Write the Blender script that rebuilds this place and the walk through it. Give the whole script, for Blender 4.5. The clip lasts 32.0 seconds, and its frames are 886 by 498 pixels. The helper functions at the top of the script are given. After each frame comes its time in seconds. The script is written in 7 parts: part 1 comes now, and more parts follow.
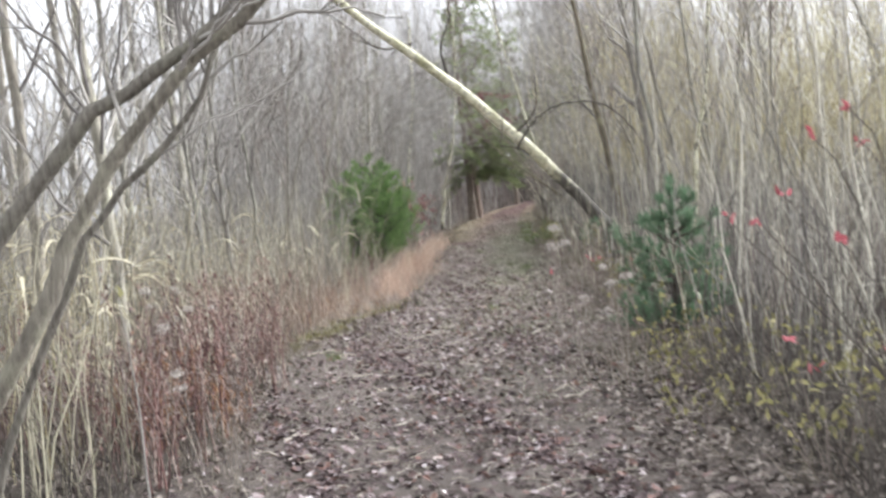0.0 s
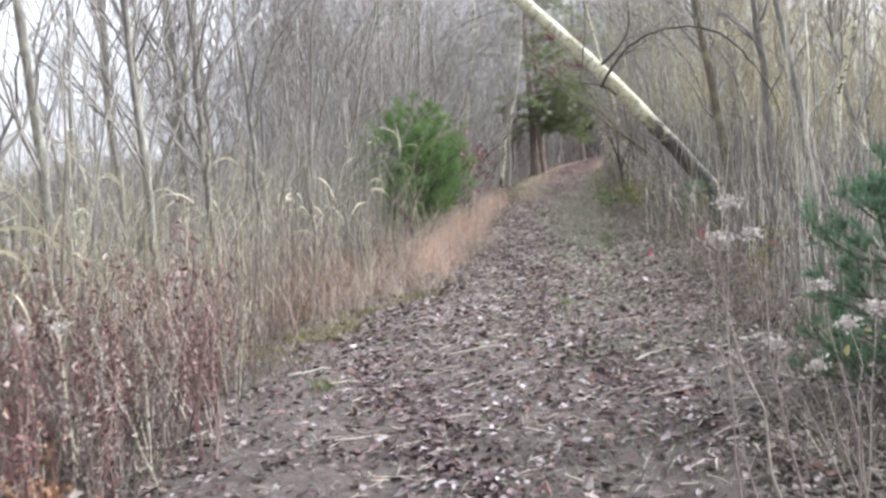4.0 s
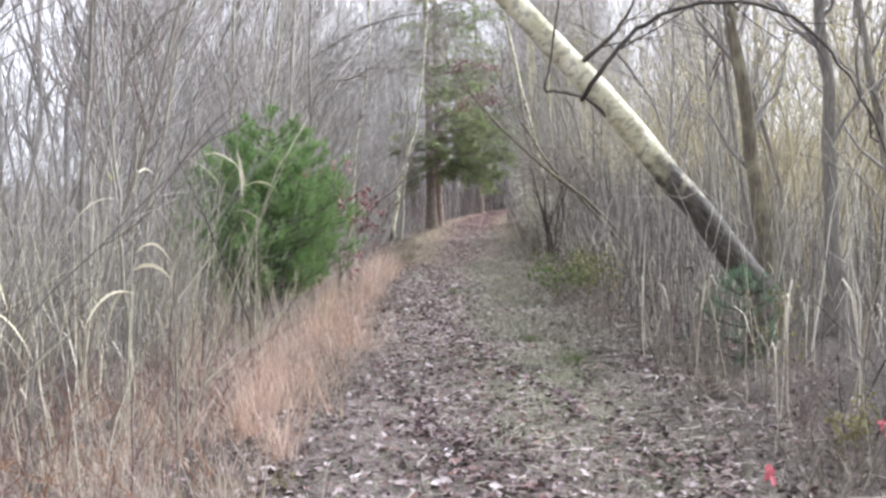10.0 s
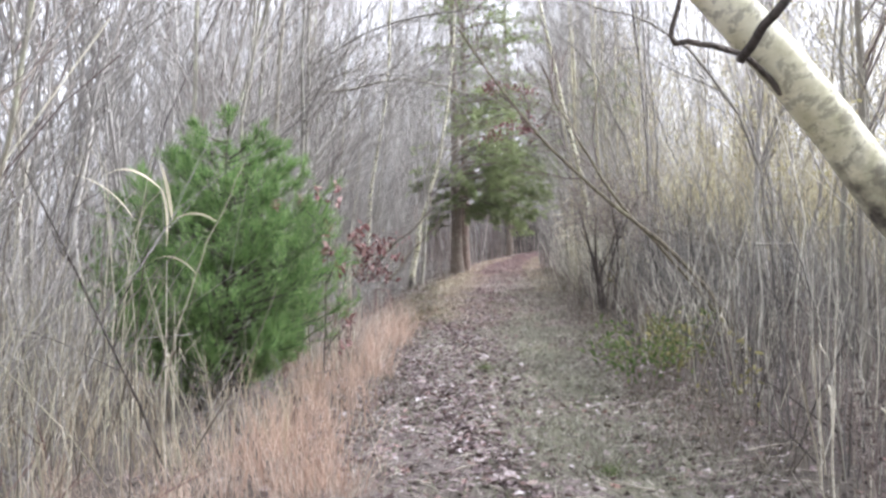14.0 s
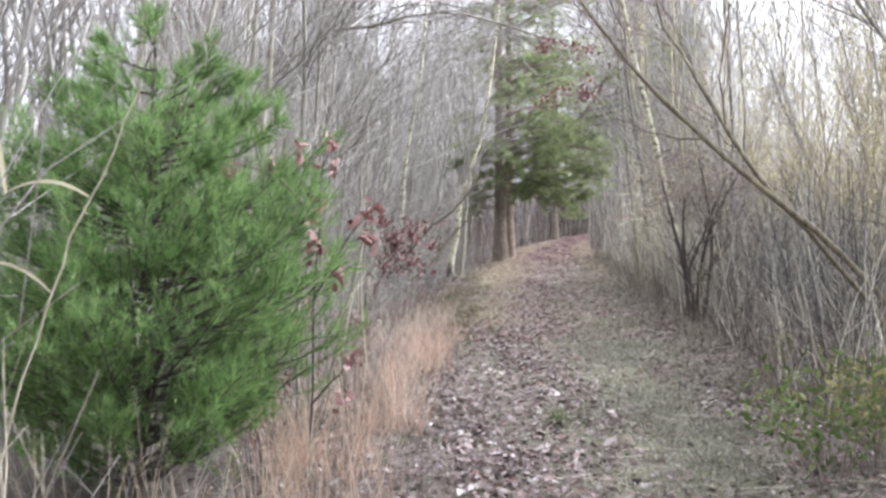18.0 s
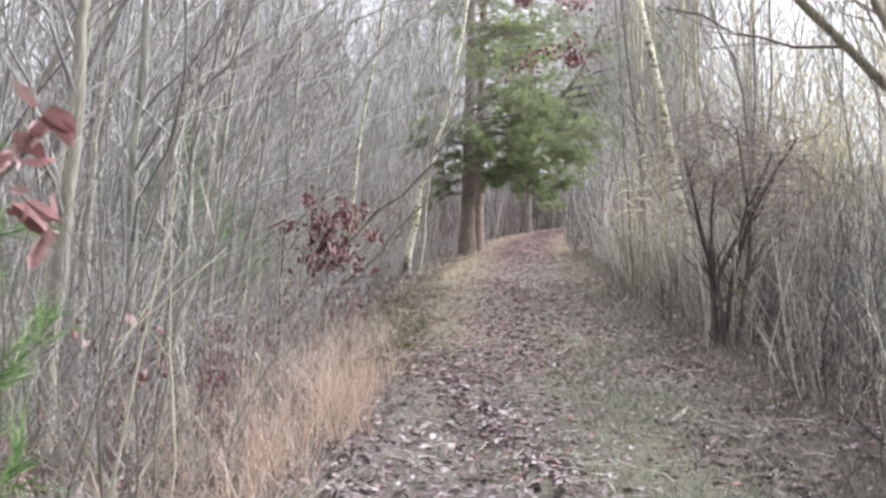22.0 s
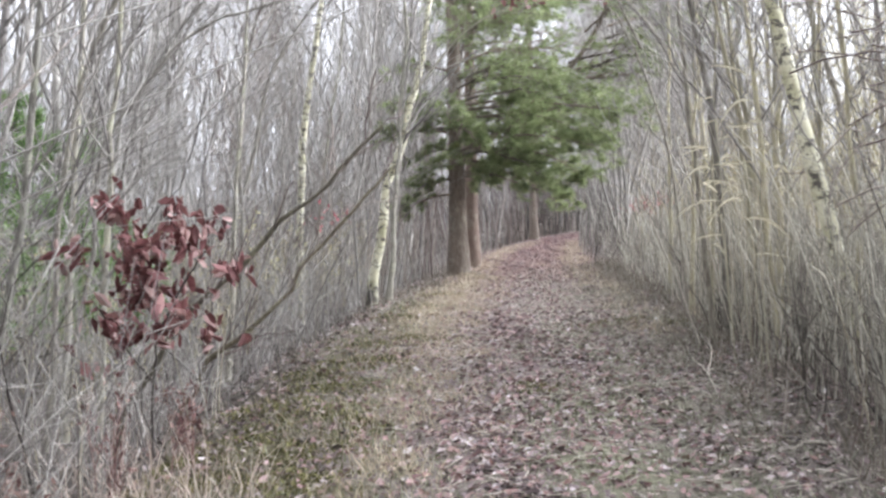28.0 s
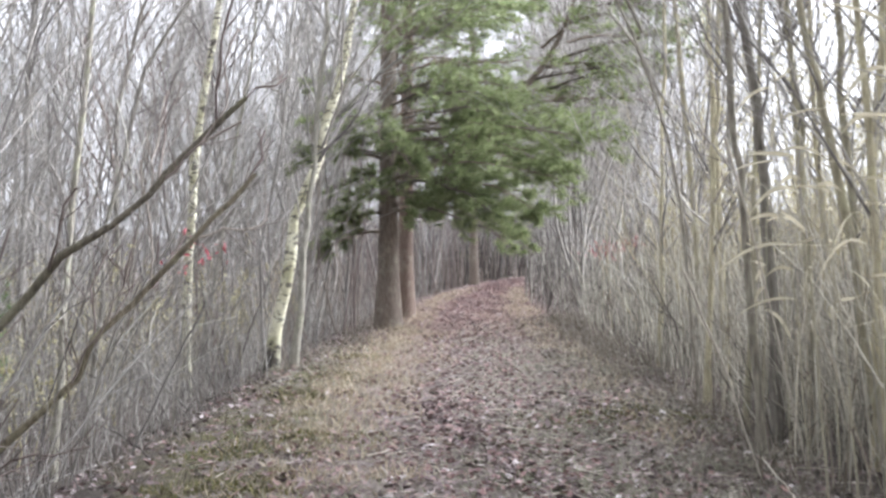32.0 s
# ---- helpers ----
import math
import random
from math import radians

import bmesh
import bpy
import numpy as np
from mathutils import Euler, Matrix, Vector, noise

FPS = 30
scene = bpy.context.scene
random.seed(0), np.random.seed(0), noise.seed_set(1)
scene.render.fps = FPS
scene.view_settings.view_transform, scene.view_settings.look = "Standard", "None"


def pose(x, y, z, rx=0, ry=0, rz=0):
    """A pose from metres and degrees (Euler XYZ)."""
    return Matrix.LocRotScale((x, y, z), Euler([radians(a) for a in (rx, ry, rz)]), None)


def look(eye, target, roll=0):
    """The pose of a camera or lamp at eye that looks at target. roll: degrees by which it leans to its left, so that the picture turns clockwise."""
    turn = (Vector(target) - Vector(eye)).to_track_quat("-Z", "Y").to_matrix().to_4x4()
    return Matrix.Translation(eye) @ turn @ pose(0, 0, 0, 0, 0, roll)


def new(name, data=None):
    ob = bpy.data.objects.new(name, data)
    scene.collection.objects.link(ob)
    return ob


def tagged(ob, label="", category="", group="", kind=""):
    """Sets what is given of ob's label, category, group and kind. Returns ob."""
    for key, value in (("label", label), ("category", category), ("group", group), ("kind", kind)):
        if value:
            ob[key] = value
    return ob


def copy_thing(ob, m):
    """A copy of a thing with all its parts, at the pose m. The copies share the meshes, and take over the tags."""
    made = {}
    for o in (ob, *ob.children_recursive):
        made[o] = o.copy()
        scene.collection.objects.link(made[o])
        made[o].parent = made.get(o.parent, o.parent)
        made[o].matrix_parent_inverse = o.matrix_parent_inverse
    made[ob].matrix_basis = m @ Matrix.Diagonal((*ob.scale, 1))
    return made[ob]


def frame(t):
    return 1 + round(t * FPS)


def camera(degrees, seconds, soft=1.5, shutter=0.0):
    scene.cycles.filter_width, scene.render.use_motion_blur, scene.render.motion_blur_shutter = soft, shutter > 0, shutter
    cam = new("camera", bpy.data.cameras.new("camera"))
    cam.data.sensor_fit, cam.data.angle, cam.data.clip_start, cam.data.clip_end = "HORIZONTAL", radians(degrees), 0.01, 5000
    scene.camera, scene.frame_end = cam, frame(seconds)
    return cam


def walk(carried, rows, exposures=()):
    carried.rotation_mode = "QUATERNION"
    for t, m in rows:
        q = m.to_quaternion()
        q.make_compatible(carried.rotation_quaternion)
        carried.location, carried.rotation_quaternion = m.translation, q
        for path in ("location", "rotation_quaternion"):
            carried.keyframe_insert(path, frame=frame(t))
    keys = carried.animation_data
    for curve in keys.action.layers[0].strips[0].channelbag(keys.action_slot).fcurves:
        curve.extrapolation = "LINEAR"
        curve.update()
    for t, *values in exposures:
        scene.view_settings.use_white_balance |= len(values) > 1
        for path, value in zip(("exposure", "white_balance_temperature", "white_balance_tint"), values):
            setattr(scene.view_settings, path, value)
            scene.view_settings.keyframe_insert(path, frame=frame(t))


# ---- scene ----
cam = camera(40.2, 32.0, 2.7, 0.4)
METRES, EYE, TILT, LEAN, TURN = 36.6, 1.5, 0.0, 0.0, 0.0
ROWS = [
    (0.0, 0.0, 0.0, 0.0, -0.36, -2.81, 7.32),
    (0.5, -0.002, 0.0159, -0.0004, 1.79, -1.15, 5.36),
    (1.0, -0.0041, 0.0307, 0.0004, 3.21, -1.69, 6.46),
    (1.5, -0.0021, 0.046, -0.0003, 3.72, 0.02, 6.66),
    (2.0, -0.0028, 0.0612, -0.0026, 4.6, -1.04, 5.28),
    (2.5, -0.0031, 0.0779, -0.0016, 3.1, -5.06, 5.94),
    (4.5, 0.0018, 0.1466, -0.003, 1.85, -4.67, 4.88),
    (5.0, 0.0026, 0.1643, -0.0022, -2.0, -5.13, 2.28),
    (5.5, 0.0042, 0.1805, -0.0026, -2.94, -4.23, 0.84),
    (6.0, 0.0025, 0.1994, -0.0041, -2.21, -7.22, 0.25),
    (6.5, 0.0016, 0.2166, -0.0046, -2.66, -6.02, 2.24),
    (7.0, 0.0014, 0.2344, -0.0031, -1.63, -5.61, 2.25),
    (7.5, 0.0001, 0.2504, -0.0025, -3.44, -6.33, 2.49),
    (8.0, 0.0009, 0.2669, -0.002, -5.43, -6.22, 3.99),
    (8.5, -0.0008, 0.282, -0.0023, -3.96, -3.29, 2.24),
    (9.0, -0.002, 0.2966, -0.0024, -4.02, -2.5, 3.93),
    (9.5, -0.001, 0.3139, -0.0023, -2.86, -2.25, 2.98),
    (10.0, -0.0012, 0.3308, -0.0032, -2.7, -2.86, 2.34),
    (10.5, -0.0006, 0.3466, -0.0041, -3.66, -2.88, 4.94),
    (11.0, -0.0007, 0.3631, -0.0041, -2.9, -2.08, 2.33),
    (11.5, -0.002, 0.3794, -0.0035, -1.79, -2.99, 2.95),
    (12.0, 0.0008, 0.3965, -0.0035, -2.38, -2.67, 3.02),
    (12.5, 0.0003, 0.4114, -0.0053, -2.32, -1.24, 1.35),
    (13.0, 0.0008, 0.4264, -0.0043, -3.18, -1.67, 2.25),
    (13.5, 0.0025, 0.4426, -0.004, -2.02, -1.31, 1.8),
    (15.5, 0.0055, 0.4945, -0.0028, -0.22, -0.27, 2.5),
    (16.0, 0.0054, 0.5112, -0.0028, 1.46, -2.75, 4.69),
    (16.5, 0.0033, 0.5259, -0.0036, 3.12, -1.39, 1.7),
    (17.0, 0.002, 0.5403, -0.0032, 2.1, -2.25, 2.92),
    (17.5, 0.004, 0.5557, -0.0027, 1.05, -2.13, 1.61),
    (18.0, 0.0036, 0.5711, -0.0032, 0.33, -1.73, 1.35),
    (18.5, 0.0056, 0.5857, -0.0038, -1.27, 0.14, 5.86),
    (19.0, 0.0062, 0.6001, -0.0038, -0.59, 0.85, 1.52),
    (19.5, 0.0055, 0.615, -0.0039, -0.61, 0.27, 1.06),
    (20.0, 0.007, 0.6312, -0.0044, -1.1, 0.5, 2.6),
    (20.5, 0.0066, 0.6465, -0.0054, -1.25, 0.72, -0.15),
    (21.0, 0.0076, 0.6606, -0.0053, -2.36, 0.17, 2.6),
    (21.5, 0.0104, 0.6756, -0.005, -1.36, -0.36, 0.42),
    (22.0, 0.0111, 0.6914, -0.0062, -1.03, -2.2, -0.38),
    (22.5, 0.014, 0.7081, -0.0078, 0.19, -2.32, 0.76),
    (23.0, 0.0156, 0.7249, -0.0073, 1.96, -2.32, 1.03),
    (23.5, 0.0172, 0.7416, -0.0072, -0.44, -3.49, 1.81),
    (24.0, 0.0194, 0.7586, -0.0066, -1.32, -3.94, 0.25),
    (24.5, 0.0198, 0.7744, -0.007, -1.57, -4.36, 1.39),
    (25.0, 0.0213, 0.7905, -0.0082, -1.78, -3.78, 3.35),
    (25.5, 0.0212, 0.8075, -0.0081, -0.97, -1.93, 0.24),
    (27.5, 0.0252, 0.8684, -0.0087, -1.64, -1.78, 2.8),
    (28.0, 0.0266, 0.8833, -0.0088, -0.84, -1.77, 2.26),
    (28.5, 0.0277, 0.8991, -0.0086, -3.18, -3.86, 3.84),
    (29.0, 0.0288, 0.9144, -0.0089, -2.89, -3.39, 3.06),
    (29.5, 0.0285, 0.9297, -0.0088, -1.32, -4.25, 4.67),
    (30.0, 0.0307, 0.9434, -0.0089, -3.34, -4.76, 5.92),
    (30.5, 0.0315, 0.9564, -0.0088, -3.41, -3.08, 3.1),
    (31.0, 0.0315, 0.9688, -0.0083, -5.5, -3.1, 4.16),
    (31.5, 0.0329, 0.9824, -0.0085, -5.08, -1.04, 2.57),
    (32.0, 0.0322, 0.9949, -0.0092, -3.85, 0.11, 0.72),
]
walk(cam, [(t, pose(0, 0, EYE, TILT, LEAN, TURN) @ pose(METRES * x, METRES * y, METRES * z, 90 + pitch, roll, yaw)) for t, x, y, z, yaw, pitch, roll in ROWS], [(0.0, 1.92, 6100, 11), (2.0, 1.88, 6050, 12), (3.0, 1.92, 5950, 12), (6.0, 2.1, 5850, 15), (10.0, 2.14, 5850, 15), (13.0, 2.23, 5850, 15), (17.0, 2.36, 5900, 14), (20.0, 2.24, 5900, 14), (25.0, 2.38, 5900, 13), (28.0, 2.34, 5900, 13), (29.5, 2.42, 5900, 13), (31.0, 2.42, 5900, 13), (32.0, 2.3, 5900, 13)])

# ---- world and light: bright overcast with a soft, low sun behind thin cloud ----
world = bpy.data.worlds.new("overcast")
scene.world = world
world.use_nodes = True
wn, wl = world.node_tree.nodes, world.node_tree.links
sky = wn.new("ShaderNodeTexSky")
sky.sky_type, sky.sun_disc = "NISHITA", False
sky.sun_elevation, sky.sun_rotation = radians(32), radians(76)
sky.air_density, sky.dust_density, sky.ozone_density = 1.0, 6.0, 1.0
cloud = wn.new("ShaderNodeHueSaturation")
cloud.inputs["Saturation"].default_value = 0.06
wl.new(sky.outputs[0], cloud.inputs["Color"])
veil = wn.new("ShaderNodeMix")
veil.data_type = "RGBA"
veil.inputs[0].default_value, veil.inputs[7].default_value = 0.6, (2.75, 2.72, 2.68, 1)
wl.new(cloud.outputs[0], veil.inputs[6])
wl.new(veil.outputs[2], wn["Background"].inputs[0])
wn["Background"].inputs[1].default_value = 0.15
sun = new("sun", bpy.data.lights.new("sun", "SUN"))
sun.data.energy, sun.data.angle, sun.data.color = 1.15, radians(16), (1.0, 0.97, 0.93)
sun.matrix_world = look((0, 0, 40), (-math.sin(radians(76)) * 40, -math.cos(radians(76)) * 40, 40 - 40 * math.tan(radians(32))))

# ---- materials ----


def material(name, rough=0.85):
    m = bpy.data.materials.new(name)
    m.use_nodes = True
    nt = m.node_tree
    bsdf = nt.nodes["Principled BSDF"]
    bsdf.inputs["Roughness"].default_value = rough
    bsdf.inputs["Specular IOR Level"].default_value = 0.25
    return m, nt, bsdf


def ramp(nt, fac, stops):
    r = nt.nodes.new("ShaderNodeValToRGB")
    while len(r.color_ramp.elements) < len(stops):
        r.color_ramp.elements.new(0.5)
    for e, (p, c) in zip(r.color_ramp.elements, stops):
        e.position, e.color = p, (*c, 1)
    nt.links.new(fac, r.inputs[0])
    return r.outputs[0]


def noise_tex(nt, scale, detail=4.0, stretch=(1, 1, 1), rough=0.6):
    co, mp, n = (nt.nodes.new(k) for k in ("ShaderNodeTexCoord", "ShaderNodeMapping", "ShaderNodeTexNoise"))
    mp.inputs["Scale"].default_value = stretch
    nt.links.new(co.outputs["Object"], mp.inputs[0])
    nt.links.new(mp.outputs[0], n.inputs["Vector"])
    n.inputs["Scale"].default_value, n.inputs["Detail"].default_value, n.inputs["Roughness"].default_value = scale, detail, rough
    return n.outputs["Fac"]


def mixed(nt, fac, a, b, mode="MIX"):
    m = nt.nodes.new("ShaderNodeMix")
    m.data_type, m.blend_type = "RGBA", mode
    for sock, v in ((m.inputs[0], fac), (m.inputs[6], a), (m.inputs[7], b)):
        if isinstance(v, (int, float)):
            sock.default_value = v
        elif isinstance(v, tuple):
            sock.default_value = (*v, 1)
        else:
            nt.links.new(v, sock)
    return m.outputs[2]


def bumped(nt, bsdf, height, strength=0.5, distance=0.01):
    b = nt.nodes.new("ShaderNodeBump")
    b.inputs["Strength"].default_value, b.inputs["Distance"].default_value = strength, distance
    nt.links.new(height, b.inputs["Height"])
    nt.links.new(b.outputs[0], bsdf.inputs["Normal"])


def island(nt):
    return nt.nodes.new("ShaderNodeNewGeometry").outputs["Random Per Island"]


def varied(name, stops, scale=30.0, rough=0.85, spread=0.35, translucent=0.0):
    """Colour by piece, with a grain over it: stems, blades and leaves."""
    m, nt, bsdf = material(name, rough)
    base = ramp(nt, island(nt), stops)
    grain = ramp(nt, noise_tex(nt, scale), [(0.3, (1 - spread,) * 3), (0.7, (1, 1, 1))])
    col = mixed(nt, 1.0, base, grain, "MULTIPLY")
    nt.links.new(col, bsdf.inputs["Base Color"])
    if translucent:
        t, mix = nt.nodes.new("ShaderNodeBsdfTranslucent"), nt.nodes.new("ShaderNodeMixShader")
        nt.links.new(col, t.inputs[0])
        mix.inputs[0].default_value = translucent
        nt.links.new(bsdf.outputs[0], mix.inputs[1])
        nt.links.new(t.outputs[0], mix.inputs[2])
        nt.links.new(mix.outputs[0], nt.nodes["Material Output"].inputs[0])
    return m


def bark(name, dark, light, lichen=(0.42, 0.43, 0.36), amount=0.25):
    m, nt, bsdf = material(name, 0.9)
    streak = noise_tex(nt, 9, 6, (5, 5, 0.8))
    col = ramp(nt, streak, [(0.25, dark), (0.7, light)])
    patch = ramp(nt, noise_tex(nt, 4.5, 3), [(0.52, (0, 0, 0)), (0.66, (amount,) * 3)])
    col = mixed(nt, patch, col, lichen)
    rnd = nt.nodes.new("ShaderNodeObjectInfo").outputs["Random"]
    col = mixed(nt, 1.0, col, ramp(nt, rnd, [(0, (0.72, 0.72, 0.74)), (1, (1.2, 1.17, 1.1))]), "MULTIPLY")
    nt.links.new(col, bsdf.inputs["Base Color"])
    bumped(nt, bsdf, streak, 0.9, 0.03)
    return m


def birch_bark(name, foot, scarred=1.0):
    """White bark with dark lenticels and scars, dark and rough up to about foot metres along the stem."""
    m, nt, bsdf = material(name, 0.6)
    white = ramp(nt, noise_tex(nt, 3.5, 5), [(0.32, (0.38, 0.365, 0.225)), (0.5, (0.60, 0.58, 0.42)), (0.68, (0.77, 0.75, 0.60))])
    scars = ramp(nt, noise_tex(nt, 3.4, 7, (3, 3, 5), 0.7), [(0.51, (0, 0, 0)), (0.57, (scarred,) * 3)])
    fine = ramp(nt, noise_tex(nt, 7, 4, (2.5, 2.5, 8)), [(0.60, (0, 0, 0)), (0.70, (0.7 * scarred,) * 3)])
    col = mixed(nt, scars, white, (0.10, 0.09, 0.075))
    col = mixed(nt, fine, col, (0.16, 0.14, 0.12))
    co, sep, add = nt.nodes.new("ShaderNodeTexCoord"), nt.nodes.new("ShaderNodeSeparateXYZ"), nt.nodes.new("ShaderNodeMath")
    nt.links.new(co.outputs["Object"], sep.inputs[0])
    sc = nt.nodes.new("ShaderNodeMath")
    sc.operation = "MULTIPLY_ADD"
    nt.links.new(noise_tex(nt, 5, 6), sc.inputs[0])
    sc.inputs[1].default_value, sc.inputs[2].default_value = 2.4, -1.2
    nt.links.new(sep.outputs[2], add.inputs[0])
    nt.links.new(sc.outputs[0], add.inputs[1])
    mr = nt.nodes.new("ShaderNodeMapRange")
    mr.inputs[1].default_value, mr.inputs[2].default_value = foot - 0.25, foot + 0.35
    nt.links.new(add.outputs[0], mr.inputs[0])
    old = ramp(nt, noise_tex(nt, 14, 6, (3, 3, 0.8)), [(0.3, (0.03, 0.028, 0.024)), (0.7, (0.14, 0.128, 0.108))])
    col = mixed(nt, mr.outputs[0], old, col)
    nt.links.new(col, bsdf.inputs["Base Color"])
    bumped(nt, bsdf, noise_tex(nt, 12, 5, (2, 2, 6)), 0.5, 0.008)
    return m


BARK = bark("grey_bark", (0.13, 0.12, 0.105), (0.36, 0.34, 0.30))
BARK_PALE = bark("pale_bark", (0.14, 0.135, 0.115), (0.40, 0.385, 0.335), (0.50, 0.52, 0.38), 0.5)
BARK_MOSSY = bark("mossy_bark", (0.055, 0.047, 0.036), (0.24, 0.215, 0.165), (0.30, 0.30, 0.20), 0.55)
BARK_DARK = bark("dark_bark", (0.045, 0.04, 0.036), (0.15, 0.13, 0.115), (0.2, 0.2, 0.17), 0.15)
BARK_PINE = bark("pine_bark", (0.075, 0.062, 0.054), (0.27, 0.228, 0.195))
BARK_WILLOW = bark("willow_bark", (0.10, 0.092, 0.078), (0.34, 0.318, 0.27), (0.40, 0.40, 0.31), 0.4)
# lichened bark with the sunlit yellow of the stems mixed into its colour
BARK_YELLOW = bark("sunlit_lichened_bark", (0.22, 0.20, 0.135), (0.52, 0.49, 0.365), (0.62, 0.61, 0.40), 0.5)
BARK_RED = bark("reddish_pine_bark", (0.10, 0.072, 0.06), (0.23, 0.18, 0.155))
BIRCH = birch_bark("birch_bark", 0.25)
BIRCH_OLD = birch_bark("leaning_birch_bark", 1.25, 0.5)
TWIG = varied("twig", [(0, (0.20, 0.185, 0.175)), (0.5, (0.34, 0.32, 0.295)), (1, (0.54, 0.515, 0.47))], 8)
TWIG_WARM = varied("warm_twig", [(0, (0.16, 0.12, 0.115)), (0.5, (0.27, 0.225, 0.20)), (1, (0.42, 0.37, 0.32))], 8)
REED = varied("dry_reed", [(0, (0.15, 0.13, 0.105)), (0.4, (0.33, 0.30, 0.235)), (0.7, (0.55, 0.52, 0.385)), (0.9, (0.73, 0.685, 0.52)), (1, (0.80, 0.75, 0.57))], 6)
CANE = varied("grey_cane", [(0, (0.10, 0.092, 0.085)), (0.5, (0.21, 0.198, 0.185)), (0.78, (0.39, 0.372, 0.335)), (0.92, (0.62, 0.595, 0.51)), (1, (0.72, 0.69, 0.59))], 6)
# shaded copy of the grey cane: the shadow is in the colour
CANE_SHADE = varied("shaded_cane", [(0, (0.06, 0.056, 0.053)), (0.6, (0.15, 0.142, 0.134)), (0.9, (0.28, 0.265, 0.24)), (1, (0.58, 0.555, 0.49))], 6)
REED_BLADE = varied("reed_blade", [(0, (0.46, 0.41, 0.29)), (0.6, (0.64, 0.59, 0.43)), (1, (0.79, 0.75, 0.59))], 5, 0.75, 0.25, 0.35)
GRASS_DRY = varied("dry_orange_grass", [(0, (0.38, 0.255, 0.19)), (0.5, (0.63, 0.455, 0.35)), (1, (0.82, 0.68, 0.56))], 4, 0.8, 0.25, 0.3)
GRASS_PALE = varied("dry_pale_grass", [(0, (0.38, 0.315, 0.215)), (0.6, (0.58, 0.495, 0.36)), (1, (0.70, 0.63, 0.48))], 4, 0.8, 0.25, 0.3)
GRASS_DEAD = varied("dead_grass", [(0, (0.09, 0.076, 0.058)), (0.5, (0.21, 0.185, 0.145)), (1, (0.46, 0.42, 0.34))], 5, 0.85, 0.3, 0.2)
GRASS_GREEN = varied("trail_grass", [(0, (0.14, 0.155, 0.09)), (0.5, (0.275, 0.295, 0.185)), (1, (0.47, 0.475, 0.345))], 5, 0.8, 0.3, 0.25)
GRASS_PINK = varied("pinkish_straw", [(0, (0.34, 0.27, 0.22)), (0.5, (0.56, 0.46, 0.385)), (1, (0.74, 0.65, 0.55))], 5, 0.8, 0.3, 0.3)
GRASS_OLIVE = varied("olive_grass", [(0, (0.15, 0.14, 0.05)), (0.5, (0.26, 0.245, 0.10)), (1, (0.40, 0.37, 0.19))], 5, 0.8, 0.3, 0.25)
GRASS_GREY = varied("grey_grass", [(0, (0.15, 0.148, 0.11)), (0.5, (0.285, 0.28, 0.218)), (1, (0.47, 0.455, 0.375))], 5, 0.85, 0.3, 0.2)
MAT_GRASS = varied("matted_grass", [(0, (0.13, 0.14, 0.095)), (0.4, (0.25, 0.262, 0.19)), (0.8, (0.40, 0.405, 0.31)), (1, (0.62, 0.59, 0.49))], 5, 0.85, 0.3, 0.2)
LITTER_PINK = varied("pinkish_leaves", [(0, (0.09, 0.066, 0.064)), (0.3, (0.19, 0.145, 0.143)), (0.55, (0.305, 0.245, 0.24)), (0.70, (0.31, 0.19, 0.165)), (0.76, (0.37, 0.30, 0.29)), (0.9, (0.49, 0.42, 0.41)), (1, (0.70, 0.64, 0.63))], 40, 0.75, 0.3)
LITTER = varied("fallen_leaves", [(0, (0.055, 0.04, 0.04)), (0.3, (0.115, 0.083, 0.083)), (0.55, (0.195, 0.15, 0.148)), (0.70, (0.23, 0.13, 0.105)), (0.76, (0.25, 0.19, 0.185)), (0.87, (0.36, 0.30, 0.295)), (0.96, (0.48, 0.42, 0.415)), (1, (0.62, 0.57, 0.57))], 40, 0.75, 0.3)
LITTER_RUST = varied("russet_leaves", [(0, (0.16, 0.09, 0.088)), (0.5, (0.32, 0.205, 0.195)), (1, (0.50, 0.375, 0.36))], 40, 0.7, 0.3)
LEAF_RED = varied("oak_leaf", [(0, (0.11, 0.043, 0.043)), (0.45, (0.25, 0.11, 0.108)), (0.8, (0.42, 0.235, 0.22)), (1, (0.60, 0.43, 0.40))], 30, 0.5, 0.3, 0.15)
LEAF_PINK = varied("bright_red_leaf", [(0, (0.42, 0.09, 0.115)), (1, (0.62, 0.21, 0.23))], 20, 0.6, 0.2, 0.3)
LEAF_YELLOW = varied("yellow_leaf", [(0, (0.16, 0.155, 0.07)), (0.6, (0.27, 0.255, 0.12)), (1, (0.44, 0.405, 0.19))], 20, 0.65, 0.25, 0.3)
LEAF_GREEN = varied("green_leaf", [(0, (0.09, 0.135, 0.045)), (0.6, (0.165, 0.225, 0.075)), (1, (0.26, 0.31, 0.125))], 20, 0.6, 0.25, 0.3)
WEED = varied("russet_weed", [(0, (0.085, 0.045, 0.043)), (0.4, (0.195, 0.105, 0.10)), (0.8, (0.33, 0.205, 0.18)), (1, (0.52, 0.42, 0.37))], 12, 0.85, 0.3)
WEED_ORANGE = varied("orange_weed", [(0, (0.20, 0.10, 0.055)), (0.5, (0.36, 0.195, 0.11)), (1, (0.50, 0.33, 0.20))], 12, 0.85, 0.3)
FLUFF = varied("seed_fluff", [(0, (0.46, 0.42, 0.38)), (1, (0.70, 0.65, 0.60))], 60, 0.95, 0.3, 0.2)
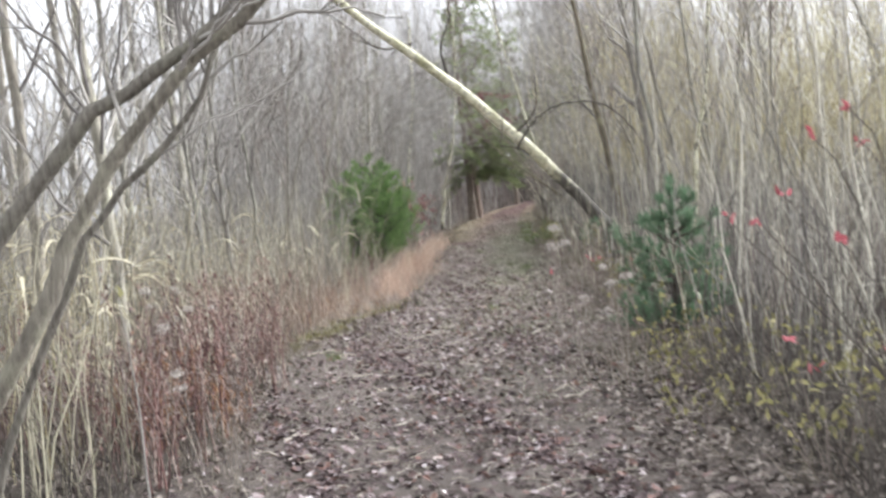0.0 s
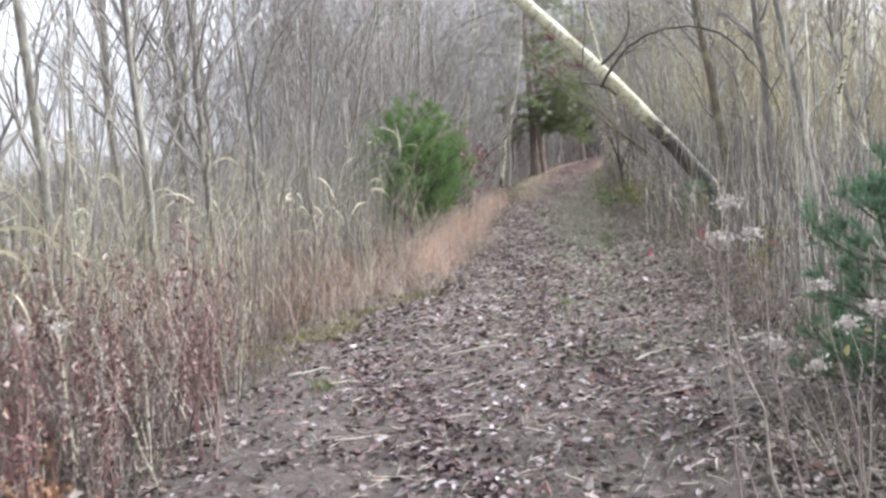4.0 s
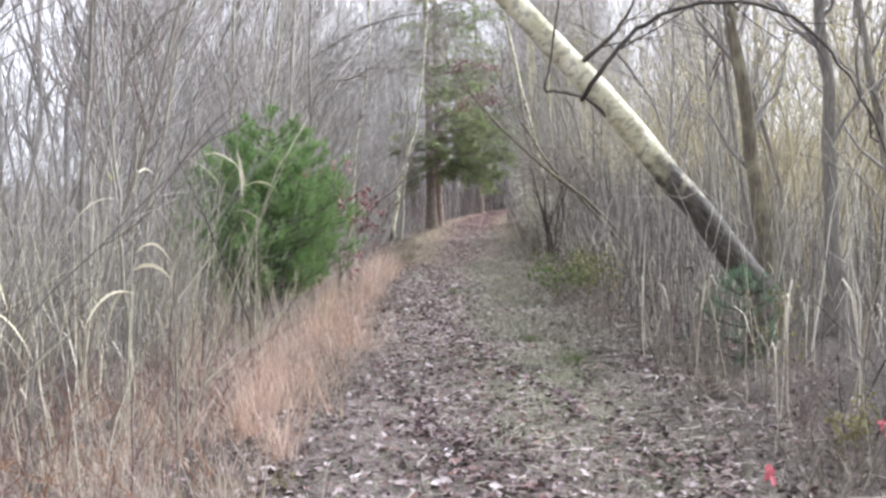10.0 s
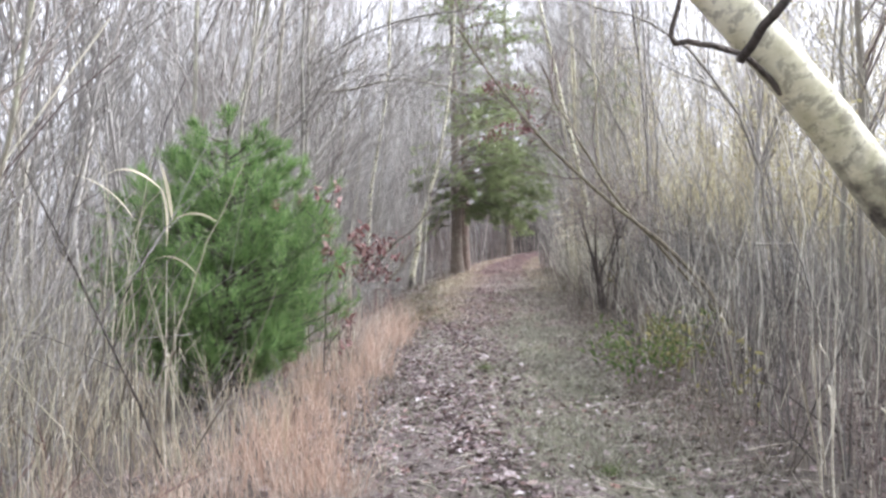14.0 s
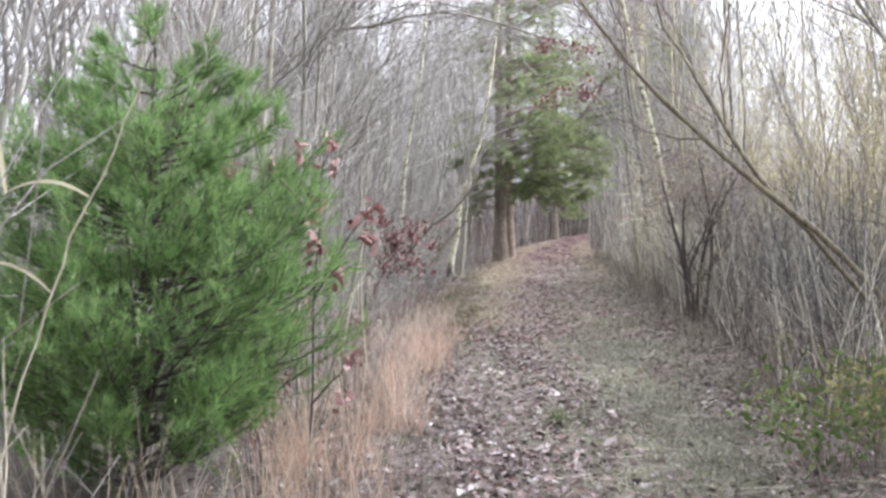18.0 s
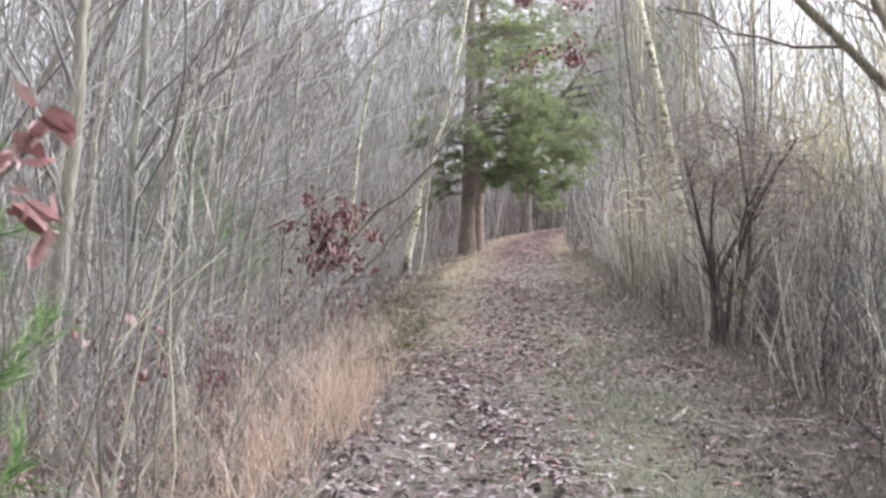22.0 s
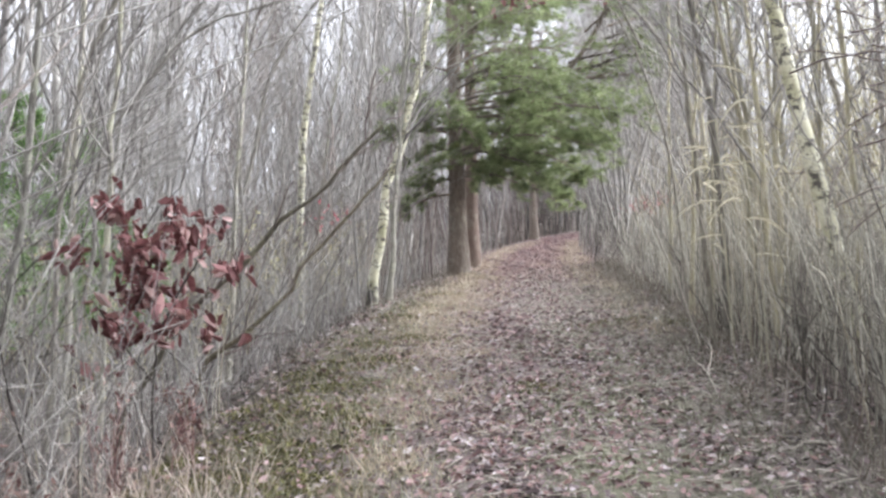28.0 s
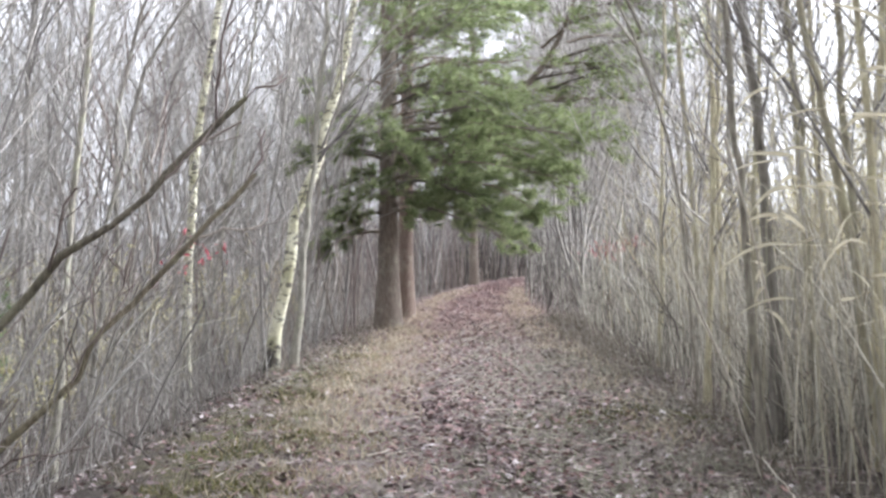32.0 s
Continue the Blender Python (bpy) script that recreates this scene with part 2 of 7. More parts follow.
NEEDLE = varied("pine_needle", [(0, (0.105, 0.195, 0.062)), (0.5, (0.225, 0.37, 0.125)), (1, (0.42, 0.57, 0.25))], 3, 0.5, 0.5, 0.55)
NEEDLE_OLD = varied("old_pine_needle", [(0, (0.145, 0.185, 0.085)), (0.5, (0.315, 0.38, 0.18)), (1, (0.52, 0.57, 0.32))], 1.5, 0.6, 0.45, 0.55)
NEEDLE_BLUE = varied("blue_green_needle", [(0, (0.09, 0.165, 0.10)), (0.6, (0.17, 0.275, 0.165)), (1, (0.28, 0.39, 0.24))], 6, 0.6, 0.3, 0.35)
# verge leaves, darkened in colour for the shade beneath the thickets
LITTER_SHADE = varied("shaded_leaves", [(0, (0.07, 0.057, 0.05)), (0.5, (0.165, 0.135, 0.118)), (1, (0.36, 0.315, 0.275))], 40, 0.7, 0.3)
MOSS = varied("moss", [(0, (0.075, 0.07, 0.03)), (0.6, (0.175, 0.165, 0.068)), (0.9, (0.29, 0.27, 0.12)), (1, (0.38, 0.335, 0.21))], 9, 0.95, 0.45)
# near-black brush tones: the shade low in the thickets is put into this colour
BRUSH_SHADE = varied("shade_brush", [(0, (0.055, 0.048, 0.044)), (0.7, (0.13, 0.115, 0.10)), (1, (0.25, 0.225, 0.195))], 8)
YELLOW_STEM = varied("yellow_stem", [(0, (0.29, 0.25, 0.15)), (0.6, (0.50, 0.445, 0.28)), (1, (0.68, 0.625, 0.42))], 5)
LEAF_PALE = varied("pale_yellow_leaf", [(0, (0.42, 0.385, 0.20)), (0.6, (0.60, 0.55, 0.32)), (1, (0.74, 0.69, 0.46))], 20, 0.7, 0.25, 0.35)
STRAW = varied("straw_cane", [(0, (0.20, 0.187, 0.16)), (0.35, (0.38, 0.358, 0.305)), (0.7, (0.58, 0.55, 0.455)), (1, (0.76, 0.725, 0.61))], 6)
STICK = varied("weathered_stick", [(0, (0.42, 0.38, 0.31)), (1, (0.66, 0.61, 0.52))], 25, 0.85, 0.3)


def loose_leaf_material():
    m, nt, bsdf = material("loose_leaf", 0.7)
    rnd = nt.nodes.new("ShaderNodeObjectInfo").outputs["Random"]
    col = ramp(nt, rnd, [(0, (0.15, 0.085, 0.07)), (0.35, (0.28, 0.165, 0.13)), (0.65, (0.36, 0.28, 0.25)), (1, (0.56, 0.50, 0.46))])
    col = mixed(nt, 1.0, col, ramp(nt, noise_tex(nt, 50), [(0.3, (0.7, 0.7, 0.7)), (0.7, (1, 1, 1))]), "MULTIPLY")
    nt.links.new(col, bsdf.inputs["Base Color"])
    return m


LOOSE_LEAF = loose_leaf_material()


def ground_material():
    m, nt, bsdf = material("forest_floor", 0.95)

    def mask(name):
        a = nt.nodes.new("ShaderNodeAttribute")
        a.attribute_name = name
        return a.outputs["Fac"]
    clod = noise_tex(nt, 26, 8, (1, 1, 1), 0.75)
    litter = ramp(nt, clod, [(0.3, (0.085, 0.066, 0.06)), (0.5, (0.23, 0.19, 0.175)), (0.66, (0.44, 0.39, 0.365))])
    duff = ramp(nt, noise_tex(nt, 9, 8, (1, 1, 1), 0.7), [(0.3, (0.04, 0.034, 0.029)), (0.7, (0.16, 0.138, 0.115))])
    col = mixed(nt, mask("litter"), duff, litter)
    patchy = ramp(nt, noise_tex(nt, 1.3, 5), [(0.34, (0, 0, 0)), (0.56, (0.9, 0.9, 0.9))])
    grass = ramp(nt, noise_tex(nt, 30, 6), [(0.3, (0.12, 0.118, 0.075)), (0.7, (0.36, 0.345, 0.25))])
    col = mixed(nt, mixed(nt, 1.0, mask("green"), patchy, "MULTIPLY"), col, grass)
    mossy = ramp(nt, noise_tex(nt, 25, 6), [(0.3, (0.05, 0.046, 0.022)), (0.7, (0.17, 0.155, 0.075))])
    blot = ramp(nt, noise_tex(nt, 2.2, 4), [(0.42, (0, 0, 0)), (0.55, (1, 1, 1))])
    col = mixed(nt, mixed(nt, 1.0, mask("moss"), blot, "MULTIPLY"), col, mossy)
    needles = ramp(nt, noise_tex(nt, 20, 6), [(0.3, (0.10, 0.05, 0.035)), (0.7, (0.27, 0.15, 0.10))])
    col = mixed(nt, mask("rust"), col, needles)
    nt.links.new(col, bsdf.inputs["Base Color"])
    bumped(nt, bsdf, clod, 1.0, 0.04)
    return m


GROUND = ground_material()

# ---- mesh builders ----


def mesh_of(name, verts, faces, mat, smooth=True):
    """A mesh from vertex rows and equal-sided faces."""
    verts, faces = np.asarray(verts, np.float32).reshape(-1, 3), np.asarray(faces, np.int32)
    n, k = faces.shape
    me = bpy.data.meshes.new(name)
    me.vertices.add(len(verts))
    me.vertices.foreach_set("co", verts.ravel())
    me.loops.add(n * k)
    me.loops.foreach_set("vertex_index", faces.ravel())
    me.polygons.add(n)
    me.polygons.foreach_set("loop_start", np.arange(0, n * k, k, dtype=np.int32))
    me.polygons.foreach_set("use_smooth", np.full(n, smooth))
    me.materials.append(mat)
    me.update()
    me.validate()
    return me


def part(name, me, parent, label=""):
    ob = new(name, me)
    ob.parent = parent
    return tagged(ob, label)


def thing(name, at, label, category, group=""):
    ob = new(name)
    ob.empty_display_size = 0.2
    ob.location = at
    return tagged(ob, label, category, group)


def unit(v):
    return v / np.maximum(np.linalg.norm(v, axis=-1, keepdims=True), 1e-9)


def tubes(P, R, sides=3):
    """Round stems: curves P (n, k, 3) with radii R (n, k)."""
    P, R = np.asarray(P, float), np.asarray(R, float)
    n, k, _ = P.shape
    T = unit(np.gradient(P, axis=1))
    ref = np.where(np.abs(T[..., 2:3]) > 0.8, np.array([1.0, 0, 0]), np.array([0, 0, 1.0]))
    ref = np.broadcast_to(ref[:, :1], T.shape)
    A = unit(np.cross(T, ref))
    B = np.cross(T, A)
    ang = np.arange(sides) * 2 * np.pi / sides
    V = P[:, :, None] + R[:, :, None, None] * (A[:, :, None] * np.cos(ang)[:, None] + B[:, :, None] * np.sin(ang)[:, None])
    idx = np.arange(n * k * sides).reshape(n, k, sides)
    nxt = np.roll(idx, -1, axis=2)
    F = np.stack([idx[:, :-1], nxt[:, :-1], nxt[:, 1:], idx[:, 1:]], -1).reshape(-1, 4)
    return V.reshape(-1, 3), F


def ribbons(P, W, side):
    """Flat blades: curves P (n, k, 3), widths W (n, k), across the directions side (n, 3)."""
    n, k, _ = P.shape
    off = side[:, None] * W[..., None] / 2
    V = np.stack([P - off, P + off], 2)
    idx = np.arange(n * k * 2).reshape(n, k, 2)
    F = np.stack([idx[:, :-1, 0], idx[:, :-1, 1], idx[:, 1:, 1], idx[:, 1:, 0]], -1).reshape(-1, 4)
    return V.reshape(-1, 3), F


def joined(*pieces):
    vs, fs, o = [], [], 0
    for v, f in pieces:
        vs.append(v), fs.append(f + o)
        o += len(v)
    return np.concatenate(vs), np.concatenate(fs)


def wander(n, k, amount, rng):
    """Smooth sideways wandering from zero at the root."""
    s = rng.normal(0, 1, (n, k, 3)) * amount
    s[:, 0] = 0
    return np.cumsum(s, axis=1)


def spawn(P, R, m, rng, length, spread=0.8, lift=0.3, k=4, start=0.3, end=0.98, thin=0.55, crook=0.04, rmin=0.0025):
    """m side shoots on each of the curves P."""
    n, kk, _ = P.shape
    t = rng.uniform(start, end, (n, m))
    f = t * (kk - 1)
    i = np.minimum(f.astype(int), kk - 2)
    w = (f - i)[..., None]
    rows = np.arange(n)[:, None]
    base = P[rows, i] * (1 - w) + P[rows, i + 1] * w
    rad = (R[rows, i] * (1 - w[..., 0]) + R[rows, i + 1] * w[..., 0]) * thin
    tan = unit(P[rows, i + 1] - P[rows, i])
    rnd = rng.normal(0, 1, tan.shape)
    out = unit(rnd - tan * (rnd * tan).sum(-1, keepdims=True))
    way = unit(tan * np.cos(spread) + out * np.sin(spread) + np.array([0, 0, lift]) * rng.uniform(0.3, 1.2, (n, m, 1)))
    full = np.linalg.norm(np.diff(P, axis=1), axis=-1).sum(1)[:, None]
    size = full * length * rng.uniform(0.55, 1.25, (n, m)) * (1.15 - 0.6 * t)
    s = np.linspace(0, 1, k)
    C = base[:, :, None] + way[:, :, None] * (size[..., None] * s)[..., None]
    C[..., 2] += (size * 0.12)[..., None] * (s ** 2) * lift
    C = C.reshape(-1, k, 3) + wander(n * m, k, crook, rng) * size.reshape(-1, 1, 1)
    Q = np.maximum(rad.reshape(-1, 1) * (1 - 0.75 * s), rmin)
    return C, Q


def stems(x, y, h, rng, r=0.008, lean=(0.0, 0.0), sway=0.12, k=5, bend=0.1, crook=0.015, z=None):
    """Upright stalks rooted on the ground at (x, y)."""
    n = len(x)
    s = np.linspace(0, 1, k)
    z0 = land(x, y) - 0.03 if z is None else z
    lx, ly = lean[0] + rng.normal(0, sway, n), lean[1] + rng.normal(0, sway, n)
    bx, by = rng.normal(lean[0] * 0.6, bend, n), rng.normal(lean[1] * 0.6, bend, n)
    X = x[:, None] + h[:, None] * (lx[:, None] * s + bx[:, None] * s ** 2)
    Y = y[:, None] + h[:, None] * (ly[:, None] * s + by[:, None] * s ** 2)
    Z = z0[:, None] + h[:, None] * (s * (1 - 0.1 * (lx ** 2 + ly ** 2))[:, None] - 0.4 * (bx ** 2 + by ** 2)[:, None] * s ** 2)
    P = np.stack([X, Y, Z], -1) + wander(n, k, crook, rng) * h[:, None, None]
    R = np.maximum((r * rng.uniform(0.6, 1.4, n))[:, None] * (1 - 0.72 * s), 0.0018)
    return P, R


def litter_set(at, size, rng):
    """Curled leaves on the ground, four faces each."""
    n = len(at)
    tpl = np.array([(-0.5, 0, 0.05), (0, -0.5, 0.0), (0.08, 0, 0.0), (0.02, 0.5, 0.0), (0.5, 0, 0.05)])
    q = np.array([(0, 1, 2), (0, 2, 3), (1, 4, 2), (2, 4, 3)])
    L = np.repeat(tpl[None], n, 0) + rng.normal(0, 0.09, (n, 5, 3)) * np.array([1, 1, 0.6])
    L[..., 1] *= rng.uniform(0.4, 0.8, (n, 1))
    L[:, (1, 3), 2] += rng.uniform(-0.12, 0.22, (n, 1))
    yaw, tilt, roll = rng.uniform(0, 6.283, n), rng.normal(0, 0.3, n), rng.normal(0, 0.3, n)
    X, Y, Z = L[..., 0], L[..., 1], L[..., 2]
    Y, Z = Y * np.cos(roll)[:, None] - Z * np.sin(roll)[:, None], Y * np.sin(roll)[:, None] + Z * np.cos(roll)[:, None]
    X, Z = X * np.cos(tilt)[:, None] - Z * np.sin(tilt)[:, None], X * np.sin(tilt)[:, None] + Z * np.cos(tilt)[:, None]
    X, Y = X * np.cos(yaw)[:, None] - Y * np.sin(yaw)[:, None], X * np.sin(yaw)[:, None] + Y * np.cos(yaw)[:, None]
    V = at[:, None] + np.stack([X, Y, Z], -1) * size[:, None, None]
    F = q[None] + (np.arange(n) * 5)[:, None, None]
    return V.reshape(-1, 3), F.reshape(-1, 3)


def leaf_set(at, size, rng, flat=0.0, aspect=0.55, fold=0.25):
    """Curled leaves: eight corners and six faces each, hinged on a midrib. flat 1: lying on the ground."""
    n = len(at)
    tpl = np.array([(0, 0, 0), (0.3, -0.42, 0.10), (0.3, 0, 0), (0.3, 0.42, 0.10), (0.72, -0.34, 0.14), (0.7, 0, 0.05), (0.72, 0.34, 0.14), (1, 0, 0.16)])
    q = np.array([(0, 1, 2), (0, 2, 3), (1, 4, 5), (1, 5, 2), (2, 5, 6), (2, 6, 3), (4, 7, 5), (5, 7, 6)])
    L = np.repeat(tpl[None], n, 0) - np.array([0.5, 0, 0])
    L[..., 1] *= aspect * rng.uniform(0.75, 1.3, (n, 1))
    L[..., 2] *= fold / 0.1 * rng.uniform(-0.6, 1.6, (n, 1))
    L += rng.normal(0, 0.035, L.shape)
    yaw = rng.uniform(0, 2 * np.pi, n)
    tilt = rng.normal(0, 1, n) * (0.42 if flat else 1.2)
    roll = rng.normal(0, 1, n) * (0.42 if flat else 1.2)
    cy, sy, ct, st, cr, sr = np.cos(yaw), np.sin(yaw), np.cos(tilt), np.sin(tilt), np.cos(roll), np.sin(roll)
    X, Y, Z = L[..., 0], L[..., 1], L[..., 2]
    Y, Z = Y * cr[:, None] - Z * sr[:, None], Y * sr[:, None] + Z * cr[:, None]
    X, Z = X * ct[:, None] - Z * st[:, None], X * st[:, None] + Z * ct[:, None]
    X, Y = X * cy[:, None] - Y * sy[:, None], X * sy[:, None] + Y * cy[:, None]
    V = at[:, None] + np.stack([X, Y, Z], -1) * size[:, None, None]
    F = q[None] + (np.arange(n) * 8)[:, None, None]
    return V.reshape(-1, 3), F.reshape(-1, 3)


def stuff(name, me, label, category):
    return tagged(new(name, me), label, category, "", "stuff")


# ---- plan: the trail's edges along y, and the lie of the land ----
PLAN_Y = [-12, 0, 8, 11, 14.5, 16.5, 18, 22, 27, 34, 40, 44, 51, 57, 69, 85, 96, 106, 120, 140]
EDGE_L = [-1.6, -1.6, -1.65, -1.75, -1.85, -1.5, -0.68, -0.5, -0.25, 0.02, 0.2, 0.3, 0.85, 1.5, 3.0, 6.1, 8.9, 13.5, 23, 40]
EDGE_R = [1.6, 1.6, 1.55, 1.55, 1.75, 1.85, 1.9, 1.95, 2.15, 2.65, 3.05, 3.5, 3.98, 4.4, 5.6, 7.8, 10.4, 15.0, 25, 43]


def edge_l(y):
    return np.interp(y, PLAN_Y, EDGE_L)


def edge_r(y):
    return np.interp(y, PLAN_Y, EDGE_R)


def smooth(v):
    v = np.clip(v, 0, 1)
    return v * v * (3 - 2 * v)


def land(x, y):
    x, y = np.asarray(x, float), np.asarray(y, float)
    l, r = edge_l(y), edge_r(y)
    z = -0.15 + 0.02 * np.sin(1.7 * x + 0.6 * y) * np.sin(0.9 * y - 0.5 * x)
    z -= 0.75 * smooth((l - 0.3 - x) / 2.2) * smooth((y - 30) / 8)
    z -= 0.25 * smooth((x - r - 0.6) / 2.5) * smooth((y - 36) / 10)
    out = np.maximum(np.maximum(l - x, x - r), 0)
    z += 0.05 * smooth(out / 1.5) * np.sin(2.3 * x + 1.1 * y) * np.cos(1.3 * x - 1.9 * y)
    mid = (l + r) / 2
    z -= 0.035 * (np.exp(-((x - mid - 0.62) / 0.28) ** 2) + np.exp(-((x - mid + 0.55) / 0.28) ** 2))
    return z


def ground_sheet():
    xs = np.concatenate([[-2500, -700, -250, -110], np.arange(-60, -8, 4), np.arange(-8, -3, 0.5), np.arange(-3, 8, 0.16), np.arange(8, 14, 0.5), np.arange(14, 64, 4), [110, 250, 700, 2500]])
    ys = np.concatenate([[-2500, -600, -150, -60, -30], np.arange(-14, 4, 1.0), np.arange(4, 60, 0.2), np.arange(60, 110, 0.5), np.arange(110, 160, 5), [220, 400, 900, 2500]])
    X, Y = np.meshgrid(xs, ys)
    Z = land(X, Y) + 0.012 * np.random.default_rng(3).normal(0, 1, X.shape)
    ny, nx = X.shape
    idx = np.arange(nx * ny).reshape(ny, nx)
    F = np.stack([idx[:-1, :-1], idx[:-1, 1:], idx[1:, 1:], idx[1:, :-1]], -1).reshape(-1, 4)
    me = mesh_of("ground", np.stack([X, Y, Z], -1), F, GROUND)
    l, r = edge_l(Y), edge_r(Y)
    inside = smooth((X - l + 0.7) / 0.9) * smooth((r + 0.6 - X) / 0.9)
    masks = {
        "litter": (0.12 + inside * 0.7) * (0.4 + 0.6 * smooth((Y - 8) / 10)),
        "green": 1.3 * inside * np.exp(-((X - (l + r) / 2 - 0.45) / 0.8) ** 2) * smooth((Y - 15) / 8) * (1 - 0.6 * smooth((Y - 38) / 7)),
        "moss": 1.3 * np.exp(-((X - l + 0.05) / 0.55) ** 2) * smooth((Y - 33) / 3) * (1 - smooth((Y - 52) / 5)),
        "rust": inside * smooth((Y - 50) / 14) * 0.55,
    }
    for key, val in masks.items():
        me.attributes.new(key, "FLOAT", "POINT").data.foreach_set("value", val.ravel().astype(np.float32))
    return tagged(new("ground", me), "leaf-strewn forest floor with a worn trail and mossy verge", "ground", "", "structure")


ground = ground_sheet()


def backdrop_woods():
    """Far grey hills of bare trees that close the view beyond the thickets."""
    m, nt, bsdf = material("far_woods", 1.0)
    col = ramp(nt, noise_tex(nt, 0.6, 8, (1, 1, 0.25), 0.75), [(0.3, (0.085, 0.08, 0.08)), (0.7, (0.19, 0.182, 0.175))])
    nt.links.new(col, bsdf.inputs["Base Color"])
    a = np.linspace(0, 2 * np.pi, 241)[:-1]
    rng = np.random.default_rng(11)
    rad = 150 + 12 * np.sin(3 * a)
    top = 5.0 + 0.9 * np.sin(5 * a + 1) + 0.7 * np.sin(17 * a) + rng.uniform(-1.2, 1.2, a.size)
    ring = [np.stack([rad * np.cos(a), 45 + rad * np.sin(a), np.full(a.size, -2.0)], -1),
            np.stack([(rad + 3) * np.cos(a), 45 + (rad + 3) * np.sin(a), top * 0.6], -1),
            np.stack([(rad + 9) * np.cos(a), 45 + (rad + 9) * np.sin(a), top], -1),
            np.stack([(rad + 30) * np.cos(a), 45 + (rad + 30) * np.sin(a), top * 0.7], -1)]
    V = np.stack(ring, 0)
    idx = np.arange(V.shape[0] * a.size).reshape(V.shape[0], a.size)
    nx = np.roll(idx, -1, axis=1)
    F = np.stack([idx[:-1], nx[:-1], nx[1:], idx[1:]], -1).reshape(-1, 4)
    tagged(new("backdrop", mesh_of("backdrop", V, F, m)), "distant grey wooded hills under an overcast sky", "backdrop", "", "structure")


backdrop_woods()


# ---- saplings and trees ----
def bare_tree_meshes(seed, height, r, lean, n1, n2, mat_trunk, mat_twig, start=0.22, k=9):
    rng = np.random.default_rng(seed)
    P, R = stems(np.zeros(1), np.zeros(1), np.array([height]), rng, r, lean, 0.025, k, 0.03, 0.011, z=np.array([-0.06]))
    R = np.maximum(r * (1 - 0.8 * np.linspace(0, 1, k) ** 0.9), 0.006)[None]
    R[0, 0] *= 1.35
    B, Q = spawn(P, R, n1, rng, 0.26, 0.62, 0.35, 5, start, 0.99, 0.42, 0.035, 0.005)
    C, S = spawn(B, Q, n2, rng, 0.45, 0.7, 0.25, 3, 0.25, 0.98, 0.5, 0.05, 0.0032)
    trunk = mesh_of("trunk", *tubes(P, R, 7), mat_trunk)
    crown = mesh_of("crown", *joined(tubes(B, Q, 4), tubes(C, S, 3)), mat_twig)
    return trunk, crown


def scatter(n, y0, y1, d0, d1, rng, side, power=1.6):
    """Places beside the trail, from d0 to d1 metres out from its edge, denser near it."""
    y = rng.uniform(y0, y1, n)
    d = d0 + (d1 - d0) * rng.uniform(0, 1, n) ** power
    return (edge_l(y) - d, y) if side < 0 else (edge_r(y) + d, y)


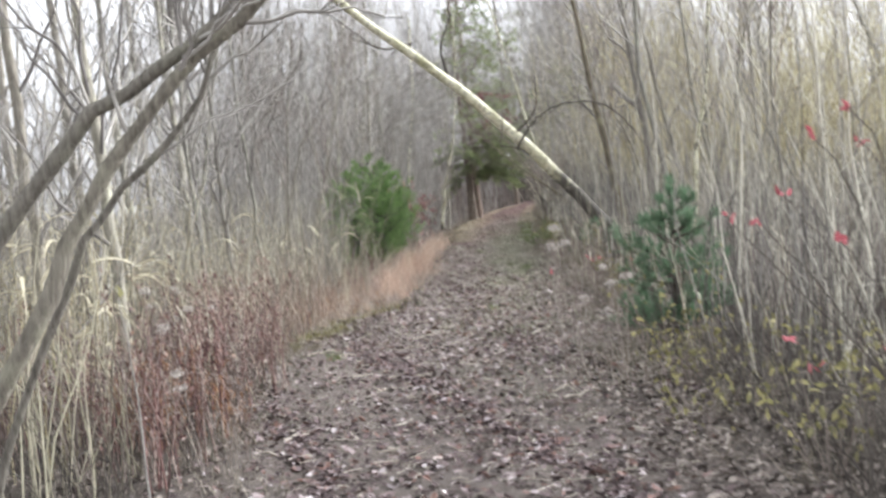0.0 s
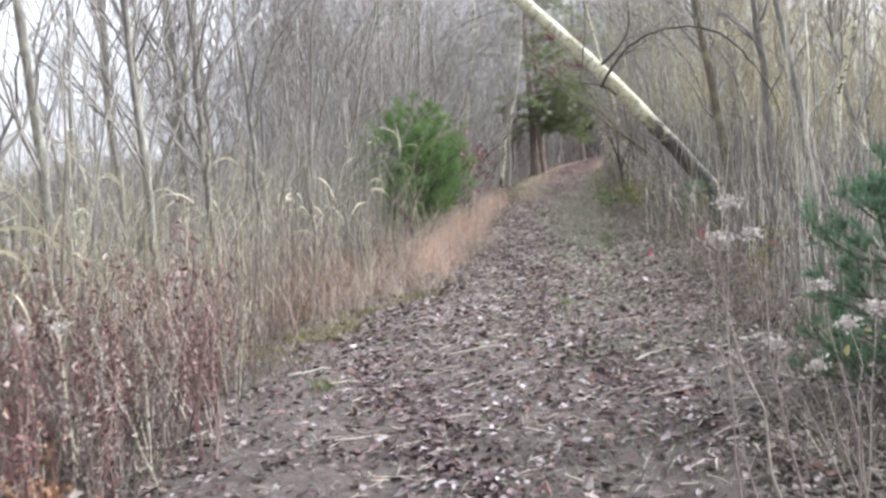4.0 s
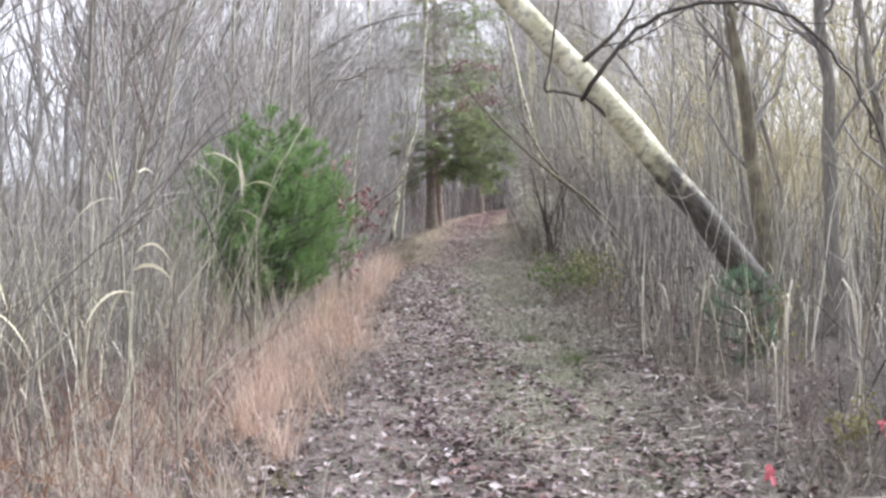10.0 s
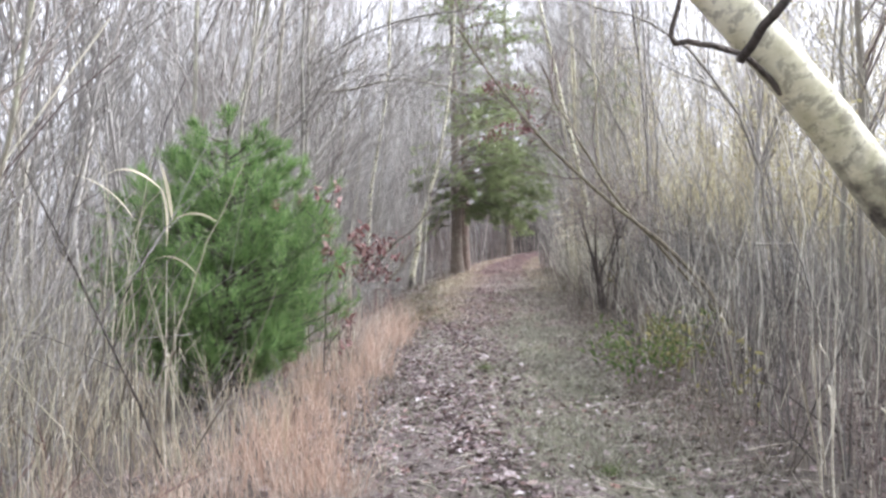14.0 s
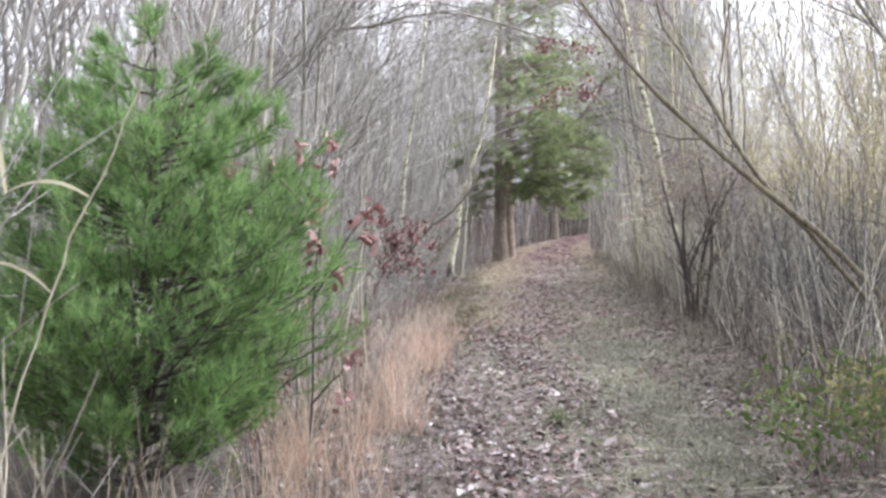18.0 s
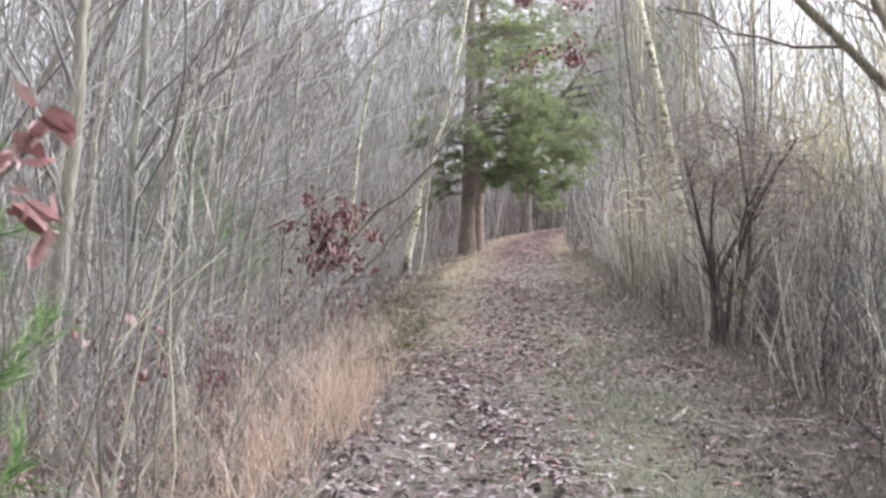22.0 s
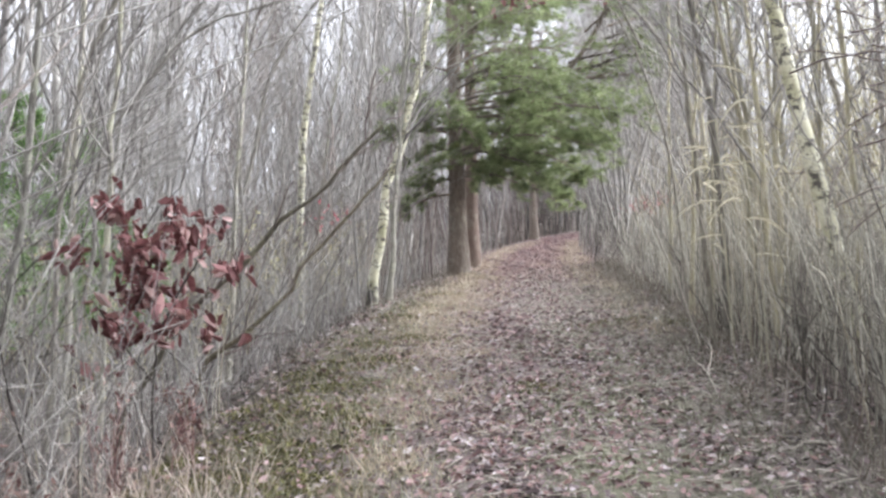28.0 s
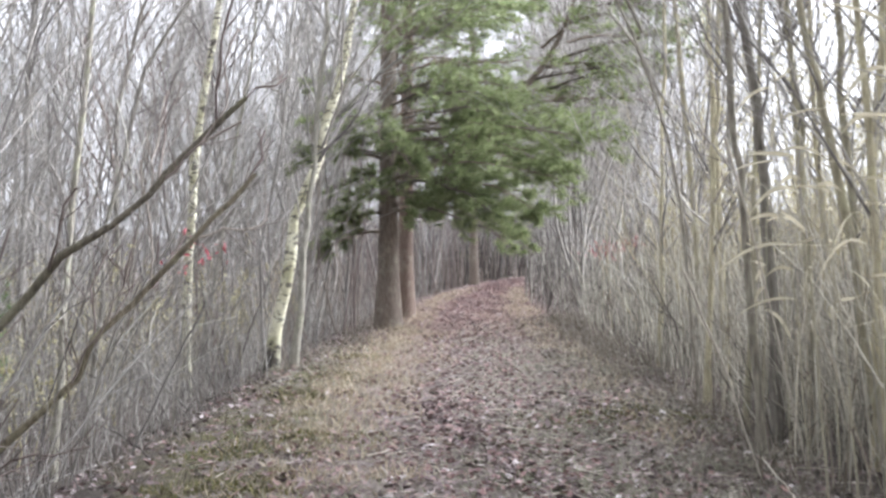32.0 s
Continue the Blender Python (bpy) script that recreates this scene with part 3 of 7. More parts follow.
def plant_saplings():
    rng = np.random.default_rng(21)
    kinds = []
    for i in range(9):
        pale = i % 3 != 0
        kinds.append(bare_tree_meshes(100 + i, rng.uniform(6.5, 11), rng.uniform(0.026, 0.055), (rng.normal(0, 0.04), rng.normal(0, 0.04)), 30, 8, BARK_PALE if pale else BARK, TWIG if pale else TWIG_WARM))
    pale_word = {True: "slender bare sapling with pale bark beside the trail", False: "slender bare sapling with grey bark beside the trail"}
    first = {}
    spots = []
    for side, n, y0, y1, d0, d1 in ((-1, 15, 8.5, 32, 1.8, 9), (-1, 24, 30, 62, 2.0, 10), (1, 20, 7, 30, 1.8, 9), (1, 15, 29, 70, 2.6, 9)):
        x, y = scatter(n, y0, y1, d0, d1, rng, side, 1.3)
        spots += list(zip(x, y, [side] * n))
    for x, y, side in spots:
        if (x + 1.6) ** 2 + (y - 27.5) ** 2 < 2.2 or (x < 0 and abs(y - 25.5) < 1.5 and x > -3):
            continue
        i = int(rng.integers(0, 9))
        s = rng.uniform(0.55, 1.1)
        m = pose(x, y, float(land(x, y)), rng.normal(0, 4), rng.uniform(2, 13) if side < 0 else (rng.uniform(0, 9) if y < 24 else rng.uniform(-6, 3)), 0) @ pose(0, 0, 0, 0, 0, rng.uniform(0, 360)) @ Matrix.Scale(s, 4)
        if i not in first:
            t = thing("sapling", (0, 0, 0), pale_word[i % 3 != 0], "tree", "saplings along the trail")
            part("trunk", kinds[i][0], t)
            part("crown", kinds[i][1], t, "bare twigs")
            t.matrix_basis = m
            first[i] = t
        else:
            c = copy_thing(first[i], Matrix())
            c.matrix_basis = m
    # the woods behind, too many to count: low young growth, taller only past the bend
    V, F, o = [], [], 0
    for j in range(930):
        side = -1 if j % 2 else 1
        x, y = scatter(1, 6, 125, 5, 40, rng, side, 1.15)
        if j % 3 == 0:
            y = np.array([rng.uniform(62, 138)])
            x = edge_l(y) - rng.uniform(1.2, 15)
        elif j % 4 == 1:
            y = np.array([rng.uniform(60, 125)])
            x = edge_r(y) + rng.uniform(1.2, 9)
        elif j % 20 == 2:
            y = np.array([rng.uniform(-14, 2)])
            x = np.array([rng.choice([-1, 1]) * rng.uniform(3.5, 16)])
        open_side = x[0] - edge_r(y)[0]
        if j <= 660 and ((y[0] < 34 and x[0] < -4 and j % 4 != 1) or (36 < y[0] < 120 and open_side > 4 and j % 3)):
            continue
        if j <= 660 and y[0] < 38 and open_side > 2 and j % 4 == 0:
            continue
        if y[0] > 74 and open_side < 2.5:
            h = np.array([rng.uniform(11, 19)])
        elif x[0] < edge_l(y)[0] and y[0] > 60 and x[0] > -0.5:
            h = np.array([rng.uniform(12, 17)])
        elif x[0] < edge_l(y)[0] and y[0] > 38:
            h = np.array([rng.uniform(6.5, 10.5)])
        elif x[0] < 0 and y[0] < 32:
            h = np.array([rng.uniform(2.8, 5.2)])
        else:
            h = np.array([rng.uniform(4.5, 8.0)])
        if j > 660:
            y = np.array([rng.uniform(62, 112)])
            x = edge_r(y) + 1.0 + (0.21 * (y - 34) - edge_r(y) - 1.0) * rng.uniform(0, 1)
            h = np.array([rng.uniform(11, 17)])
        if j > 790:
            y = np.array([rng.uniform(32, 54)])
            x = np.array([rng.uniform(-7, -3.6)]) if j % 4 else edge_r(y) + rng.uniform(1.8, 6)
            h = np.array([rng.uniform(7.5, 11.5)])
        if j > 875:
            y = np.array([rng.uniform(54, 74)])
            x = np.array([rng.uniform(-7, 0.4)])
            h = np.array([rng.uniform(8, 12.5)])
        P, R = stems(x, y, h, rng, rng.uniform(0.022, 0.05), (0.09 if side < 0 else -0.03, 0), 0.10, 7, 0.08, 0.018)
        B, Q = spawn(P, R, 18, rng, 0.30, 0.55, 0.4, 4, 0.10, 0.99, 0.5, 0.05, 0.006)
        C, S = spawn(B, Q, 4, rng, 0.6, 0.75, 0.25, 2, 0.2, 0.98, 0.6, 0.05, 0.004)
        v, f = joined(tubes(P, R, 4), tubes(B, Q, 3), tubes(C, S, 3))
        V.append(v), F.append(f + o)
        o += len(v)
    stuff("far_woods", mesh_of("far_woods", np.concatenate(V), np.concatenate(F), TWIG), "grey bare woods behind the roadside thicket", "woods")


plant_saplings()


# ---- thickets of stalks, too many to count ----
def thicket(name, n, y0, y1, d0, d1, side, h0, h1, r, mat, label, seed, lean=(0, 0), sway=0.1, power=1.4, bend=0.1, k=5, twigs=0, keep=None, crossing=0.22):
    rng = np.random.default_rng(seed)
    x, y = scatter(n, y0, y1, d0, d1, rng, side, power)
    if keep is not None:
        ok = keep(x, y)
        x, y = x[ok], y[ok]
    clump = np.sin(2.3 * x + 1.1 * y) + np.sin(1.7 * y - 0.8 * x + seed) + np.sin(0.6 * y + 3.1 * x + 2 * seed)
    ok = clump + rng.normal(0, 0.9, len(x)) > -0.75
    x, y = x[ok], y[ok]
    n = len(x)
    tilt = np.where(rng.uniform(0, 1, n) < crossing, sway + 0.28, sway)
    P, R = stems(x, y, h0 + (h1 - h0) * rng.uniform(0, 1, n) ** 1.25, rng, r, lean, tilt, k, bend, 0.022)
    # none may lie across the trail
    l, r_ = edge_l(P[..., 1]), edge_r(P[..., 1])
    over = (P[..., 0] > l + 0.05) & (P[..., 0] < r_ - 0.05) & (P[..., 2] < 2.3)
    ok = ~over.any(axis=1)
    P, R = P[ok], R[ok]
    pieces = [tubes(P, R, 3)]
    if twigs:
        pieces.append(tubes(*spawn(P, R, twigs, rng, 0.34, 0.75, 0.25, 2, 0.2, 0.98, 0.6, 0.07, 0.002)))
    return stuff(name, mesh_of(name, *joined(*pieces), mat), label, "thicket")


def clear_right(x, y):
    return ~((x < 3.2) & (y > 33.5) & (y < 37.2)) & ~((x > 2.2) & (x < 4.0) & (y > 18.5) & (y < 22.8) & (np.sin(37 * x + 23 * y) > -0.75)) & ((x - 2.25) ** 2 + (y - 27.5) ** 2 > 0.4)


def clear_bank(x, y):
    return ~((y > 34) & (y < 50) & (edge_l(y) - x < 4.5) & (np.sin(41 * x + 17 * y) > -0.25))


def clear_low(x, y):
    return ~((x > 2.6) & (x < 3.9) & (y > 20.5) & (y < 22.6)) & (((x - 1.9) ** 2 + (y - 9.3) ** 2 > 0.3))


def clear_of_bush(x, y):
    return ((x + 1.6) ** 2 + (y - 27.5) ** 2 > 1.7) & ~((x > -1.9) & (x < 0) & (y > 20) & (y < 27)) & ~((x > -3.1) & (y > 16.8) & (y < 21.0) & (np.sin(31 * x + 19 * y) > -0.7))


thicket("reed_thicket", 2500, 6, 30, 0.45, 8, -1, 0.9, 2.3, 0.007, REED, "dry pale reeds standing in the wet wood", 31, (0.06, 0), 0.07, 1.3, 0.07, 5, 2, clear_of_bush, 0.12)
thicket("reed_thicket", 900, 4, 30, 0.5, 6, 1, 0.8, 2.5, 0.0065, STRAW, "straw-coloured reeds edging the trail", 419, (0.04, 0), 0.07, 1.3, 0.08, 5, 1, clear_right, 0.1)
thicket("reed_thicket", 1500, 4, 30, 0.5, 8, 1, 0.8, 2.4, 0.0065, CANE, "dry pale reeds and stalks edging the trail", 32, (0.05, 0), 0.07, 1.4, 0.08, 5, 2, clear_right, 0.1)
thicket("cane_thicket", 850, 29, 62, 0.4, 3.2, 1, 0.4, 1.6, 0.008, STRAW, "dense grey-straw canes standing along the trail", 33, (-0.03, 0), 0.11, 1.3, 0.1, 6, 3, clear_right)
thicket("cane_thicket", 420, 29, 62, 2.0, 7, 1, 0.8, 2.4, 0.009, STRAW, "taller straw canes behind the trailside ones", 77, (-0.02, 0), 0.09, 1.2, 0.08, 5, 3)
thicket("shade_brush", 480, 29, 62, 0.6, 4, 1, 0.5, 1.5, 0.006, BRUSH_SHADE, "brush in the cane thicket, coloured dark for its inner shade", 49, (-0.05, 0), 0.2, 1.2, 0.15, 4, 4)
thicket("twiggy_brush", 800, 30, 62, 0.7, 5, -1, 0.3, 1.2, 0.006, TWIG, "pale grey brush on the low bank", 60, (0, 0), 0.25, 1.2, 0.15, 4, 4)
thicket("shade_brush", 760, 4.5, 29, 0.5, 5, 1, 0.4, 1.2, 0.006, BRUSH_SHADE, "brush among the reeds, coloured dark for the shade there", 64, (0, 0), 0.2, 1.2, 0.15, 4, 4, clear_low)
thicket("cane_thicket", 1500, 62, 116, -0.1, 7, 1, 1.3, 3.0, 0.012, CANE, "grey canes closing in on the trail beyond the pines", 39, (-0.05, 0), 0.1, 1.5, 0.14, 5, 2)
thicket("cane_thicket", 330, 28, 45, 1.2, 8, -1, 0.8, 3.0, 0.008, CANE, "dense grey saplings and canes on the low bank", 34, (0.04, 0), 0.12, 1.2, 0.1, 5, 3, clear_bank)
thicket("cane_thicket", 260, 45, 60, 3.5, 10, -1, 0.8, 3.0, 0.009, CANE, "grey saplings and canes behind the wet bank", 75, (0.04, 0), 0.12, 1.2, 0.1, 5, 3)
thicket("shade_brush", 1500, 88, 124, -0.1, 9, -1, 1.0, 4.5, 0.022, BRUSH_SHADE, "dark brush closing the bend", 65, (0, 0), 0.12, 1.2, 0.12, 4, 3)
thicket("cane_thicket", 1000, 54, 120, 0.25, 8, -1, 1.2, 5.0, 0.015, TWIG_WARM, "dark close-set stems behind the pines", 40, (0.02, 0), 0.1, 1.4, 0.06, 5, 2)
thicket("twiggy_brush", 1700, 8, 32, 0.6, 7, -1, 0.5, 1.3, 0.004, TWIG, "low grey twiggy brush", 35, (0, 0), 0.3, 1.2, 0.2, 4, 4, clear_of_bush)
thicket("twiggy_brush", 1300, 4, 32, 0.6, 7, 1, 0.4, 1.1, 0.004, TWIG_WARM, "low brown twiggy brush", 36, (0, 0), 0.3, 1.2, 0.2, 4, 4, clear_low)
thicket("twiggy_brush", 1900, 30, 75, 0.5, 6, -1, 0.5, 1.4, 0.004, TWIG, "low grey twiggy brush on the bank", 37, (0.05, 0), 0.35, 1.1, 0.2, 4, 4, clear_bank)
thicket("twiggy_brush", 900, 30, 75, 0.0, 6, 1, 0.3, 1.1, 0.004, TWIG_WARM, "low dark twiggy brush under the canes", 38, (-0.1, 0), 0.35, 1.2, 0.2, 4, 4)
thicket("twiggy_brush", 750, 30, 54, 0.9, 7, -1, 0.6, 2.2, 0.005, TWIG, "grey twiggy brush rising from the low bank", 66, (0.1, 0), 0.38, 1.2, 0.25, 5, 5, clear_bank)
thicket("twiggy_brush", 900, 9, 30, 1.2, 7, -1, 1.0, 2.4, 0.005, TWIG, "grey twiggy brush behind the reeds", 67, (0.05, 0), 0.25, 1.2, 0.2, 5, 6, clear_of_bush)
thicket("twiggy_brush", 420, 30, 62, 1.0, 7, 1, 0.8, 1.9, 0.005, TWIG, "grey twiggy brush over the canes", 68, (-0.1, 0), 0.25, 1.3, 0.2, 5, 6, clear_right)
# sunlight on this brush is put into its yellow stem colour
thicket("yellow_brush", 700, 10, 60, 9, 22, 1, 1.5, 3.6, 0.012, YELLOW_STEM, "brush behind the trees, coloured yellow as if sunlit", 47, (0, 0), 0.12, 1.0, 0.1, 4, 4)
thicket("reed_thicket", 700, 8, 17, 1.0, 8, -1, 0.9, 2.3, 0.008, YELLOW_STEM, "yellowish dry reeds in the wet wood", 69, (0, 0), 0.1, 1.1, 0.15, 5, 2)
thicket("cane_thicket", 480, 38, 61, 1.0, 8, 1, 1.2, 3.4, 0.008, YELLOW_STEM, "yellowish canes rising out of the grey ones", 76, (-0.04, 0), 0.1, 1.3, 0.1, 5, 2)
thicket("reed_thicket", 1100, 37, 51, 0.5, 2.6, 1, 0.5, 1.85, 0.007, STRAW, "dry grey-straw reeds crowding the trail", 78, (-0.02, 0), 0.06, 1.2, 0.07, 5, 1, None, 0.1)
thicket("twiggy_brush", 170, 24.6, 27.2, 0.6, 2.8, -1, 0.15, 0.6, 0.005, TWIG, "grey twigs under the young pine", 412, (0, 0), 0.35, 1.0, 0.2, 4, 4)
thicket("pale_stems", 85, 10, 19.5, 1.2, 6, -1, 2.6, 5.0, 0.013, STRAW, "slim pale stems standing up out of the reeds", 420, (0.05, 0), 0.06, 1.2, 0.06, 7, 4, clear_of_bush, 0.12)
thicket("pale_stems", 130, 6.5, 29, 0.9, 5, 1, 2.4, 5.0, 0.014, STRAW, "slim pale stems standing up out of the reeds", 421, (0.02, 0), 0.06, 1.2, 0.06, 7, 4, clear_right, 0.12)
thicket("reed_thicket", 90, 21.8, 26.0, 0.7, 2.6, -1, 0.7, 1.5, 0.006, REED, "dry stalks before the young pine", 411, (0, 0), 0.08, 1.0, 0.1, 5, 2)
thicket("reed_thicket", 60, 16.5, 23, 1.5, 2.7, -1, 0.9, 1.9, 0.006, REED, "pale reeds standing apart before the young pine", 416, (0.03, 0), 0.09, 1.0, 0.1, 5, 2)
thicket("reed_thicket", 400, 11.5, 17.0, 0.1, 1.4, -1, 0.4, 1.3, 0.005, GRASS_PINK, "pinkish dry stalks at the trail edge", 417, (0.03, 0), 0.12, 1.2, 0.15, 5, 3)
thicket("reed_thicket", 120, 11.5, 16.2, 0.1, 1.2, -1, 0.3, 0.9, 0.005, WEED, "reddish dry stalks at the trail edge", 418, (0.03, 0), 0.15, 1.2, 0.15, 5, 4)
thicket("orange_tangle", 260, 12.5, 20.5, 0.2, 2.0, -1, 0.12, 0.5, 0.005, WEED_ORANGE, "low tangle of orange-brown dead fern and weed", 422, (0, 0), 0.45, 1.0, 0.3, 4, 5)
thicket("reed_thicket", 300, 14, 22, 0.6, 2.2, -1, 0.25, 0.8, 0.004, WEED, "low red-brown weed stalks before the reeds", 79, (0, 0), 0.3, 1.0, 0.2, 4, 4)
thicket("twiggy_brush", 430, 31, 62, 1.6, 8, -1, 2.5, 6.5, 0.006, TWIG, "pale hazy twigs of the young growth on the bank", 80, (0.05, 0), 0.16, 1.1, 0.2, 6, 12)
thicket("twiggy_brush", 170, 10, 31, 2.2, 8, -1, 1.4, 3.4, 0.006, TWIG, "pale hazy twigs of the young growth in the wet wood", 81, (0.05, 0), 0.16, 1.1, 0.2, 6, 12)
thicket("sprawling_brush", 420, 31, 54, 0.8, 5, -1, 1.0, 3.4, 0.006, TWIG, "sprawling grey branches crossing on the low bank", 82, (0.15, 0), 0.5, 1.1, 0.4, 7, 9, None, 0.5)
thicket("sprawling_brush", 210, 29, 54, 0.8, 5, 1, 0.8, 3.0, 0.006, TWIG, "sprawling grey branches crossing over the canes", 83, (-0.1, 0), 0.5, 1.1, 0.35, 7, 9, clear_right, 0.5)
thicket("sprawling_brush", 200, 11, 30, 1.2, 6, -1, 1.0, 3.4, 0.006, TWIG, "sprawling grey branches crossing in the reeds", 84, (0.1, 0), 0.5, 1.1, 0.35, 7, 9, clear_of_bush, 0.5)
# low brush whose dark colour paints the shade at the thickets' foot
thicket("shade_brush", 650, 29, 45, 0.3, 2.4, 1, 0.25, 1.0, 0.006, BRUSH_SHADE, "tangled brush darkened to stand for shade at the foot of the canes", 85, (-0.05, 0), 0.3, 1.1, 0.2, 4, 4)
thicket("shade_brush", 520, 6, 14, 0.1, 4, -1, 0.25, 0.8, 0.005, BRUSH_SHADE, "tangled brush darkened to stand for shade under the weeds", 86, (0, 0), 0.3, 1.1, 0.2, 4, 4)
thicket("shade_brush", 420, 4.5, 13, 0.1, 2.5, 1, 0.2, 0.7, 0.005, BRUSH_SHADE, "tangled brush darkened to stand for shade under the reeds", 87, (0, 0), 0.3, 1.1, 0.2, 4, 4, clear_low)
thicket("shade_brush", 700, 60, 104, 0.0, 5, 1, 0.6, 2.6, 0.014, BRUSH_SHADE, "dark brush narrowing the trail beyond the pine", 88, (-0.05, 0), 0.2, 1.2, 0.2, 4, 4)
# canes seen in shadow, drawn with the darkened cane colour
thicket("cane_thicket", 950, 29.5, 41, 0.9, 3.6, 1, 0.7, 2.1, 0.008, CANE_SHADE, "dense grey canes behind the tangled shrub, in a shaded colour", 89, (-0.02, 0), 0.08, 1.1, 0.08, 5, 3, clear_right, 0.12)
thicket("twiggy_brush", 900, -8, 66, 8, 30, -1, 0.4, 1.4, 0.008, TWIG_WARM, "low grey brush in the wet wood", 90, (0, 0), 0.3, 1.0, 0.2, 4, 3)
thicket("twiggy_brush", 700, -8, 66, 8, 28, 1, 0.4, 1.4, 0.008, TWIG_WARM, "low grey brush behind the trees", 91, (0, 0), 0.3, 1.0, 0.2, 4, 3)
thicket("shade_brush", 130, 31, 50, 0.45, 1.5, -1, 0.12, 0.45, 0.005, BRUSH_SHADE, "low twigs along the mossy verge, coloured dark for shade", 92, (0, 0), 0.4, 1.0, 0.2, 4, 4)
thicket("overhanging_twigs", 34, 36, 56, 1.2, 3.4, -1, 3.4, 6.0, 0.010, TWIG, "bare twigs arching in over the trail from the bank", 93, (0.22, 0), 0.16, 1.1, 0.15, 8, 16, None, 0.0)
thicket("overhanging_twigs", 30, 33, 56, 1.2, 3.2, 1, 3.4, 6.0, 0.010, TWIG, "bare twigs arching in over the trail from the canes", 94, (-0.3, 0), 0.12, 1.1, 0.15, 8, 16, None, 0.0)
thicket("yellow_brush", 650, 42, 62, 2.6, 10, -1, 0.8, 2.0, 0.008, YELLOW_STEM, "yellowish low brush on the wet bank", 48, (0, 0), 0.15, 1.0, 0.1, 4, 3)


def leafy_brush(name, n, y0, y1, d0, d1, side, h0, h1, mat_stem, mat_leaf, label, seed, twigs=14, leaves=12, size=0.035):
    """Tall thin brush that still holds small pale leaves."""
    rng = np.random.default_rng(seed)
    x, y = scatter(n, y0, y1, d0, d1, rng, side, 1.0)
    P, R = stems(x, y, rng.uniform(h0, h1, n), rng, 0.012, (0, 0), 0.12, 6, 0.1, 0.02)
    B, Q = spawn(P, R, twigs, rng, 0.3, 0.6, 0.35, 4, 0.2, 0.98, 0.6, 0.05, 0.003)
    stuff(name, mesh_of(name, *joined(tubes(P, R, 3), tubes(B, Q, 3)), mat_stem), label, "thicket")
    i = rng.integers(0, len(B), n * twigs * leaves)
    u = rng.uniform(0.2, 1, len(i))[:, None]
    c = B[i, 1] * (1 - u) + B[i, 3] * u + rng.normal(0, 0.05, (len(i), 3))
    e = unit(rng.normal(0, 1, (len(i), 3)))
    f = unit(np.cross(e, rng.normal(0, 1, (len(i), 3))))
    w = (size * rng.uniform(0.5, 1.3, len(i)))[:, None]
    V = np.stack([c - e * w, c + f * w * 0.5, c + e * w, c - f * w * 0.5], 1).reshape(-1, 3)
    stuff("small_leaves", mesh_of("small_leaves", V, np.arange(len(V)).reshape(-1, 4), mat_leaf, False), "small yellowing leaves scattered in the brush", "leaves")


# on the right, yellow stems and pale leaves also carry a painted sunlit look
leafy_brush("yellow_brush", 360, 10, 42, 6, 18, 1, 2.4, 5.0, YELLOW_STEM, LEAF_PALE, "yellowish leafy brush behind the trees", 401, 14, 9, 0.04)
leafy_brush("yellow_brush", 300, 40, 85, 3.2, 16, 1, 2.0, 4.6, YELLOW_STEM, LEAF_PALE, "yellowish leafy brush behind the canes", 402, 14, 6, 0.04)
leafy_brush("yellow_brush", 120, 46, 66, 2.5, 9, -1, 0.9, 2.2, YELLOW_STEM, LEAF_PALE, "low yellowish brush on the wet bank", 403, 10, 9)
leafy_brush("twiggy_brush", 320, 24, 58, 2.0, 11, 1, 3.2, 8.0, YELLOW_STEM, LEAF_PALE, "thin tall yellowish brush with a few withered leaves", 404, 24, 3)
thicket("cane_thicket", 1100, 41, 58, 0.45, 2.8, 1, 0.5, 1.9, 0.007, STRAW, "dense straw-coloured canes along the trail", 405, (-0.03, 0), 0.12, 1.1, 0.14, 6, 1, None, 0.34)
thicket("cane_thicket", 480, 39, 46, 0.5, 2.4, 1, 0.8, 2.4, 0.007, STRAW, "tall straw-coloured canes crowding the trail", 406, (-0.02, 0), 0.14, 1.0, 0.2, 6, 3, None, 0.4)
# more dark-coloured brush, standing in for shade under canes, reeds and weeds
thicket("shade_brush", 200, 37, 58, 0.8, 2.6, 1, 0.3, 1.0, 0.006, BRUSH_SHADE, "brush in the straw canes, coloured dark for their inner shade", 407, (-0.03, 0), 0.16, 1.1, 0.15, 4, 3)
thicket("shade_brush", 1200, 4.2, 11, 0.0, 2.4, 1, 0.12, 0.7, 0.005, BRUSH_SHADE, "tangled brush darkened to stand for shade at the foot of the reeds", 408, (0, 0), 0.35, 1.0, 0.2, 4, 4, clear_low)
thicket("shade_brush", 380, 5.5, 12, 0.1, 3.5, -1, 0.15, 0.7, 0.005, BRUSH_SHADE, "dead stems under the russet weeds, coloured dark for shade", 409, (0, 0), 0.3, 1.1, 0.2, 4, 4)


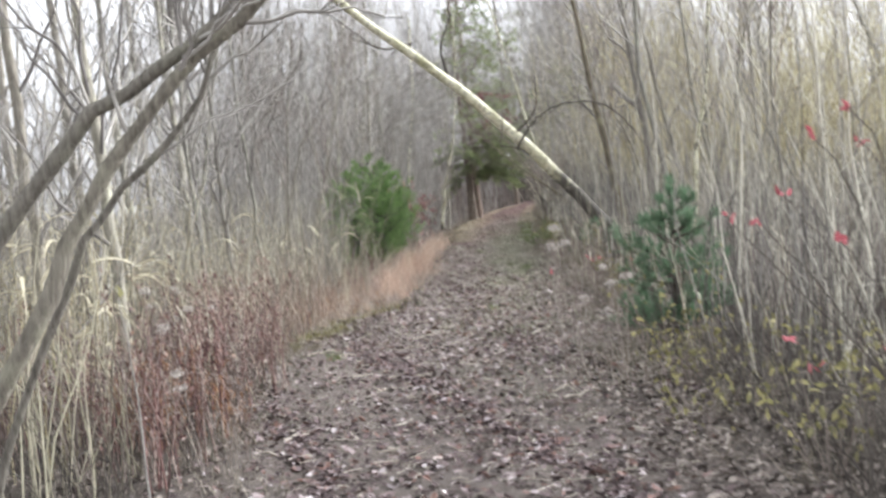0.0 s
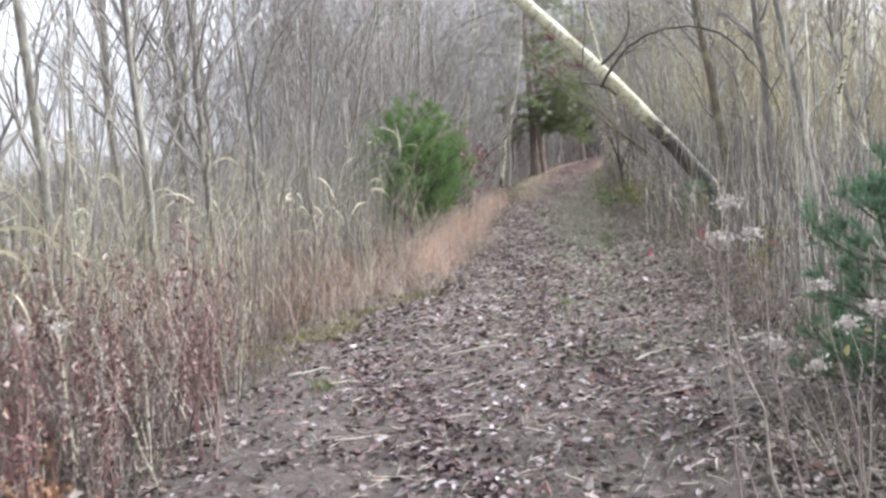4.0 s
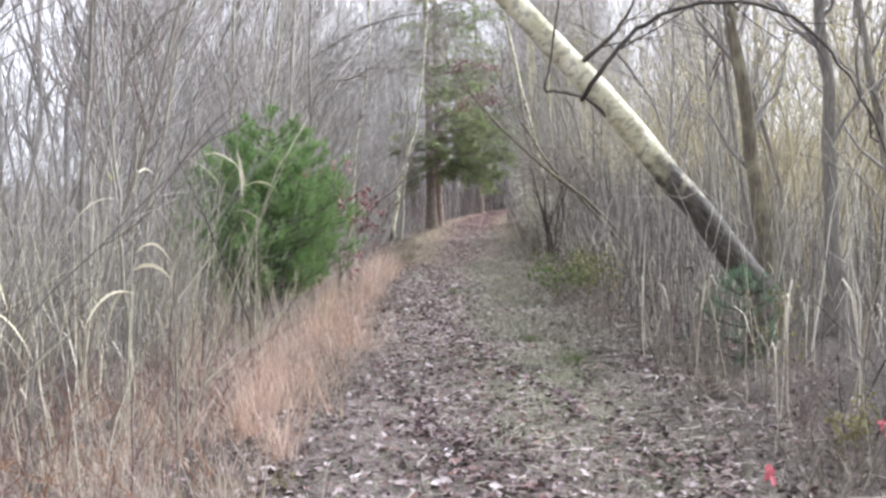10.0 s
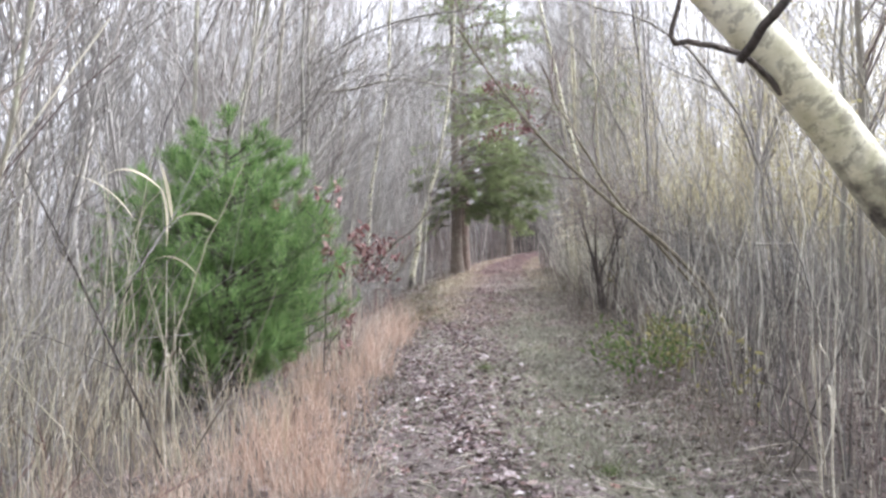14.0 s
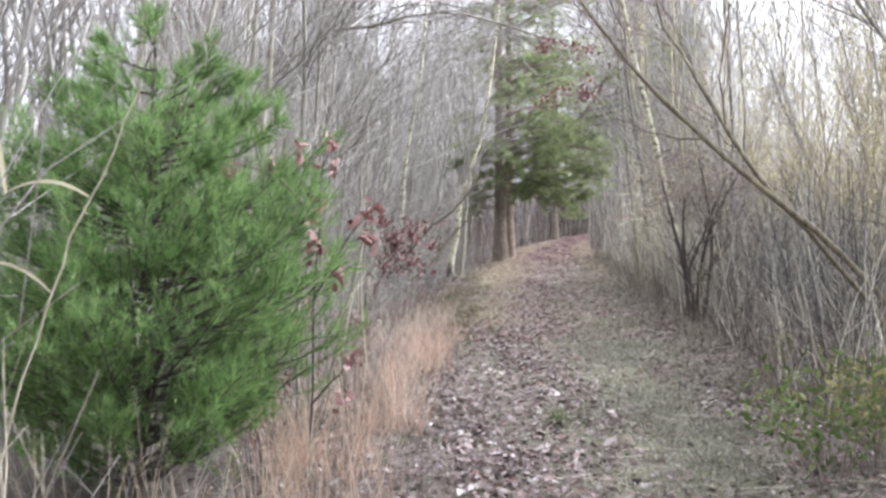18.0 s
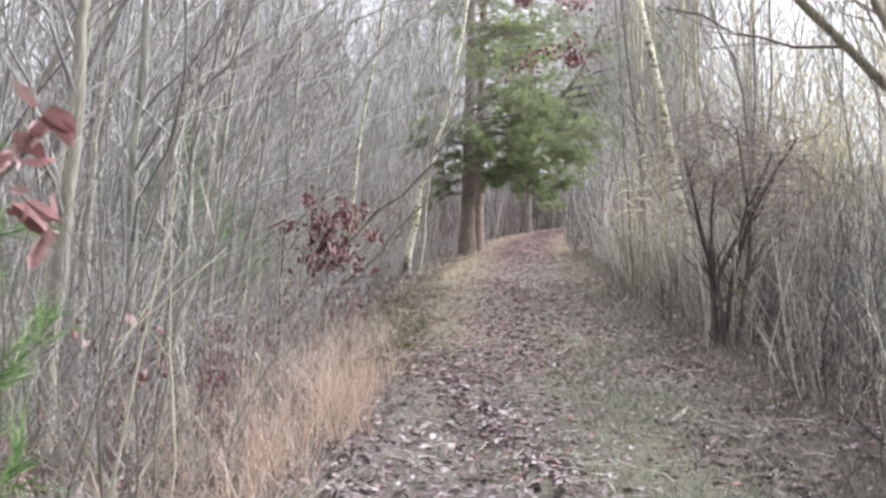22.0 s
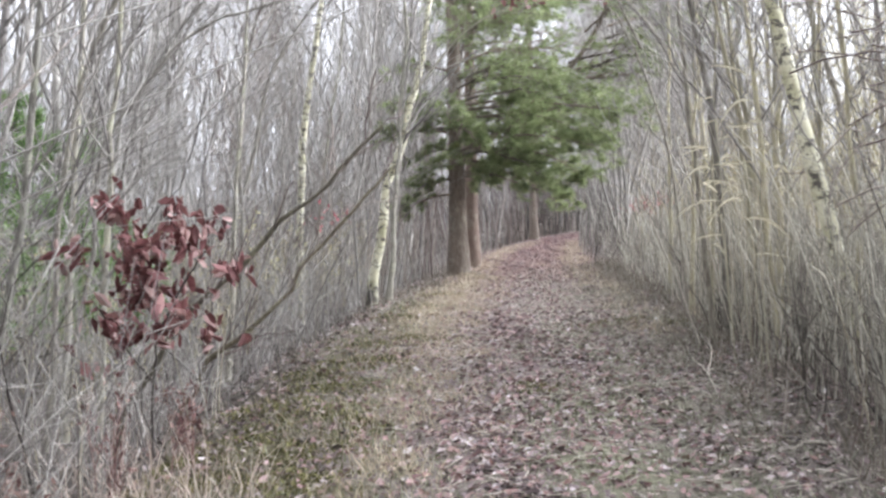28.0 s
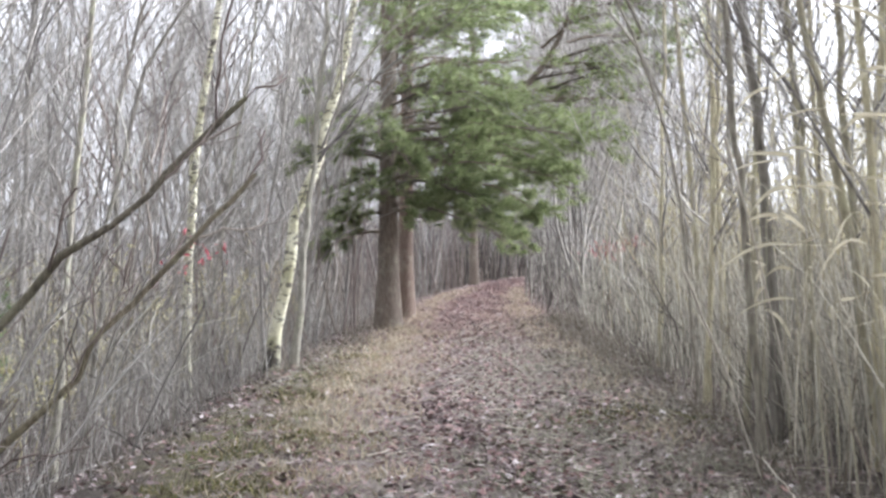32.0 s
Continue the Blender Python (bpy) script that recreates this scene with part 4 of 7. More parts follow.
# ---- the leaning birch over the trail ----
def limb(name, pts, r0, r1, mat, parent, label="", sides=7, twigs=0, seed=1):
    """A branch through a few points, smoothed, with twigs if wanted."""
    pts = np.asarray(pts, float)
    n = max(8, 3 * len(pts))
    t = np.linspace(0, len(pts) - 1, n)
    C = np.stack([np.interp(t, np.arange(len(pts)), pts[:, i]) for i in range(3)], -1)
    for _ in range(2):
        C[1:-1] = (C[:-2] + 2 * C[1:-1] + C[2:]) / 4
    rng = np.random.default_rng(seed)
    seg = np.linalg.norm(pts[-1] - pts[0])
    C[1:-1] += rng.normal(0, 0.004 * seg ** 0.5, C[1:-1].shape)
    R = np.linspace(r0, r1, n)
    pieces = [tubes(C[None], R[None], sides)]
    if twigs:
        B, Q = spawn(C[None], R[None], twigs, rng, 0.3, 0.7, 0.2, 4, 0.2, 0.98, 0.5, 0.05, 0.003)
        pieces += [tubes(B, Q, 3), tubes(*spawn(B, Q, 3, rng, 0.45, 0.7, 0.2, 3, 0.2, 0.95, 0.6, 0.05, 0.0022))]
    return part(name, mesh_of(name, *joined(*pieces), mat), parent, label)


def leaning_birch():
    base = Vector((3.1, 22.25, 0.43))
    way = Vector((-0.95, -0.16, 1.0)).normalized()
    t = thing("leaning_birch", base, "white birch fallen aslant over the trail, dark mossy foot", "tree")
    t.rotation_euler = way.to_track_quat("Z", "Y").to_euler()
    k = 22
    s = np.linspace(0, 1, k)
    rng = np.random.default_rng(5)
    P = np.stack([0.025 * np.sin(3 * s), 0.025 * np.sin(5 * s), 9.0 * s], -1)
    bow = t.rotation_euler.to_matrix().inverted() @ Vector((1, 0, 0.95)).normalized()
    P += np.array(bow) * (0.15 * np.sin(np.pi * np.minimum(s * 9.0 / 6.0, 1)))[:, None]
    P[1:] += rng.normal(0, 0.008, (k - 1, 3))
    R = 0.124 * (1 - 0.62 * s) * (1 + rng.normal(0, 0.025, k))
    part("trunk", mesh_of("trunk", *tubes(P[None], R[None], 14), BIRCH_OLD), t, "white bark scarred with black, dark at the foot")
    inv = (Matrix.Translation(base) @ t.rotation_euler.to_matrix().to_4x4()).inverted()

    def local(pts):
        return [inv @ (Vector(p) + Vector((0.1, -0.12, 0.0))) for p in pts]
    limb("limb", local([(1.68, 22.1, 1.92), (1.5, 21.95, 2.07), (1.3, 21.9, 2.12), (1.13, 21.9, 2.12), (1.22, 21.9, 2.33), (1.25, 21.9, 2.65), (1.32, 21.9, 2.9), (1.3, 21.9, 3.3)]), 0.016, 0.006, BARK_DARK, t, "dark hooked dead limb", 7, 3, 1)
    limb("limb", local([(1.46, 21.93, 2.05), (1.52, 21.6, 2.19), (1.67, 21.6, 2.38), (1.89, 21.6, 2.59), (2.19, 21.6, 2.72), (2.66, 21.6, 2.76), (3.13, 21.6, 2.6), (3.42, 21.6, 2.28), (3.6, 21.6, 1.99), (3.77, 21.6, 1.65), (3.86, 21.6, 1.18)]), 0.022, 0.007, BARK_DARK, t, "dark dead limb arching down to the reeds", 7, 5, 2)
    limb("limb", local([(1.45, 22.25, 2.3), (1.5, 21.95, 2.38), (1.69, 21.9, 2.52), (1.84, 21.9, 2.68), (1.92, 21.9, 2.85), (1.9, 21.8, 3.4)]), 0.024, 0.008, BARK_DARK, t, "dark dead limb", 7, 4, 3)
    limb("stump", local([(3.0, 22.3, -0.2), (2.98, 22.3, 0.15), (3.0, 22.35, 0.4), (3.06, 22.38, 0.55)]), 0.14, 0.08, BARK_DARK, t, "dark broken stump", 10, 0, 7)
    limb("limb", local([(2.3, 21.65, 1.26), (2.12, 21.55, 1.22), (1.98, 21.5, 1.3)]), 0.014, 0.006, BARK_DARK, t, "broken stub", 6, 0, 4)
    limb("limb", local([(0.4, 22.75, 3.6), (0.3, 22.6, 4.1), (0.6, 22.5, 4.7)]), 0.03, 0.008, BARK_DARK, t, "", 6, 5, 5)
    limb("limb", local([(-0.2, 23.1, 4.3), (-0.7, 22.9, 4.2), (-1.3, 22.6, 4.5)]), 0.03, 0.008, BARK_DARK, t, "", 6, 5, 6)


leaning_birch()


def key_tree(name, label, pts, r0, r1, mat, twig_mat, seed, n1=14, n2=6, start=0.35, sides=10, group="", rough=0.012):
    """A tree whose stem goes through the given places, with a crown of bare twigs."""
    pts = np.asarray(pts, float)
    pts[0, 2] = float(land(pts[0, 0], pts[0, 1])) - 0.05
    t = thing(name, pts[0], label, "tree", group)
    rel = pts - pts[0]
    n = 16
    u = np.linspace(0, len(rel) - 1, n)
    C = np.stack([np.interp(u, np.arange(len(rel)), rel[:, i]) for i in range(3)], -1)
    for _ in range(3):
        C[1:-1] = (C[:-2] + 2 * C[1:-1] + C[2:]) / 4
    rng = np.random.default_rng(seed)
    C[1:-1] += rng.normal(0, rough, C[1:-1].shape)
    R = np.linspace(r0, r1, n) * rng.uniform(0.86, 1.16, n)
    R[0] *= 1.3
    part("trunk", mesh_of("trunk", *tubes(C[None], R[None], sides), mat), t)
    B, Q = spawn(C[None], R[None], n1, rng, 0.22, 0.7, 0.3, 6, start, 0.99, 0.4, 0.04, 0.005)
    T, S = spawn(B, Q, n2, rng, 0.45, 0.7, 0.2, 3, 0.2, 0.98, 0.55, 0.05, 0.003)
    part("crown", mesh_of("crown", *joined(tubes(B, Q, 5), tubes(T, S, 3)), twig_mat), t, "bare branching twigs")
    return t


def place_key_trees():
    g = key_tree
    g("birch", "white-barked birch leaning over the trail edge", [(0.08, 51, 0), (0.3, 51, 1.0), (0.48, 51, 1.95), (0.86, 51, 2.9), (1.08, 51, 3.9), (1.5, 51, 6.0), (1.7, 51, 9)], 0.078, 0.026, BIRCH, TWIG, 41, 14, 6, 0.35, 10, "white birches", 0.028)
    b = bpy.data.objects["birch"]
    for i, pts in enumerate(([(0.85, 51, 2.75), (1.6, 50.8, 3.45), (2.1, 50.7, 3.7), (2.6, 50.6, 4.2)], [(0.95, 51, 3.1), (1.5, 50.7, 3.75), (2.1, 50.5, 4.15), (2.9, 50.3, 4.2)], [(0.6, 51, 2.3), (1.2, 50.8, 2.7), (1.9, 50.6, 3.4)])):
        limb("limb", [Vector(q) - b.location for q in pts], 0.018, 0.005, BARK_PALE, b, "pale bare limb reaching over the trail", 6, 9, 420 + i)
    g("birch", "slim yellowish-grey birch beside a thicker one", [(0.36, 50.7, 0), (0.55, 50.8, 1.5), (0.72, 51, 3.2), (0.9, 51.2, 6.5)], 0.046, 0.02, BARK_PALE, TWIG, 42, 12, 6, 0.3, 9, "white birches", 0.025)
    g("birch", "white birch standing deeper in the thicket", [(-1.3, 53.5, 0), (-1.1, 53.0, 2.5), (-0.5, 52.5, 5), (-0.2, 52.5, 9)], 0.07, 0.03, BIRCH, TWIG, 43, 10, 5, 0.5, 9, "white birches")
    g("birch", "white birch leaning out of the cane thicket", [(4.03, 40.7, 0), (3.74, 40.95, 1.5), (3.47, 41.2, 3.0), (3.1, 41.5, 5.0), (2.55, 42, 8)], 0.062, 0.026, BIRCH, TWIG, 44, 10, 5, 0.62, 10, "white birches")
    g("birch", "crooked pale birch among the reeds", [(4.3, 20.8, 0), (4.45, 20.8, 1.2), (4.6, 20.8, 1.9), (4.95, 20.8, 3.2), (5.1, 20.8, 5)], 0.05, 0.02, BIRCH, TWIG, 45, 8, 5, 0.4, 9, "white birches")
    for i, (x, y, d, r) in enumerate(((-1.42, 32.75, 0.14, 0.034), (-1.95, 32.8, 0.3, 0.055), (-1.72, 35.9, 0.2, 0.036), (-1.78, 37.4, 0.3, 0.028), (-2.5, 34.6, 0.35, 0.04), (-2.9, 36.8, 0.3, 0.045), (-2.3, 39.2, 0.4, 0.03), (-1.6, 41.5, 0.3, 0.026), (-2.6, 44.0, 0.3, 0.04), (-1.5, 47.0, 0.3, 0.035), (-2.6, 30.6, 0.25, 0.04))):
        g("sapling", "pale lichened trunk leaning out of the low bank", [(x, y, 0), (x + d * 0.7, y, 1.7), (x + d * 1.2, y, 2.8), (x + d * 2.4, y, 7.0)], r, r * 0.4, BARK_PALE if i != 1 else BARK, TWIG, 460 + i, 22, 7, 0.2, 9, "pale trunks on the bank")
    for i, (x, x1, x2, r) in enumerate(((3.62, 3.5, 3.18, 0.095), (4.2, 4.18, 4.08, 0.095), (4.86, 4.78, 4.4, 0.06))):
        g("alder", "grey-barked tree standing behind the leaning birch", [(x, 23.4, 0), (x1, 23.4, 0.9), ((x1 + x2) / 2 + 0.03, 23.4, 2.1), (x2, 23.4, 3.3), (x2 - 0.3, 23.4, 7)], r, 0.03, BARK_MOSSY if i == 0 else BARK, TWIG, 50 + i, 14, 6, 0.3, 9, "grey trees by the leaning birch")
    g("alder", "grey-barked tree with forked limbs in the reeds", [(5.3, 22.4, 0), (5.2, 22.4, 1.2), (4.9, 22.4, 2.6), (4.9, 22.5, 6)], 0.06, 0.02, BARK_PALE, TWIG, 55, 14, 6, 0.25, 9, "grey trees by the leaning birch")
    g("alder", "grey-barked tree arching low over the trail", [(3.9, 30.0, 0), (3.25, 30, 0.92), (2.63, 30, 1.39), (2.08, 30, 1.81), (1.56, 30, 2.35), (1.16, 30, 2.9), (0.7, 30, 3.6)], 0.03, 0.009, BARK_MOSSY, TWIG_WARM, 56, 14, 6, 0.4, 8)
    g("alder", "forked bare branch reaching over the trail", [(3.9, 30.3, 0), (3.0, 30.1, 1.05), (2.42, 30, 1.57), (2.12, 30, 2.16), (1.88, 30, 2.47), (1.6, 30, 3.2)], 0.024, 0.008, BARK_MOSSY, TWIG_WARM, 57, 14, 6, 0.45, 8)
    g("alder", "dead grey branch slanting up from the low bank", [(-1.75, 42.1, 0), (-1.25, 42, 0.09), (-0.92, 42, 0.47), (-0.31, 42, 1.03), (0.2, 42, 1.45), (0.66, 42, 1.88)], 0.026, 0.014, BARK_MOSSY, TWIG_WARM, 58, 12, 6, 0.2, 7, "slanting dead branches", 0.03)
    g("alder", "dead grey branch slanting up from the low bank", [(-1.15, 42.3, 0), (-0.85, 42.1, 0.02), (-0.46, 42, 0.36), (-0.01, 42, 0.74), (0.41, 42, 1.22), (0.7, 42, 1.53)], 0.024, 0.011, BARK_MOSSY, TWIG_WARM, 59, 12, 6, 0.2, 7, "slanting dead branches", 0.03)
    for i, (x, y, r, dx) in enumerate(((3.95, 42.6, 0.028, -0.25), (4.2, 43.4, 0.035, 0.1), (4.5, 42.9, 0.03, -0.1), (4.35, 44.6, 0.032, -0.3), (4.9, 45.2, 0.04, -0.2), (5.1, 50.0, 0.05, -0.3), (4.1, 40.9, 0.025, -0.2), (4.0, 46.2, 0.03, 0.15), (4.6, 47.6, 0.04, -0.15), (4.75, 44.0, 0.028, 0.1), (5.3, 46.8, 0.035, -0.2), (3.9, 44.9, 0.022, 0.2), (5.0, 42.6, 0.03, 0.1), (4.4, 49.4, 0.03, 0.1))):
        g("sapling", "pale yellowish stem standing in the canes", [(x, y, 0), (x + dx * 0.4, y, 1.6), (x + dx, y, 3.4), (x + dx * 1.3, y, 6.5)], r, r * 0.4, BARK_YELLOW, TWIG, 300 + i, 16, 6, 0.2, 8, "pale stems in the canes")
    for i, (pts, r) in enumerate((([(3.72, 44, 0), (3.62, 44, 1.29), (3.57, 44, 1.9), (3.51, 44, 2.75), (3.3, 44.2, 6)], 0.036), ([(4.0, 44.5, 0), (3.94, 44.5, 1.29), (3.87, 44.5, 2.33), (3.74, 44.5, 2.85), (3.4, 44.6, 6)], 0.05), ([(4.2, 43.2, 0), (3.94, 43.2, 1.49), (3.81, 43.2, 2.03), (3.69, 43.2, 2.58), (3.3, 43.4, 5.5)], 0.038), ([(4.45, 45, 0), (4.39, 45, 1.57), (4.35, 45, 2.4), (4.21, 45, 2.96), (4.0, 45.2, 6)], 0.034))):
        g("alder", "grey-brown alder trunk rising out of the reeds", pts, r * 0.85, r * 0.4, BARK_WILLOW if i < 2 else BARK_YELLOW, TWIG, 360 + i, 10, 5, 0.4, 9, "alder trunks in the reeds", 0.01)
    for i, pts in enumerate(([(-3.2, 34, 0), (-2.4, 34, 2.2), (-1.3, 34, 3.4), (0.2, 34, 3.6), (1.45, 34, 3.2)], [(-3.5, 36, 0), (-2.6, 36, 2.6), (-1.2, 36, 4.3), (0.6, 36, 4.9), (1.9, 36, 4.9)], [(-3.6, 38.5, 0), (-3.0, 38.4, 2.4), (-1.8, 38.3, 4.0), (-0.2, 38.3, 4.4)], [(-3.1, 24.6, 0), (-2.9, 24.6, 2.0), (-2.3, 24.5, 3.2), (-1.3, 24.4, 3.9)], [(-3.8, 22.0, 0), (-3.4, 22, 2.2), (-2.8, 22, 3.4), (-2.0, 22, 4.2)], [(-3.0, 45.5, 0), (-2.5, 45.5, 2.2), (-1.4, 45.5, 3.3), (0.1, 45.5, 3.7)], [(-3.4, 47.5, 0), (-2.5, 47.4, 3.0), (-0.9, 47.3, 4.6), (1.2, 47.3, 5.2)], [(4.6, 25.6, 0), (4.2, 25.5, 2.2), (3.5, 25.5, 3.3), (2.4, 25.4, 3.9)], [(5.2, 33, 0), (4.8, 33, 2.6), (3.8, 33, 4.0), (2.2, 33.1, 4.5)], [(5.4, 44, 0), (4.9, 44, 3.0), (3.7, 44, 4.6), (2.0, 44.1, 5.0)], [(-2.6, 43.4, 0), (-2.2, 43.4, 2.6), (-1.0, 43.3, 4.3), (0.8, 43.2, 4.8)], [(5.9, 49.5, 0), (5.5, 49.5, 3.2), (4.2, 49.5, 4.9), (2.3, 49.4, 5.3)], [(-2.0, 50.5, 0), (-1.5, 50.5, 3.0), (-0.2, 50.4, 4.9), (1.5, 50.3, 5.6)], [(-3.0, 40, 0), (-2.4, 40, 3.0), (-1.0, 40, 5.0), (0.9, 40, 5.6)], [(5.0, 41.4, 0), (4.7, 41.4, 2.8), (3.9, 41.3, 4.8), (2.5, 41.2, 5.7)], [(6.2, 54, 0), (5.8, 54, 3.2), (4.6, 54, 5.2), (2.9, 54, 6.0)])):
        g("alder", "thin grey alder arching over towards the trail", pts, 0.032, 0.008, BARK, TWIG, 320 + i, 26, 8, 0.3, 8, "arching alders", 0.025)
    for x, y, r, i in ((-5.6, 16.4, 0.095, 1), (-4.5, 15.4, 0.07, 2), (-4.6, 22.5, 0.09, 3), (-4.9, 25.5, 0.075, 4), (-3.9, 20.0, 0.05, 5), (-6.6, 18.5, 0.08, 6), (-3.0, 17.4, 0.04, 7), (-2.72, 10.0, 0.055, 8), (-3.35, 10.2, 0.06, 9), (-3.6, 14.2, 0.05, 10), (-2.9, 14.8, 0.035, 11), (-3.3, 16.0, 0.045, 12), (-4.2, 18.2, 0.055, 13), (-2.9, 19.2, 0.032, 14), (-5.2, 13.6, 0.06, 15)):
        g("sapling", "straight grey trunk standing in the dry reeds", [(x, y, 0), (x + 0.04 * (-1) ** i, y, 1.6), (x - 0.03, y, 3.4), (x + 0.12, y, 9)], r, r * 0.5, BARK_PALE if i in (0, 3, 4, 8, 10, 11, 12, 14) else BARK, TWIG, 340 + i, 20, 6, 0.28, 10, "grey trunks in the reeds", 0.016)
    # the arching stems at the start
    w = "mossy grey stem arching over the trail"
    g("willow", w, [(-2.5, 4.8, 0), (-1.587, 4.62, 1.217), (-1.378, 4.62, 1.567), (-0.924, 4.62, 2.066), (-0.544, 4.62, 2.32), (-0.075, 4.62, 2.543)], 0.039, 0.018, BARK_WILLOW, TWIG, 61, 10, 6, 0.5, 10, "arching willow stems", 0.014)
    g("willow", w, [(-3.0, 4.8, 0), (-1.751, 4.62, 1.463), (-1.416, 4.62, 1.835), (-0.969, 4.62, 2.096), (-0.559, 4.62, 2.334), (-0.149, 4.62, 2.767)], 0.039, 0.018, BARK_WILLOW, TWIG, 62, 10, 6, 0.5, 10, "arching willow stems", 0.014)
    g("willow", "forked grey stem leaning towards the trail", [(-2.35, 5.2, 0), (-1.565, 5.07, 1.425), (-1.267, 5.07, 1.686), (-0.894, 5.07, 2.022), (-0.596, 5.0, 2.618)], 0.024, 0.010, BARK_WILLOW, TWIG, 63, 9, 6, 0.5, 8, "arching willow stems")


place_key_trees()


# ---- conifers ----
def needle_shoots(C, count, length, width, rng, spread=0.7, lo=0.35):
    """Needles set all round the shoots C (n, k, 3)."""
    n, k, _ = C.shape
    t = rng.uniform(lo, 1, (n, count))
    f = t * (k - 1)
    i = np.minimum(f.astype(int), k - 2)
    w = (f - i)[..., None]
    rows = np.arange(n)[:, None]
    base = C[rows, i] * (1 - w) + C[rows, i + 1] * w
    tan = unit(C[rows, i + 1] - C[rows, i])
    rnd = rng.normal(0, 1, tan.shape)
    out = unit(rnd - tan * (rnd * tan).sum(-1, keepdims=True))
    way = unit(tan * np.cos(spread) + out * np.sin(spread) * rng.uniform(0.5, 1.2, (n, count, 1)))
    size = length * rng.uniform(0.7, 1.2, (n, count, 1))
    side = unit(np.cross(way, rng.normal(0, 1, way.shape))) * width / 2
    A, B, D = base - side, base + side, base + way * size
    V = np.stack([A, B, D], 2).reshape(-1, 3)
    return V, np.arange(len(V)).reshape(-1, 3)


def conifer(at, height, radius, seed, mat, label, whorls=13, per=7, twigs=9, needles=26, nl=0.10, nw=0.004, low=0.06, tr=0.03, full=0.15):
    rng = np.random.default_rng(seed)
    t = thing("pine_sapling", (at[0], at[1], float(land(*at)) - 0.03), label, "tree")
    s = np.linspace(0, 1, 10)
    P = np.stack([0.03 * np.sin(4 * s), 0.03 * np.sin(5 * s + 1) , height * s], -1)[None]
    R = (tr * (1 - 0.85 * s))[None]
    part("trunk", mesh_of("trunk", *tubes(P, R, 8), BARK_DARK), t)
    for wv in range(whorls):
        u = low + (0.97 - low) * wv / (whorls - 1)
        reach = radius * (max(0.02, 1 - ((u - full) / (1.06 - full if u > full else full + 0.25)) ** 2)) ** (1.15 if u > full else 0.6) * rng.uniform(0.82, 1.1)
        a = rng.uniform(0, 6.28) + np.arange(per) * 6.283 / per + rng.normal(0, 0.2, per)
        ss = np.linspace(0, 1, 6)
        reachs = reach * rng.uniform(0.6, 1.22, per)
        B = np.stack([np.cos(a)[:, None] * ss * reachs[:, None], np.sin(a)[:, None] * ss * reachs[:, None],
                      height * u * 0.93 + (0.15 * ss + 0.42 * ss ** 2) * reachs[:, None] * rng.uniform(0.6, 1.3, (per, 1))], -1) + wander(per, 6, 0.02, rng) * reach
        Q = np.repeat((0.010 * (1 - 0.8 * ss))[None], per, 0)
        T, S = spawn(B, Q, twigs, rng, 0.42, 0.6, 0.25, 4, 0.3, 0.99, 0.6, 0.05, 0.002)
        br = part("branch", mesh_of("branch", *joined(tubes(B, Q, 4), tubes(T, S, 3)), BARK_DARK), t)
        N1 = needle_shoots(T, needles, nl, nw, rng, 0.75, 0.2)
        N2 = needle_shoots(B, needles * 2, nl, nw, rng, 0.9, 0.4)
        part("needles", mesh_of("needles", *joined(N1, N2), mat, False), br, "soft green needles")
    return t


